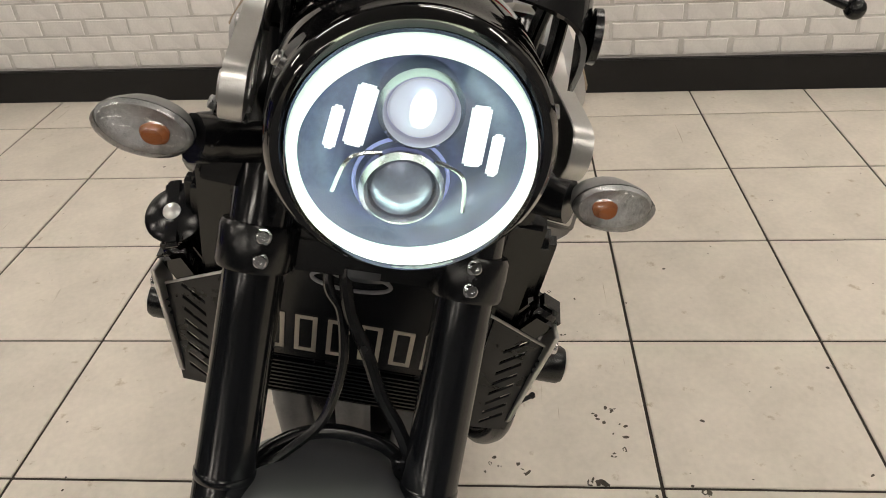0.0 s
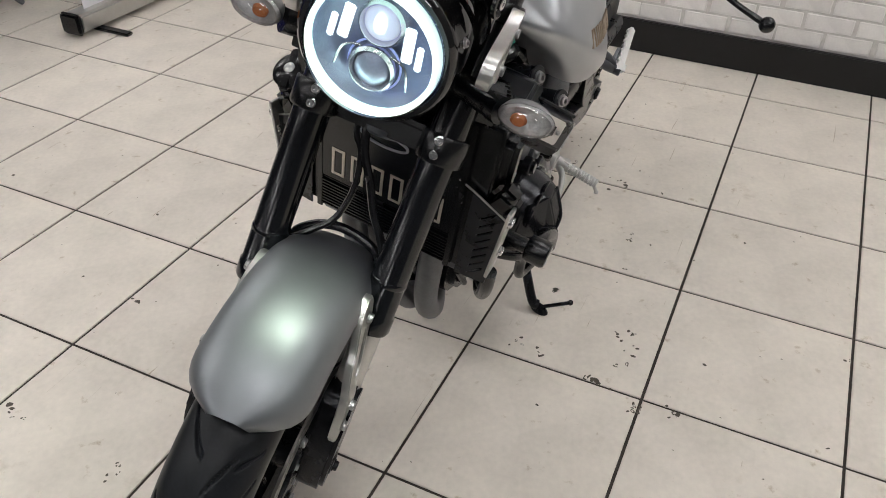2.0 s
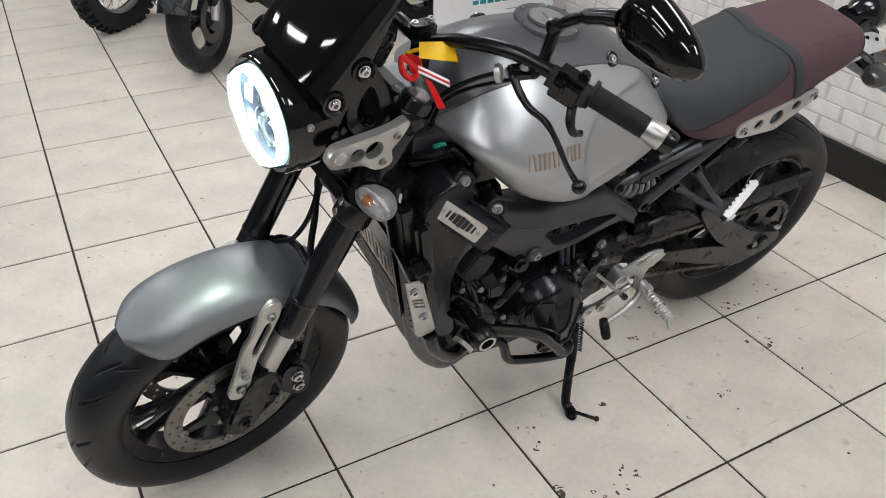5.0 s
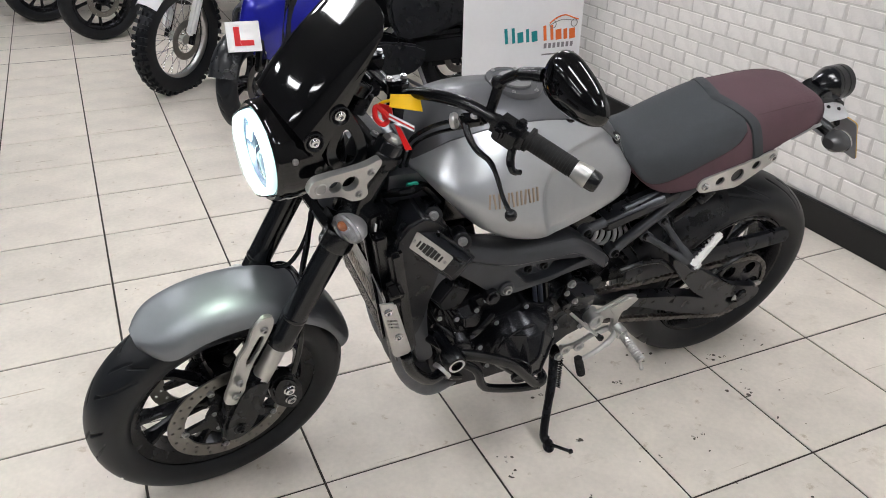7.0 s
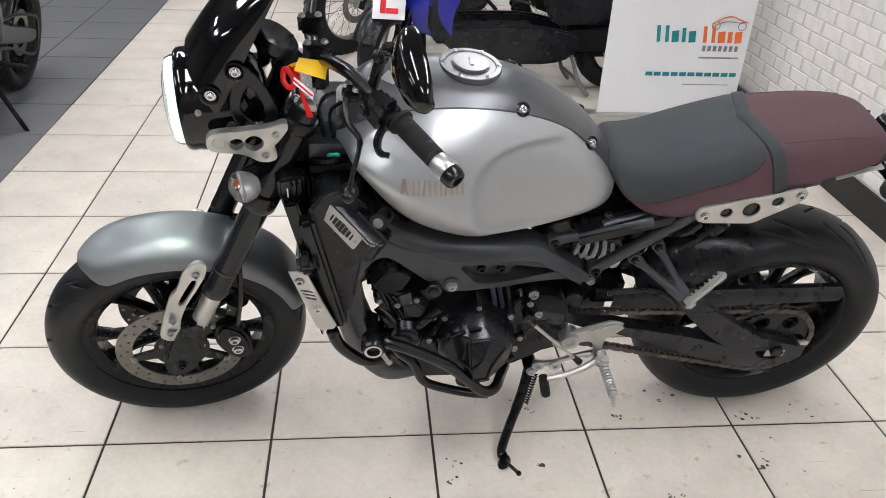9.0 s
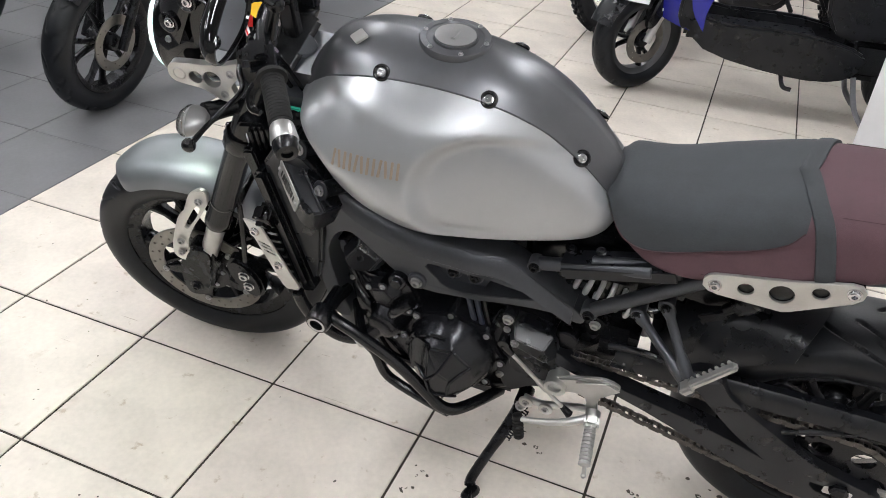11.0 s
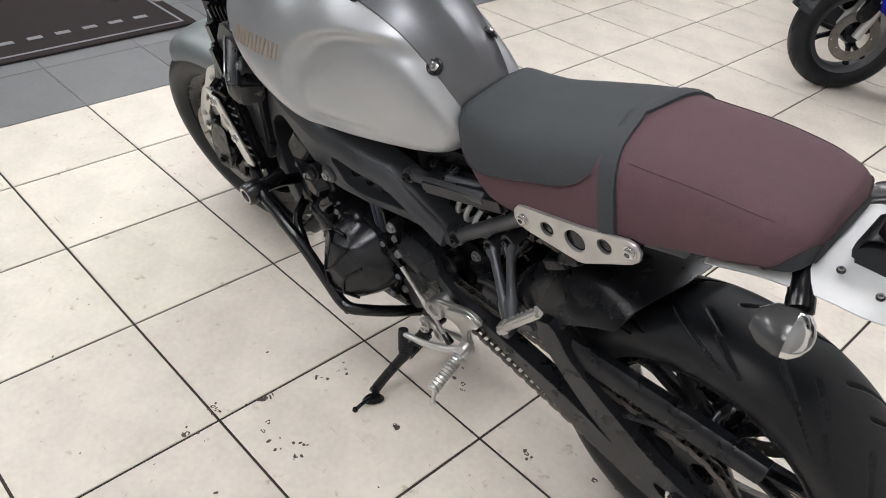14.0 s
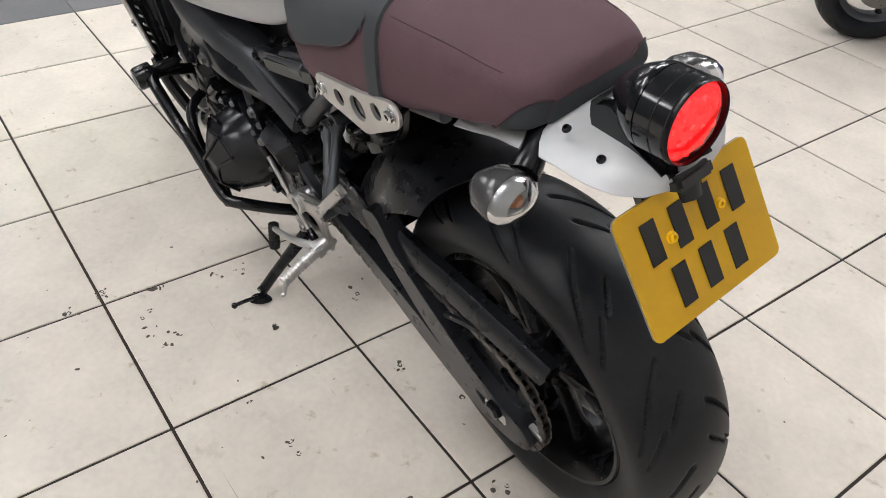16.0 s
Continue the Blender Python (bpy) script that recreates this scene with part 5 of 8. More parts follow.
    # duct cover with its bright plate
    ca, cn = Vector((-0.058, sy * 0.050, -0.038)).normalized(), Vector((0.54, sy * 0.82, 0.17)).normalized()
    cn = (cn - ca * cn.dot(ca)).normalized()
    cb = cn.cross(ca).normalized()
    cm = Matrix((ca.to_4d(), cb.to_4d(), cn.to_4d(), (0, 0, 0, 1))).transposed()
    cm.translation = Vector((1.038, sy * 0.192, 0.761))
    for r in range(3):
        cm[3][r] = 0
    cm[3][3] = 1
    up = 1 if cb.z > 0 else -1
    cov = hull([cm @ Vector((a, up * b, d)) for a, b, d in ((-0.060, 0.030, -0.030), (0.080, 0.030, -0.030), (0.082, -0.042, -0.030), (-0.056, -0.042, -0.030),
                                                         (-0.060, 0.022, -0.010), (0.074, 0.022, -0.012), (0.070, -0.028, -0.010), (-0.054, -0.028, -0.010),
                                                         (-0.055, 0.018, -0.0035), (0.062, 0.018, -0.0035), (0.060, -0.023, -0.0035), (-0.050, -0.023, -0.0035),
                                                         (-0.050, 0.020, -0.075), (0.070, 0.020, -0.075), (0.072, -0.040, -0.075), (-0.045, -0.040, -0.075))], 0.004)
    cov = join(cov, tube([cm @ Vector((a, up * 0.031, -0.029)) for a in (-0.060, 0.010, 0.080)], 0.0035, 8))
    body = plate([loop2([(1.098, 0.780), (1.045, 0.828), (0.985, 0.785), (0.978, 0.735), (0.996, 0.660), (1.012, 0.560), (1.026, 0.505), (1.046, 0.500), (1.066, 0.560), (1.092, 0.700)], 2)], 0.085, 0.168, 0.016, 3)
    part("duct_cover", join(cov, body if sy > 0 else mirrored(body)), M_PLASTIC, bike, "black plastic duct cover beside the radiator")
    px, pz = 0.044, 0.0195
    out = [(p.x, p.y) for c, (sx, sz) in enumerate(((1, 1), (-1, 1), (-1, -1), (1, -1))) for p in [Vector((sx * (px - 0.005) + 0.005 * math.cos(a), sz * (pz - 0.005) + 0.005 * math.sin(a))) for a in [math.radians(90 * c + 30 * k) for k in range(4)]]]
    bp = plate([out], -0.001, 0.001)
    bp.transform(cm @ Matrix.Rotation(math.radians(90), 4, "X"))
    bp.transform(Matrix.Translation(cn * -0.002))
    badge = part("badge_plate", bp, M_ALU, bike, "brushed metal badge plate with black bars")
    for k, w in enumerate((0.004, 0.007, 0.008, 0.008, 0.008, 0.007, 0.004)):
        part("badge_bar", box((w, 0.023 - 0.0026 * abs(k - 3), 0.001), cm @ Matrix.Translation((-0.026 + 0.0087 * k, 0, -0.0008)), 0.0002), M_PRINT, badge)
    for k in (-0.0365, 0.0365):
        bolt(badge, cm @ Vector((k, 0, -0.001)), cn, 0.0032)
    for bp0 in (Vector((1.022, sy * 0.160, 0.822)), Vector((0.970, sy * 0.196, 0.774))):
        bd = Vector((0.30, sy * 0.85, 0.35)).normalized()
        part("cover_boss", join(rod(bp0 - bd * 0.06, bp0 - bd * 0.002, 0.015), rod(bp0 - bd * 0.006, bp0 - bd * 0.001, 0.018)), M_PLASTIC, bike)
        bolt(bike, bp0 - bd * 0.001, bd, 0.008, M_BOLT)
    # subframe
    part("subframe_tube", join(rod((0.491, sy * 0.108, 0.562), (0.298, sy * 0.119, 0.738), 0.0135), rod((0.598, sy * 0.112, 0.652), (0.400, sy * 0.122, 0.712), 0.0125), rod((0.500, sy * 0.112, 0.690), (0.06, sy * 0.10, 0.800), 0.011),
                               rod((0.491, sy * 0.090, 0.562), (0.491, sy * 0.120, 0.562), 0.016), rod((0.598, sy * 0.100, 0.652), (0.598, sy * 0.124, 0.652), 0.014)), M_FRAME, bike, "black subframe tubes")
    bolt(bike, (0.491, sy * 0.120, 0.562), (0, sy, 0), 0.009, M_BLACKM)
    bolt(bike, (0.598, sy * 0.124, 0.652), (0, sy, 0), 0.008, M_BLACKM)
    part("rail_cover", box((0.21, 0.052, 0.036), Matrix.Translation((0.455, sy * 0.106, 0.690)) @ Matrix.Rotation(0.30, 4, "Y"), 0.008), M_PLASTIC, bike)
    for bx, bz in ((0.540, 0.700), (0.490, 0.712)):
        bolt(bike, (bx, sy * 0.105, bz), (0, sy * 0.3, 1), 0.007, M_BLACKM)
    sp = plate([[(0.327, 0.742), (0.326, 0.728), (0.316, 0.718), (0.300, 0.7145), (0.205, 0.7125), (0.194, 0.716), (0.116, 0.766), (0.106, 0.778), (0.105, 0.792), (0.114, 0.802), (0.128, 0.803), (0.200, 0.781), (0.310, 0.757), (0.321, 0.752)],
                circle(0.263, 0.741, 0.0125), circle(0.212, 0.749, 0.0185, 20), circle(0.162, 0.770, 0.0125)], 0.136, 0.142, 0.0015)
    sp.transform(Matrix.Translation((-0.004, 0, 0.005)))
    part("side_plate", sp if sy > 0 else mirrored(sp), M_ALU, bike, "bright metal side plate with three holes")
    bk = plate([loop2([(0.320, 0.735), (0.205, 0.722), (0.115, 0.785), (0.125, 0.80), (0.2, 0.78), (0.315, 0.752)], 2)], 0.121, 0.1352)
    bk.transform(Matrix.Translation((-0.004, 0, 0.005)))
    part("side_plate_backing", bk if sy > 0 else mirrored(bk), M_BLACK, bike)
    for bx, bz in ((0.304, 0.740), (0.117, 0.792)):
        bolt(bike, (bx, sy * 0.142, bz), (0, sy, 0), 0.0085, M_CHROME)
    # passenger peg and its hanger
    hang = join(tube([(0.408, sy * 0.109, 0.594), (0.360, sy * 0.145, 0.568), (0.302, sy * 0.184, 0.537)], [0.0125, 0.0085, 0.012], 10), tube([(0.365, sy * 0.107, 0.632), (0.335, sy * 0.142, 0.590), (0.298, sy * 0.184, 0.541)], [0.0125, 0.0085, 0.012], 10),
                rod((0.298, sy * 0.169, 0.539), (0.298, sy * 0.206, 0.537), 0.014), rod((0.408, sy * 0.080, 0.594), (0.408, sy * 0.118, 0.594), 0.014), rod((0.365, sy * 0.080, 0.632), (0.365, sy * 0.118, 0.632), 0.014), box((0.06, 0.012, 0.022), Matrix.Translation((0.275, sy * 0.180, 0.552)) @ Matrix.Rotation(0.5, 4, "Y"), 0.005))
    part("peg_hanger", hang, M_FRAME, bike, "black passenger peg hanger")
    for bx, bz in ((0.408, 0.594), (0.365, 0.632)):
        bolt(bike, (bx, sy * 0.117, bz), (0, sy, 0), 0.008, M_BLACKM)
    p0, p1 = Vector((0.304, sy * 0.202, 0.539)), Vector((0.234, sy * 0.186, 0.619))
    pm = frame_to((p0 + p1) / 2, p1 - p0)
    teeth = [box((0.016, 0.014, 0.104), pm, 0.004), box((0.026, 0.018, 0.026), pm @ Matrix.Translation((0, 0, -0.045)), 0.005)]
    for k in range(8):
        teeth.append(box((0.006, 0.018, 0.006), pm @ Matrix.Translation((0.008 if sy > 0 else -0.008, 0, -0.042 + 0.012 * k)), 0.0015))
    part("passenger_peg", join(*teeth), M_ALU, bike, "folded aluminium passenger peg")
# swingarm
arm = [loop2([(0.545, 0.458), (0.498, 0.424), (0.440, 0.406), (0.383, 0.392), (0.262, 0.364), (0.180, 0.340), (0.124, 0.318), (0.152, 0.338), (0.192, 0.372), (0.248, 0.430), (0.280, 0.468), (0.300, 0.500), (0.262, 0.522), (0.238, 0.500), (0.222, 0.474), (0.190, 0.446), (0.097, 0.382), (0.030, 0.342), (-0.040, 0.318), (-0.085, 0.304), (-0.098, 0.275), (-0.078, 0.248),
              (-0.020, 0.230), (0.063, 0.236), (0.200, 0.284), (0.348, 0.349), (0.446, 0.384), (0.545, 0.420)], 2), loop2([(0.030, 0.292), (0.015, 0.268), (-0.030, 0.262), (-0.030, 0.282)], 2)]
for sy in (1, -1):
    b = plate(arm, 0.100, 0.136, 0.013, 4)
    part("swingarm_side", b if sy > 0 else mirrored(b), M_SWING, bike, "satin black swingarm")
    adj = box((0.05, 0.004, 0.022), (-0.020, sy * 0.137, 0.285), 0.002)
    part("chain_adjuster", adj, M_ALU, bike)
    part("adjuster_block", box((0.03, 0.010, 0.014), (-0.096, sy * 0.118, 0.300), 0.002), M_ALU, bike)
    part("axle_nut", lathe([(0, 0), (0.018, 0), (0.018, 0.010), (0.014, 0.014), (0, 0.014)], 6, frame_to((-0.02, sy * 0.134, 0.295), (0, sy, 0))), M_BLACKM, bike)
    bolt(bike, (0.251, sy * 0.116, 0.510), (0, sy * 0.6, 0.8), 0.007, M_BLACKM)
part("swingarm_bridge", join(box((0.09, 0.20, 0.08), (0.440, 0, 0.465), 0.02), rod((0.525, -0.12, 0.470), (0.525, 0.12, 0.470), 0.024), box((0.06, 0.19, 0.05), (0.300, 0, 0.455), 0.015)), M_BLACKM, bike)
grows = []
for i in range(13):
    f = i / 12
    x, y, z = 0.430 - 0.555 * f, 0.116 + 0.002 * f, 0.474 + 0.004 * f
    wd = 0.012 + 0.012 * min(1, f * 1.6)
    grows.append([Vector((x, y - wd, z + 0.006)), Vector((x, y - wd * 0.3, z + 0.009)), Vector((x, y, z + 0.004)), Vector((x, y + 0.004, z - 0.006)), Vector((x + 0.006, y + 0.006, z - 0.030 + 0.012 * f * f))])
part("chain_guard", shell(grows, 0.003), M_PLASTIC, bike, "black chain guard")
part("guard_brace", tube([(0.445, 0.112, 0.484), (0.382, 0.116, 0.498), (0.320, 0.120, 0.490), (0.278, 0.122, 0.455)], 0.0065, 8), M_PLASTIC, bike)
part("guard_brace", tube([(0.110, 0.120, 0.395), (0.060, 0.122, 0.425), (0.000, 0.120, 0.448)], 0.006, 8), M_PLASTIC, bike)
# sprockets and chain
def sprocket(c, r, teeth, y):
    pts = []
    for k in range(teeth * 4):
        rr = r + (0.003 if k % 4 in (0, 1) else -0.0035)
        a = 2 * math.pi * k / (teeth * 4)
        pts.append((c[0] + rr * math.cos(a), c[1] + rr * math.sin(a)))
    holes = [circle(c[0] + r * 0.68 * math.cos(2 * math.pi * k / 6), c[1] + r * 0.68 * math.sin(2 * math.pi * k / 6), r * 0.2, 10) for k in range(6)]
    return plate([pts] + holes + [circle(c[0], c[1], r * 0.22, 16)], y - 0.003, y + 0.003)
RS, FS, CY = (0.0, 0.3085), (0.575, 0.388), 0.112
part("rear_sprocket", sprocket(RS, 0.108, 42, 0.112), M_BLACKM, bike, "black rear sprocket")
part("front_sprocket", sprocket(FS, 0.040, 16, CY), M_BLACKM, bike)
line = []
r1, r2 = 0.109, 0.041
dx, dz = FS[0] - RS[0], FS[1] - RS[1]
D = math.hypot(dx, dz)
base, off = math.atan2(dz, dx), math.acos((r1 - r2) / D)
for k in range(25):
    a = base + off + (2 * math.pi - 2 * off) * k / 24
    line.append(Vector((RS[0] + r1 * math.cos(a), CY, RS[1] + r1 * math.sin(a))))
for k in range(13):
    a = base - off + 2 * off * k / 12
    line.append(Vector((FS[0] + r2 * math.cos(a), CY, FS[1] + r2 * math.sin(a))))
dist = [0.0]
for i in range(len(line)):
    dist.append(dist[-1] + (line[(i + 1) % len(line)] - line[i]).length)
links, total = [], dist[-1]
count = int(total / 0.0153) // 2 * 2
def along(s):
    s %= total
    for i in range(len(line)):
        if dist[i + 1] >= s:
            f = (s - dist[i]) / max(1e-9, dist[i + 1] - dist[i])
            return line[i].lerp(line[(i + 1) % len(line)], f)
for k in range(count):
    a, b = along(k * total / count), along((k + 1) * total / count)
    u = (b - a).normalized()
    m = Matrix.Translation((a + b) / 2) @ u.to_track_quat("X", "Z").to_matrix().to_4x4()
    w = 0.0075 if k % 2 else 0.0055
    for s in (w, -w):
        links.append(box((0.0225, 0.0022, 0.0130), m @ Matrix.Translation((0, s, 0)), 0.004, 1))
    links.append(rod(a + Vector((0, -0.008, 0)), a + Vector((0, 0.0088, 0)), 0.0042, seg=6))
part("chain", join(*links), M_CHAIN, bike, "oily drive chain")
# shock
sh0, sh1 = Vector((0.560, 0.045, 0.600)), Vector((0.395, 0.045, 0.535))
part("shock_absorber", join(rod(sh0, sh1, 0.012), rod(sh1, sh1.lerp(sh0, 0.12), 0.034), rod(sh0.lerp(sh1, 0.08), sh0.lerp(sh1, 0.16), 0.034)), M_BLACKM, bike, "rear shock absorber")
sm = frame_to(sh0, sh1 - sh0)
part("spring", tube([sm @ Vector((0.030 * math.cos(a), 0.030 * math.sin(a), 0.025 + 0.13 * a / 37.7)) for a in [37.7 * k / 96 for k in range(97)]], 0.0052, 8, 1), M_SPRING, bike, "white coil spring")

# ---- engine ----
case = plate([loop2([(0.940, 0.470), (0.900, 0.520), (0.800, 0.520), (0.700, 0.500), (0.620, 0.500), (0.560, 0.480), (0.540, 0.400), (0.560, 0.310), (0.620, 0.240), (0.740, 0.200), (0.860, 0.205), (0.935, 0.270), (0.955, 0.370)], 3)], -0.115, 0.115, 0.015, 2)
part("crankcase", case, M_ENGINE, bike, "black cast crankcase")
part("oil_pan", box((0.26, 0.16, 0.09), (0.77, 0, 0.190), 0.02), M_ENGINE, bike)
tilt = Matrix.Rotation(math.radians(18), 4, "Y")
part("cylinder_block", box((0.15, 0.22, 0.18), Matrix.Translation((0.905, 0, 0.530)) @ tilt, 0.015), M_ENGINE, bike, "black cylinder block")
part("cylinder_head", box((0.16, 0.23, 0.11), Matrix.Translation((0.955, 0, 0.665)) @ tilt, 0.02), M_ENGINE, bike)
for k in range(7):
    part("block_rib", box((0.158 - 0.006 * (k % 2), 0.228, 0.006), Matrix.Translation((0.885 + 0.0068 * k, 0, 0.470 + 0.021 * k)) @ tilt, 0.002), M_ENGINE, bike)
# generator cover: a flange and a faceted dome
flange = [(0.745 + r * math.cos(a), 0.388 + r * math.sin(a)) for a, r in [(math.radians(7.5 * k), 0.100 + (0.012 if k % 6 == 0 else 0.006 if k % 6 in (1, 5) else 0)) for k in range(48)]]
cover = part("generator_cover", plate([flange], 0.110, 0.150, 0.004, 2), M_ENGINE, bike, "black generator cover with facets")
ring = [(0.745 + 0.086 * math.cos(math.radians(22.5 * k)), 0.180, 0.388 + 0.086 * math.sin(math.radians(22.5 * k))) for k in range(16)]
low = [(0.745 + 0.094 * math.cos(math.radians(22.5 * k)), 0.146, 0.388 + 0.094 * math.sin(math.radians(22.5 * k))) for k in range(16)]
dome = low + ring + [(0.800, 0.212, 0.400), (0.770, 0.216, 0.452), (0.720, 0.212, 0.455), (0.685, 0.210, 0.420), (0.682, 0.208, 0.360), (0.715, 0.214, 0.318), (0.770, 0.218, 0.318), (0.803, 0.210, 0.355), (0.765, 0.246, 0.392), (0.758, 0.246, 0.348), (0.724, 0.240, 0.350), (0.716, 0.236, 0.392), (0.742, 0.242, 0.415)]
part("cover_dome", hull(dome, 0.003), M_ENGINE, cover, angle=22)
part("cover_wedge", hull([(0.815, 0.190, 0.452), (0.765, 0.214, 0.462), (0.768, 0.232, 0.405), (0.805, 0.222, 0.382), (0.826, 0.196, 0.405), (0.80, 0.15, 0.42)], 0.003), M_ENGINE, cover, angle=22)
for ridge in (((0.803, 0.212, 0.398), (0.765, 0.2465, 0.392), (0.758, 0.2465, 0.348), (0.770, 0.218, 0.317)), ((0.765, 0.2465, 0.392), (0.742, 0.2425, 0.415), (0.720, 0.212, 0.456)), ((0.758, 0.2465, 0.348), (0.724, 0.2405, 0.350), (0.714, 0.214, 0.318)), ((0.724, 0.2405, 0.350), (0.716, 0.2365, 0.392), (0.684, 0.210, 0.421))):
    part("cover_ridge", tube(ridge, 0.0028, 8), M_ENGINE, cover)
part("cover_plug", lathe([(0, 0.004), (0.010, 0.004), (0.012, 0.006), (0.019, 0.006), (0.021, 0.003), (0.021, -0.004)], 24, frame_to((0.772, 0.230, 0.335), (0.25, 1, -0.25))), M_ENGINE, cover)
for k in range(3):
    part("cover_rib", tube([(0.745 + 0.084 * math.cos(a), 0.196, 0.388 + 0.084 * math.sin(a)) for a in [math.radians(20 + 26 * k + 10 * j) for j in range(3)]], 0.0035, 6), M_ENGINE, cover)
for k in range(8):
    a = 2 * math.pi * k / 8
    bx, bz = 0.745 + 0.104 * math.cos(a), 0.388 + 0.104 * math.sin(a)
    part("cover_boss", rod((bx, 0.110, bz), (bx, 0.156, bz), 0.0115), M_ENGINE, cover)
    bolt(bike, (bx, 0.156, bz), (0, 1, 0), 0.0050, M_BOLT)
# cam chain side: stepped castings seen through the frame's arch
part("cam_cover", hull([(0.990, 0.118, 0.560), (0.945, 0.112, 0.622), (0.880, 0.112, 0.590), (0.905, 0.118, 0.530), (0.972, 0.146, 0.556), (0.940, 0.142, 0.598), (0.898, 0.142, 0.572), (0.920, 0.148, 0.540), (0.960, 0.148, 0.532)], 0.003), M_PLASTIC, bike, "black faceted cam chain cover", angle=22)
wp = plate([loop2([(0.970, 0.540), (0.905, 0.535), (0.850, 0.545), (0.820, 0.495), (0.822, 0.440), (0.862, 0.425), (0.930, 0.445), (0.965, 0.490)], 3)], 0.100, 0.140, 0.007, 2)
part("chain_case", wp, M_ENGINE, bike, "black cast chain case")
part("case_cap", hull([(0.925, 0.138, 0.520), (0.880, 0.138, 0.535), (0.850, 0.138, 0.500), (0.865, 0.138, 0.455), (0.915, 0.138, 0.465), (0.910, 0.162, 0.508), (0.882, 0.164, 0.518), (0.866, 0.162, 0.495), (0.876, 0.162, 0.472), (0.905, 0.162, 0.478)], 0.003), M_ENGINE, bike, angle=22)
for k in range(4):
    part("case_rib", tube([(0.960 - 0.012 * k, 0.141, 0.535 - 0.006 * k), (0.945 - 0.022 * k, 0.146, 0.500 - 0.010 * k), (0.930 - 0.020 * k, 0.142, 0.460 - 0.006 * k)], 0.004, 6), M_ENGINE, bike)
part("starter_plug", join(rod((0.850, 0.130, 0.555), (0.850, 0.170, 0.560), 0.018), rod((0.850, 0.165, 0.559), (0.850, 0.176, 0.560), 0.012, seg=6)), M_ENGINE, bike)
for bx, by, bz in ((0.923, 0.150, 0.500), (0.884, 0.163, 0.528), (0.840, 0.142, 0.452), (0.826, 0.142, 0.470), (0.962, 0.141, 0.505), (0.850, 0.142, 0.530), (0.942, 0.141, 0.455)):
    part("cover_boss", rod((bx, by - 0.03, bz), (bx, by, bz), 0.0105), M_ENGINE, bike)
    bolt(bike, (bx, by, bz), (0, 1, 0), 0.0048, M_BOLT)
pump = part("water_pump", join(lathe([(0.052, 0), (0.052, 0.016), (0.044, 0.022), (0.036, 0.040), (0.024, 0.048), (0, 0.048)], 30, frame_to((0.900, 0.115, 0.395), (0, 1, 0))), rod((0.900, 0.140, 0.390), (0.935, 0.160, 0.355), 0.020), tube([(0.88, 0.14, 0.42), (0.865, 0.155, 0.455), (0.83, 0.15, 0.49)], 0.012, 12)), M_ENGINE, bike, "water pump with hose stubs")
for a in (20, 75, 130, 190, 250, 310):
    bx, bz = 0.900 + 0.053 * math.cos(math.radians(a)), 0.395 + 0.053 * math.sin(math.radians(a))
    part("cover_boss", rod((bx, 0.10, bz), (bx, 0.134, bz), 0.010), M_ENGINE, pump)
    bolt(bike, (bx, 0.134, bz), (0, 1, 0), 0.0047, M_BOLT)
part("hose_clamp", lathe([(0.0225, -0.005), (0.0245, -0.005), (0.0245, 0.005), (0.0225, 0.005)], 24, frame_to((0.948, 0.165, 0.352), (0.6, 0.25, -0.35)), closed=True), M_ALU, bike, "bright hose clamp")
for pts in ([(0.96, 0.12, 0.47), (0.935, 0.145, 0.445), (0.93, 0.14, 0.40), (0.935, 0.13, 0.34)], [(1.06, 0.10, 0.78), (1.00, 0.11, 0.74), (0.97, 0.11, 0.69)]):
    part("coolant_hose", tube(pts, 0.016, 12), M_BLACK, bike, "black rubber coolant hose")
spc = plate([loop2([(0.668, 0.480), (0.640, 0.505), (0.556, 0.495), (0.532, 0.440), (0.528, 0.345), (0.576, 0.318), (0.625, 0.285), (0.652, 0.325), (0.668, 0.440)], 2)], 0.100, 0.138, 0.006, 2)
part("sprocket_cover", spc, M_PLASTIC, bike, "black sprocket cover")
part("sprocket_cover_top", hull([(0.625, 0.132, 0.505), (0.545, 0.132, 0.490), (0.532, 0.132, 0.435), (0.560, 0.132, 0.400), (0.640, 0.132, 0.462), (0.612, 0.166, 0.492), (0.556, 0.166, 0.480), (0.548, 0.160, 0.440), (0.622, 0.160, 0.468)], 0.002), M_PLASTIC, bike, angle=22)
part("cover_hollow", lathe([(0.028, 0.0), (0.026, 0.003), (0.016, 0.001), (0.0, 0.0005)], 24, frame_to((0.600, 0.138, 0.385), (0, 1, 0))), M_PLASTIC, bike)
for bx, bz in ((0.612, 0.478), (0.548, 0.350), (0.645, 0.335)):
    bolt(bike, (bx, 0.140 if bz < 0.4 else 0.164, bz), (0, 1, 0), 0.007, M_BOLT)
M_HOSE = mat("blue_grey_hose", (0.020, 0.026, 0.042), 0.45, 0, 0.2, 20, 0.05, 300)
for k in range(3):
    part("breather_hose", tube([(0.722 - 0.016 * k, 0.128, 0.548), (0.708 - 0.016 * k, 0.134, 0.490), (0.690 - 0.014 * k, 0.136, 0.420), (0.668 - 0.010 * k, 0.128, 0.355)], 0.0058, 8), M_HOSE if k < 2 else M_BLACK, bike, "thin breather hose")
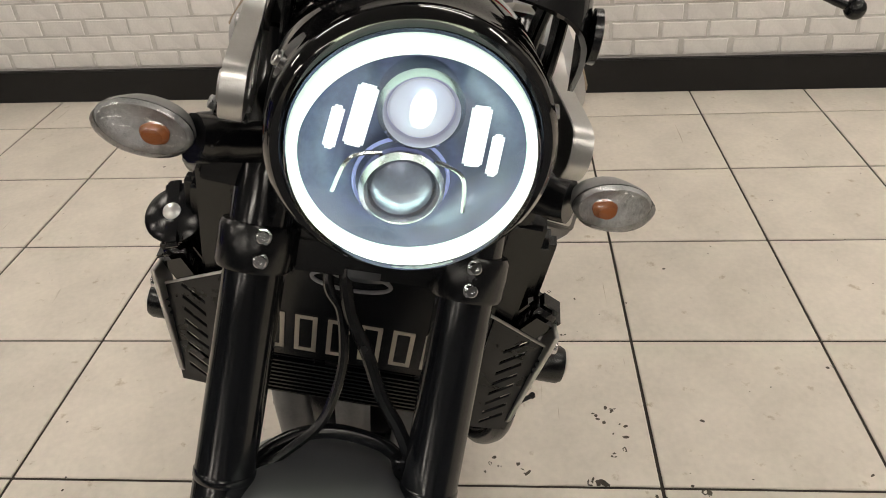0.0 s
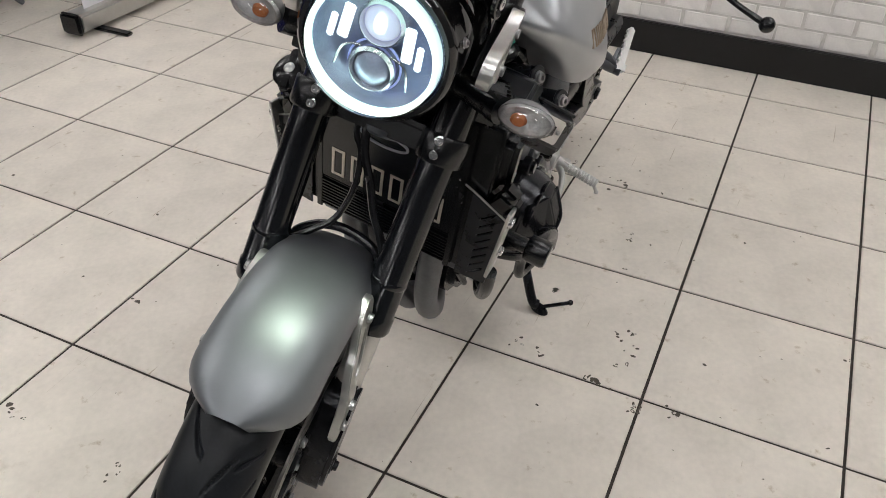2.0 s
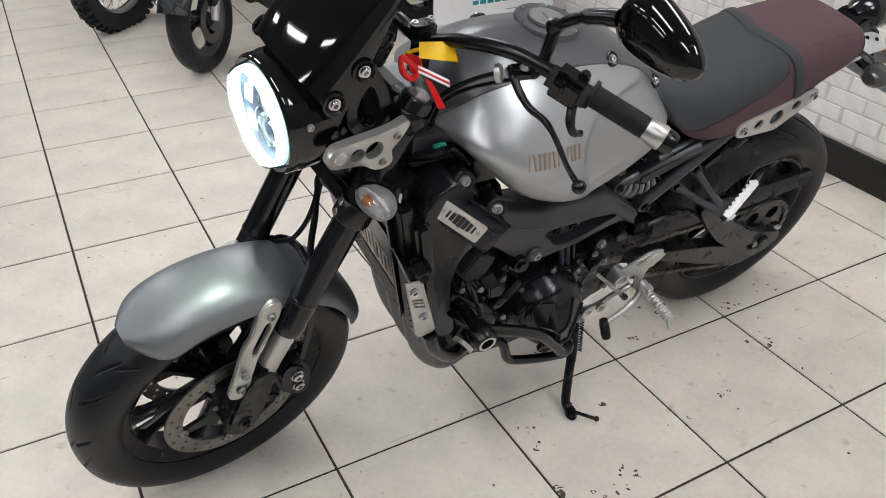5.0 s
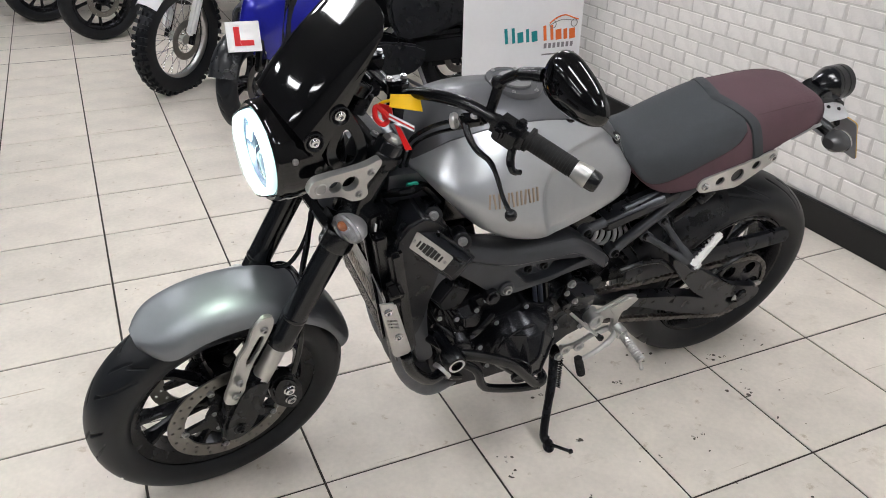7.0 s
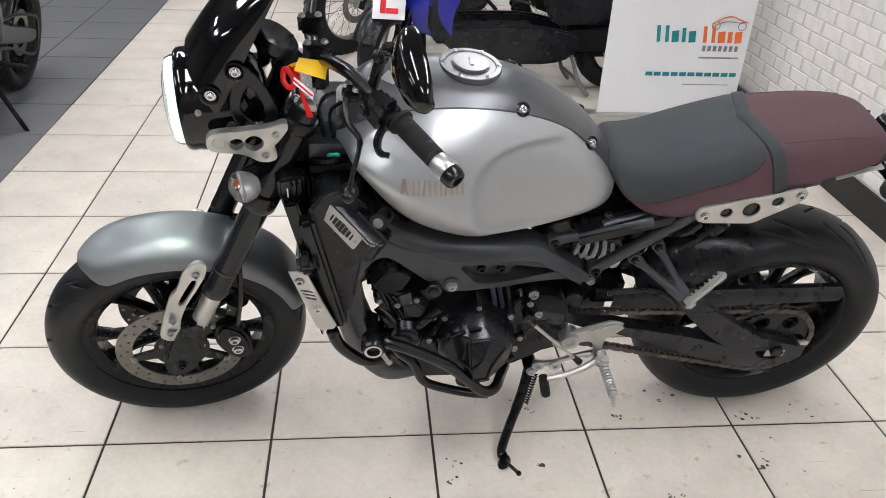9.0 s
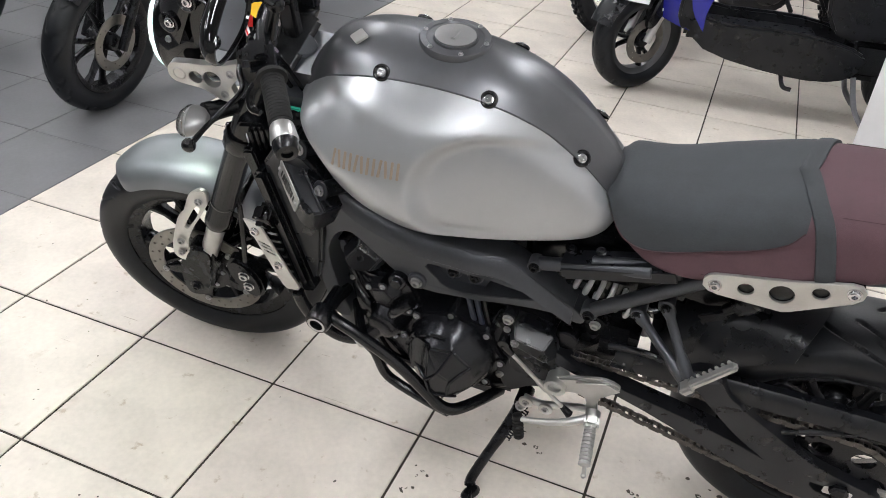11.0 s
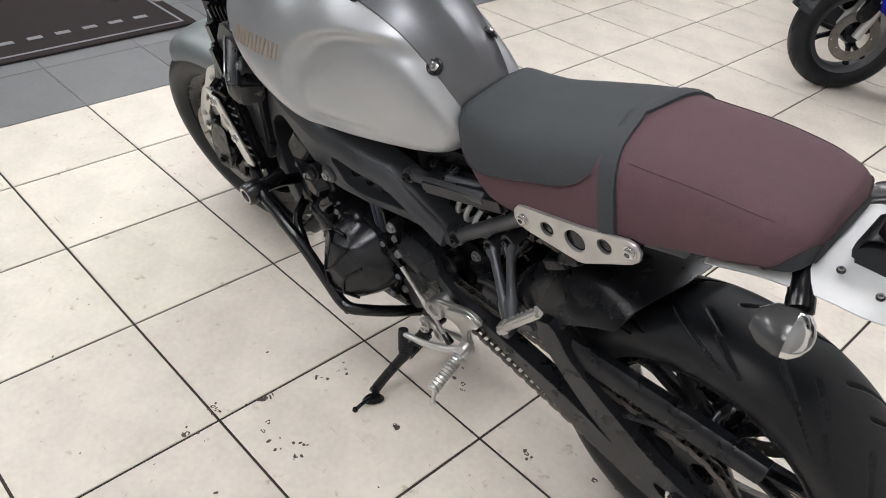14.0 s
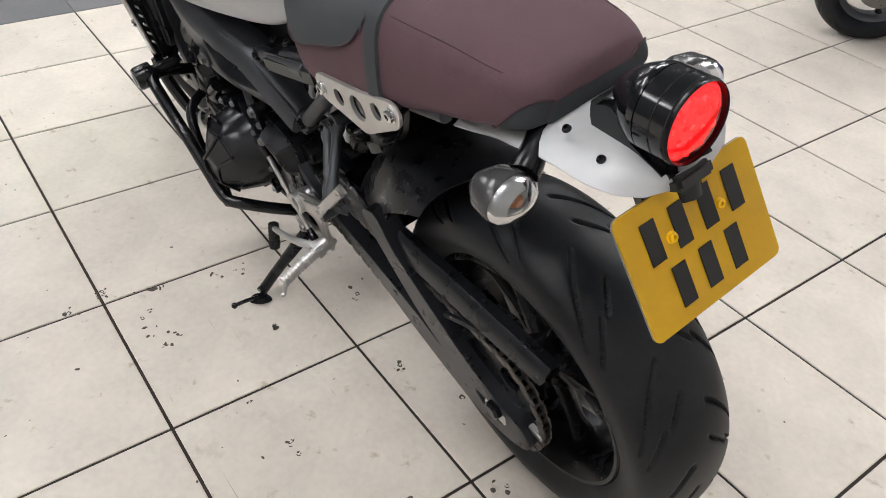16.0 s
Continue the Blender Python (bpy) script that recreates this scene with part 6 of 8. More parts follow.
for k, (x0, z0, x1, z1) in enumerate(((0.80, 0.30, 0.64, 0.26), (0.72, 0.28, 0.60, 0.30), (0.94, 0.33, 0.86, 0.24))):
    part("cable_loom", tube([(x0, 0.118, z0), ((x0 + x1) / 2, 0.128, (z0 + z1) / 2 - 0.012), (x1, 0.115, z1)], 0.007, 8), M_BLACK, bike)
part("wiring", tube([(1.10, 0.09, 0.84), (1.06, 0.12, 0.86), (1.02, 0.10, 0.85), (0.99, 0.12, 0.82)], 0.009, 8), M_BLACK, bike)
part("connector", box((0.024, 0.010, 0.009), (1.050, 0.110, 0.866), 0.002), M_GREEN, bike, "green wire connector")
part("airbox", box((0.26, 0.24, 0.16), (0.88, 0, 0.82), 0.03), M_BLACK, bike)
part("steering_head", join(rod(fork_at(0.50, 0, -0.034), fork_at(0.72, 0, -0.034), 0.034), box((0.16, 0.20, 0.12), Matrix.Translation((1.045, 0, 0.855)), 0.03)), M_FRAME, bike)
part("battery_box", box((0.20, 0.16, 0.13), (0.42, 0, 0.665), 0.02), M_BLACK, bike)

# ---- radiator, exhaust ----
rm = Matrix.Translation((1.098, 0, 0.632)) @ Matrix.Rotation(math.radians(11.5), 4, "Y")
part("radiator_core", box((0.026, 0.33, 0.33), rm, 0.004), M_BLACK, bike, "black radiator core")
guard = part("radiator_guard", join(box((0.003, 0.235, 0.150), rm @ Matrix.Translation((0.0215, 0, -0.006)), 0.001)), M_BLACK, bike, "black radiator guard with pale bars")
for s in (-1, 1):
    part("guard_rail", box((0.004, 0.010, 0.33), rm @ Matrix.Translation((0.021, s * 0.123, 0)), 0.001), M_BLACK, guard)
fin_me = part("fin", box((0.006, 0.26, 0.0022), Matrix(), 0), M_BLACKM, bike).data
slat_me = part("slat", box((0.003, 0.235, 0.003), Matrix(), 0), M_BLACK, guard).data
for ob in (bpy.data.objects["fin"], bpy.data.objects["slat"]):
    bpy.data.objects.remove(ob)
for me, nm, offs, dx in ((fin_me, "fin", [-0.155 + 0.0074 * k for k in range(43)], 0.0165), (slat_me, "slat", [-0.155 + 0.0075 * k for k in range(9)] + [0.095 + 0.0075 * k for k in range(9)], 0.021)):
    for dz in offs:
        ob = new(nm, me)
        ob.parent = guard
        ob.matrix_basis = rm @ Matrix.Translation((dx, 0, dz))
for k in range(6):
    y = -0.088 + 0.0352 * k
    for dy, dz, w, h in ((-0.0095, 0, 0.005, 0.060), (0.0095, 0, 0.005, 0.060), (0, 0.0275, 0.014, 0.005), (0, -0.0275, 0.014, 0.005)):
        part("guard_bar", box((0.0015, w, h), rm @ Matrix.Translation((0.0240, -(y + dy), dz - 0.036)), 0.0004), M_LETTER2, guard)
part("guard_emblem", tube([rm @ Vector((0.0245, 0.040 * math.cos(a) - 0.01, 0.060 + 0.013 * math.sin(a))) for a in [2 * math.pi * k / 20 for k in range(20)]], 0.0022, 6, 2, closed=True), M_GREYP, guard)
for sy in (1, -1):
    gu = rm @ Matrix(((0, -1, 0, 0.018), (sy, 0, 0, 0), (0, 0, 1, 0), (0, 0, 0, 1)))
    slots = [[(0.174 + 0.024 * a, -0.145 + 0.0200 * k + 0.0032 * b + 0.026 * a) for a, b in ((-0.5, -1), (0.5, -1), (0.5, 1), (-0.5, 1))] for k in range(8)]
    sb = plate([[(0.140, -0.172), (0.196, -0.166), (0.206, 0.002), (0.142, 0.036)]] + slots, -0.0015, 0.0015)
    sb.transform(gu)
    bmesh.ops.recalc_face_normals(sb, faces=sb.faces)
    part("side_guard", sb, M_PLASTIC, bike, "slotted black side guard")
    part("guard_edge", tube([rm @ Vector((0.021, sy * 0.090, 0.060)), rm @ Vector((0.021, sy * 0.142, 0.038)), rm @ Vector((0.020, sy * 0.206, 0.003))], 0.0016, 6, smooth=False), M_ALU, bike)
    part("header_box", box((0.040, 0.046, 0.052), rm @ Matrix.Translation((0.000, sy * 0.186, 0.030)) @ Matrix.Rotation(sy * -0.5, 4, "X"), 0.012, 3), M_GLOSS, bike, "gloss black radiator corner")
    lb = plate([loop2([(1.132, 0.655), (1.098, 0.650), (1.044, 0.485), (1.050, 0.474), (1.076, 0.470), (1.085, 0.482)], 1), *[[(cx - 0.012, cz - 0.006), (cx + 0.012, cz + 0.002), (cx + 0.012, cz + 0.0065), (cx - 0.012, cz - 0.0015)] for cx, cz in ((1.0995, 0.596), (1.0960, 0.585), (1.0925, 0.574))]], 0.204, 0.209, 0.001)
    for v in lb.verts:
        v.co.y -= 0.012 * (0.65 - v.co.z) / 0.18
        v.co.x += 0.009
        v.co.z += 0.009
    part("radiator_side_panel", lb if sy > 0 else mirrored(lb), M_ALU, bike, "bright radiator side panel with slots")
    for bx, bz in ((1.121, 0.637), (1.089, 0.551)):
        bolt(bike, (bx, sy * (0.208 - 0.067 * (0.659 - bz)), bz), (0, sy, 0), 0.0085, M_CHROME)
    part("radiator_tank", join(box((0.030, 0.040, 0.30), rm @ Matrix.Translation((-0.020, sy * 0.165, -0.020)), 0.008)), M_BLACK, bike)
    bolt(bike, (1.097, sy * 0.150, 0.705), (0, sy, 0), 0.0095, M_BOLT)
cap_m = frame_to((1.106, -0.196, 0.712), (0.55, -0.20, 0.80))
part("radiator_cap", join(lathe([(0.0, -0.045), (0.021, -0.045), (0.021, -0.012), (0.030, -0.010), (0.031, -0.002), (0.022, 0.004), (0.0, 0.006)], 28, cap_m), box((0.020, 0.074, 0.010), cap_m @ Matrix.Rotation(0.5, 4, "Z"), 0.004), rod((1.090, -0.182, 0.690), (1.094, -0.150, 0.640), 0.014)), M_BLACK, bike, "black winged radiator cap")
part("cap_rivet", lathe([(0.0, 0.0085), (0.006, 0.0085), (0.009, 0.0065), (0.009, 0.004)], 18, cap_m), M_ALU, bike)
for y, yb in ((0.085, 0.088), (0.0, 0.040), (-0.085, -0.018)):
    part("exhaust_header", tube([(0.985, y, 0.555), (1.020, y, 0.520), (1.036, y * 0.9 + yb * 0.1, 0.445), (1.026, y * 0.7 + yb * 0.3, 0.365), (1.004, (y + yb) / 2, 0.292), (0.968, yb, 0.232), (0.915, yb * 0.95, 0.196), (0.790, yb * 0.4, 0.178)], 0.0230, 16), M_EXH, bike, "grey exhaust header pipe")
part("oil_hose", tube([(1.062, 0.195, 0.475), (1.045, 0.195, 0.425), (1.000, 0.185, 0.365), (0.960, 0.170, 0.345), (0.925, 0.155, 0.362)], 0.0135, 14), M_BLACK, bike, "black hose below the radiator")
part("silencer", join(tube([(0.80, -0.06, 0.18), (0.70, -0.10, 0.18), (0.60, -0.13, 0.20), (0.48, -0.16, 0.24)], [0.04, 0.06, 0.065, 0.05], 16)), M_EXH, bike)
# ---- crash bar, stand, pegs ----
bar = [(0.985, 0.130, 0.450), (0.978, 0.200, 0.482), (0.960, 0.238, 0.491), (0.905, 0.246, 0.471), (0.825, 0.248, 0.421), (0.768, 0.247, 0.357), (0.738, 0.246, 0.321), (0.714, 0.241, 0.309), (0.694, 0.218, 0.297), (0.675, 0.170, 0.266), (0.650, 0.110, 0.235)]
part("crash_bar", join(tube(bar, 0.0125, 12), tube([(0.965, 0.130, 0.420), (0.925, 0.195, 0.410), (0.888, 0.215, 0.385), (0.868, 0.220, 0.335), (0.840, 0.222, 0.312), (0.770, 0.230, 0.294), (0.718, 0.244, 0.302)], 0.0105, 12)), M_BLACK, bike, "black tubular engine crash bar")
mbar = join(tube([(x, -y, z) for x, y, z in bar], 0.0125, 12))
part("crash_bar", mbar, M_BLACK, bike, "black tubular engine crash bar")
for sy in (1, -1):
    part("crash_bobbin", lathe([(0, 0), (0.014, 0), (0.014, 0.055), (0.024, 0.058), (0.025, 0.062), (0.025, 0.090), (0.022, 0.096), (0.014, 0.097), (0.012, 0.090), (0, 0.090)], 26, frame_to((0.978, sy * 0.173, 0.492), (0, sy, 0))), M_BLACK, bike, "black crash bobbin")
    part("bobbin_ring", lathe([(0.0135, 0.0975), (0.016, 0.0985), (0.0185, 0.0975)], 24, frame_to((0.978, sy * 0.173, 0.492), (0, sy, 0))), M_ALU, bike)
stand_top, stand_foot = Vector((0.593, 0.127, 0.251)), Vector((0.660, 0.268, 0.084))
leg = [stand_top, stand_top.lerp(stand_foot, 0.35), stand_top.lerp(stand_foot, 0.72) + Vector((0.004, -0.006, 0)), stand_foot + Vector((0.002, -0.014, 0.006)), stand_foot]
stand = part("side_stand", join(tube(leg, [0.0135, 0.0125, 0.0115, 0.0115, 0.0125], 12), rod(stand_top + Vector((0, -0.03, 0)), stand_top + Vector((0, 0.018, 0.004)), 0.017),
                                lathe([(0, -0.006), (0.013, -0.006), (0.016, -0.003), (0.015, 0.001), (0.011, 0.008), (0, 0.010)], 20, Matrix.Translation((0.656, 0.276, 0.0710)) @ Matrix.Rotation(LEAN, 4, "X") @ Matrix.Rotation(-0.5, 4, "Z") @ Matrix.Diagonal((0.95, 1.6, 1, 1))),
                                tube([(0.655, 0.280, 0.080), (0.648, 0.305, 0.096), (0.637, 0.334, 0.113)], 0.0045, 8),
                                lathe([(0, -0.007), (0.005, -0.005), (0.007, 0), (0.005, 0.005), (0, 0.007)], 10, Matrix.Translation((0.636, 0.336, 0.114)))), M_BLACKM, bike, "black side stand, lowered")
ss0, ss1 = stand_top + Vector((-0.016, 0.012, -0.004)), stand_top.lerp(stand_foot, 0.42) + Vector((-0.013, 0.010, 0.0))
sm = frame_to(ss0, ss1 - ss0)
part("stand_spring", tube([sm @ Vector((0.0055 * math.cos(a), 0.0055 * math.sin(a), 0.008 + ((ss1 - ss0).length - 0.016) * a / 75.4)) for a in [75.4 * k / 144 for k in range(145)]], 0.0016, 6, 1), M_BLACKM, stand, "dark return spring")
bolt(bike, stand_top + Vector((0, 0.018, 0.004)), (0, 1, 0.2), 0.010, M_BOLT)
rs = plate([loop2([(0.546, 0.385), (0.530, 0.402), (0.464, 0.430), (0.430, 0.438), (0.402, 0.424), (0.428, 0.398), (0.440, 0.360), (0.434, 0.318), (0.446, 0.306), (0.458, 0.318), (0.464, 0.360), (0.485, 0.372), (0.525, 0.360)], 3)], 0.148, 0.160, 0.004, 2)
part("footrest_hanger", join(rs, lathe([(0.013, -0.02), (0.022, -0.02), (0.022, 0.018), (0.020, 0.020), (0.013, 0.018)], 24, frame_to((0.525, 0.150, 0.381), (0, 1, 0)), closed=True)), M_ALU, bike, "bare aluminium footrest hanger")
part("heel_plate", plate([[(0.488, 0.412), (0.430, 0.4365), (0.403, 0.4235), (0.432, 0.392), (0.470, 0.385)]], 0.1605, 0.1645, 0.0015), M_ALU, bike)
rs2 = tube([(0.590, 0.142, 0.282), (0.545, 0.142, 0.279), (0.500, 0.142, 0.300), (0.452, 0.145, 0.316)], [0.009, 0.008, 0.007, 0.008], 10)
part("hanger_foot", rs2, M_ALU, bike)
for bx, bz in ((0.582, 0.283), (0.540, 0.280)):
    part("foot_ring", lathe([(0.008, 0), (0.015, 0), (0.015, 0.006), (0.008, 0.006)], 18, frame_to((bx, 0.149, bz), (0, 1, 0)), closed=True), M_ALU, bike)
    bolt(bike, (bx, 0.150, bz), (0, 1, 0), 0.008, M_BOLT)
pg0, pg1 = Vector((0.444, 0.160, 0.334)), Vector((0.433, 0.262, 0.313))
pgd = (pg1 - pg0).normalized()
prof = [(0, 0), (0.015, 0), (0.015, 0.022), (0.0105, 0.026)]
for k in range(10):
    prof += [(0.0120, 0.030 + 0.0075 * k), (0.0120, 0.034 + 0.0075 * k), (0.0098, 0.035 + 0.0075 * k), (0.0098, 0.0365 + 0.0075 * k)]
prof += [(0.0120, 0.106), (0.0120, 0.110), (0, 0.110)]
part("footpeg", join(lathe(prof, 16, frame_to(pg0, pgd)), rod(pg1 + Vector((0, -0.002, -0.002)), pg1 + Vector((-0.004, 0.012, -0.024)), 0.0042), lathe([(0, -0.006), (0.005, -0.003), (0.006, 0), (0.005, 0.003), (0, 0.006)], 10, Matrix.Translation(pg1 + Vector((-0.004, 0.013, -0.025)))), box((0.030, 0.030, 0.026), frame_to(pg0 + pgd * 0.022, pgd), 0.006)), M_ALU, bike, "ridged metal footpeg with a feeler")
part("gear_lever", tube([(0.445, 0.168, 0.326), (0.480, 0.190, 0.322), (0.525, 0.202, 0.312), (0.560, 0.208, 0.308), (0.582, 0.210, 0.306)], [0.010, 0.008, 0.0068, 0.0062, 0.006], 10), M_ALU, bike, "bare metal gear lever")
part("lever_rubber", join(rod((0.585, 0.206, 0.312), (0.573, 0.224, 0.262), 0.0105), *[lathe([(0.0105, -0.0015), (0.0118, 0), (0.0105, 0.0015)], 14, frame_to(Vector((0.585, 0.206, 0.312)).lerp(Vector((0.573, 0.224, 0.262)), 0.2 + 0.13 * k), (-0.012, 0.018, -0.05))) for k in range(6)]), M_GRIP, bike)
part("gear_linkage", join(rod((0.630, 0.160, 0.452), (0.492, 0.166, 0.312), 0.0042), rod((0.560, 0.163, 0.381), (0.540, 0.164, 0.361), 0.006)), M_ALU, bike, "gear linkage rod")
part("linkage_boot", join(rod((0.636, 0.160, 0.462), (0.616, 0.161, 0.438), 0.010, 0.006), rod((0.634, 0.140, 0.466), (0.634, 0.168, 0.466), 0.012)), M_BLACK, bike)
part("linkage_boot", rod((0.488, 0.166, 0.308), (0.506, 0.165, 0.326), 0.009, 0.006), M_BLACK, bike)
part("shift_arm", join(box((0.018, 0.010, 0.075), Matrix.Translation((0.632, 0.146, 0.498)) @ Matrix.Rotation(-0.08, 4, "Y"), 0.004), rod((0.630, 0.130, 0.532), (0.630, 0.156, 0.532), 0.014)), M_BLACKM, bike, "shift arm")
bolt(bike, (0.630, 0.156, 0.532), (0, 1, 0), 0.009, M_BOLT)
bolt(bike, (0.632, 0.152, 0.498), (0, 1, 0), 0.006, M_BOLT)
# headlamp beam
sp = bpy.data.lights.new("headlamp_beam", "SPOT")
sp.energy, sp.spot_size, sp.spot_blend, sp.shadow_soft_size, sp.color = HEAD_POWER, radians(177), 0.10, 0.06, (0.86, 1.0, 0.78)
so = new("headlamp_beam", sp)
so.matrix_basis = BIKE @ STEER @ look(HL + Vector((0.045, 0, 0)), HL + Vector((1.0, 0, -0.20)))


# ---- the showroom ----
WALL_X, WALL_TURN = -1.826, math.radians(-1.0)
WM = Matrix.Translation((WALL_X, 0, 0)) @ Matrix.Rotation(WALL_TURN, 4, "Z")
X1, Y0, Y1, H = 8.0, -9.0, 3.6, 2.9
wall_1 = tagged(finish("wall_1", box((0.2, 15.0, H), WM @ Matrix.Translation((-0.114, -2.5, H / 2)), 0), M_MORTAR), "white painted brick wall with a black plinth", "wall", kind="structure")
tagged(finish("baseboard", box((0.022, 15.0, 0.125), WM @ Matrix.Translation((-0.0, -2.5, 0.0625)), 0.003), M_PLINTH), "glossy black plinth board along the wall", "baseboard", kind="structure")
# unseen walls and ceiling, added to close the room and shape its bounce light
for i, (c, s) in enumerate((((X1 + 0.1, -2.7, H / 2), (0.2, 13.0, H)), ((3.0, Y0 - 0.1, H / 2), (10.5, 0.2, H)), ((3.0, Y1 + 0.1, H / 2), (10.5, 0.2, H)))):
    tagged(finish("wall_%d" % (i + 2), box(s, c, 0), M_UNSEEN_WALL), "unseen plain wall added to close the room, grey to deepen blacks", "wall", kind="structure")
tagged(finish("ceiling", box((10.6, 13.2, 0.1), (3.1, -2.7, H + 0.05), 0), M_CEIL), "unseen plain ceiling, grey to deepen blacks", "ceiling", kind="structure")


def ceiling_light(x, y):
    t = thing("ceiling_light", Matrix.Translation((x, y, H)), "slim white ceiling lamp with a bright diffuser", "ceiling lamp", "ceiling lamps")
    part("housing", box((0.32, 1.24, 0.05), (0, 0, -0.025), 0.008), M_WHITE, t)
    part("diffuser", box((0.28, 1.20, 0.012), (0, 0, -0.056), 0.004), M_PANEL, t, "glowing diffuser")
    return t


first = ceiling_light(-0.7, 0.9)
for x in (-0.7, 1.5, 3.7, 5.9):
    for y in (0.9, -1.75, -4.2):
        if (x, y) != (-0.7, 0.9):
            copy_thing(first, Matrix.Translation((x, y, H)))
copy_thing(first, Matrix.Translation((-0.7, 2.8, H)))
copy_thing(first, Matrix.Translation((1.5, 2.8, H)))


# banner stand
ban = thing("banner_stand", Matrix.Translation((-1.32, -2.135, 0)), "white roll-up banner with teal and orange marks on a grey foot", "banner")
part("base", box((0.80, 0.09, 0.075), (0, 0, 0.055), 0.012), M_ALU, ban, "grey metal roll-up base")
for sx in (-0.25, 0.30):
    part("foot", box((0.035, 0.34, 0.014), (sx, 0.02, 0.009), 0.004), M_BLACK, ban)
part("end_cap", box((0.03, 0.10, 0.085), (0.405, 0, 0.055), 0.01), M_BLACK, ban)
sheet = part("sheet", box((0.70, 0.003, 1.95), (-0.02, 0.0, 1.06), 0), M_BANNER, ban, "white printed sheet")
part("top_rail", box((0.76, 0.025, 0.03), (0, 0, 2.045), 0.006), M_ALU, ban)
part("pole", rod((0, -0.03, 0.08), (0, -0.03, 2.04), 0.009), M_ALU, ban)
def mark(x, z, w, h, m, turn=0.0):
    part("mark", box((w, 0.0015, h), Matrix.Translation((x, 0.0035, z)) @ Matrix.Rotation(turn, 4, "Y"), 0), m, sheet)
# the maker's mark, drawn as plain strokes in its colours
for k, (w, h) in enumerate(((0.017, 0.078), (0.017, 0.078), (0.034, 0.054), (0.018, 0.068), (0.034, 0.054))):
    mark(0.085 - 0.042 * k, 0.447 + h / 2, w, h, M_TEAL, 0.12)
for k, (w, h) in enumerate(((0.017, 0.078), (0.017, 0.078), (0.035, 0.054), (0.022, 0.054), (0.035, 0.054))):
    mark(-0.145 - 0.042 * k, 0.447 + h / 2, w, h, M_ORANGE, 0.12)
for k in range(7):
    mark(-0.152 - 0.027 * k, 0.419, 0.016, 0.026, M_GREYP)
mark(-0.235, 0.374, 0.20, 0.007, M_GREYP)
for k in range(11):
    mark(0.098 - 0.0425 * k, 0.291, 0.034, 0.019, M_TEAL)
mark(-0.20, 0.240, 0.24, 0.003, M_GREYP)
part("mark", tube([(-0.17, 0.004, 0.535), (-0.21, 0.004, 0.560), (-0.26, 0.004, 0.572), (-0.31, 0.004, 0.556), (-0.345, 0.004, 0.545)], 0.0035, 6), M_ORANGE, sheet)
part("mark", tube([(-0.18, 0.004, 0.528), (-0.24, 0.004, 0.548), (-0.33, 0.004, 0.540)], 0.002, 6), M_GREYP, sheet)
for cx in (-0.19, -0.32):
    part("mark", tube([(cx + 0.019 * math.cos(a), 0.004, 0.528 + 0.019 * math.sin(a)) for a in [2 * math.pi * k / 12 for k in range(12)]], 0.002, 6, 2, closed=True), M_GREYP, sheet)


# ---- the other machines ----
def spoke_rim(R, w):
    return lathe([(R, -w), (R + 0.004, -w), (R - 0.010, -w * 0.5), (R - 0.010, w * 0.5), (R + 0.004, w), (R, w), (R - 0.016, w * 0.5), (R - 0.016, -w * 0.5)], 48, YAXIS, closed=True)


def wire_spokes(wheel, R):
    part("hub", lathe([(0, -0.05), (0.03, -0.05), (0.018, -0.03), (0.018, 0.03), (0.03, 0.05), (0, 0.05)], 16, YAXIS), M_ALU, wheel)
    for k in range(32):
        a, s = 2 * math.pi * k / 32, 1 if k % 2 else -1
        b = a + (0.35 if k % 4 < 2 else -0.35)
        part("spoke", rod((0.028 * math.cos(b), s * 0.042, 0.028 * math.sin(b)), ((R - 0.012) * math.cos(a), 0, (R - 0.012) * math.sin(a)), 0.0018, seg=5), M_SPOKE, wheel)


def knob_tyre(R, rb, w):
    bms = [lathe([(rb, -w * 0.7), (rb + 0.02, -w), (R - 0.03, -w * 0.95), (R - 0.012, -w * 0.6), (R - 0.008, 0), (R - 0.012, w * 0.6), (R - 0.03, w * 0.95), (rb + 0.02, w), (rb, w * 0.7)], 60, YAXIS)]
    for k in range(46):
        a = 2 * math.pi * k / 46
        for y, r in ((-0.85, R - 0.017), (-0.32 if k % 2 else -0.5, R - 0.004), (0.32 if k % 2 else 0.5, R - 0.004), (0.85, R - 0.017)):
            m = Matrix.Rotation(-a, 4, "Y") @ Matrix.Translation((r, y * w, 0))
            bms.append(box((0.020, 0.020, 0.022), m, 0))
    return join(*bms)


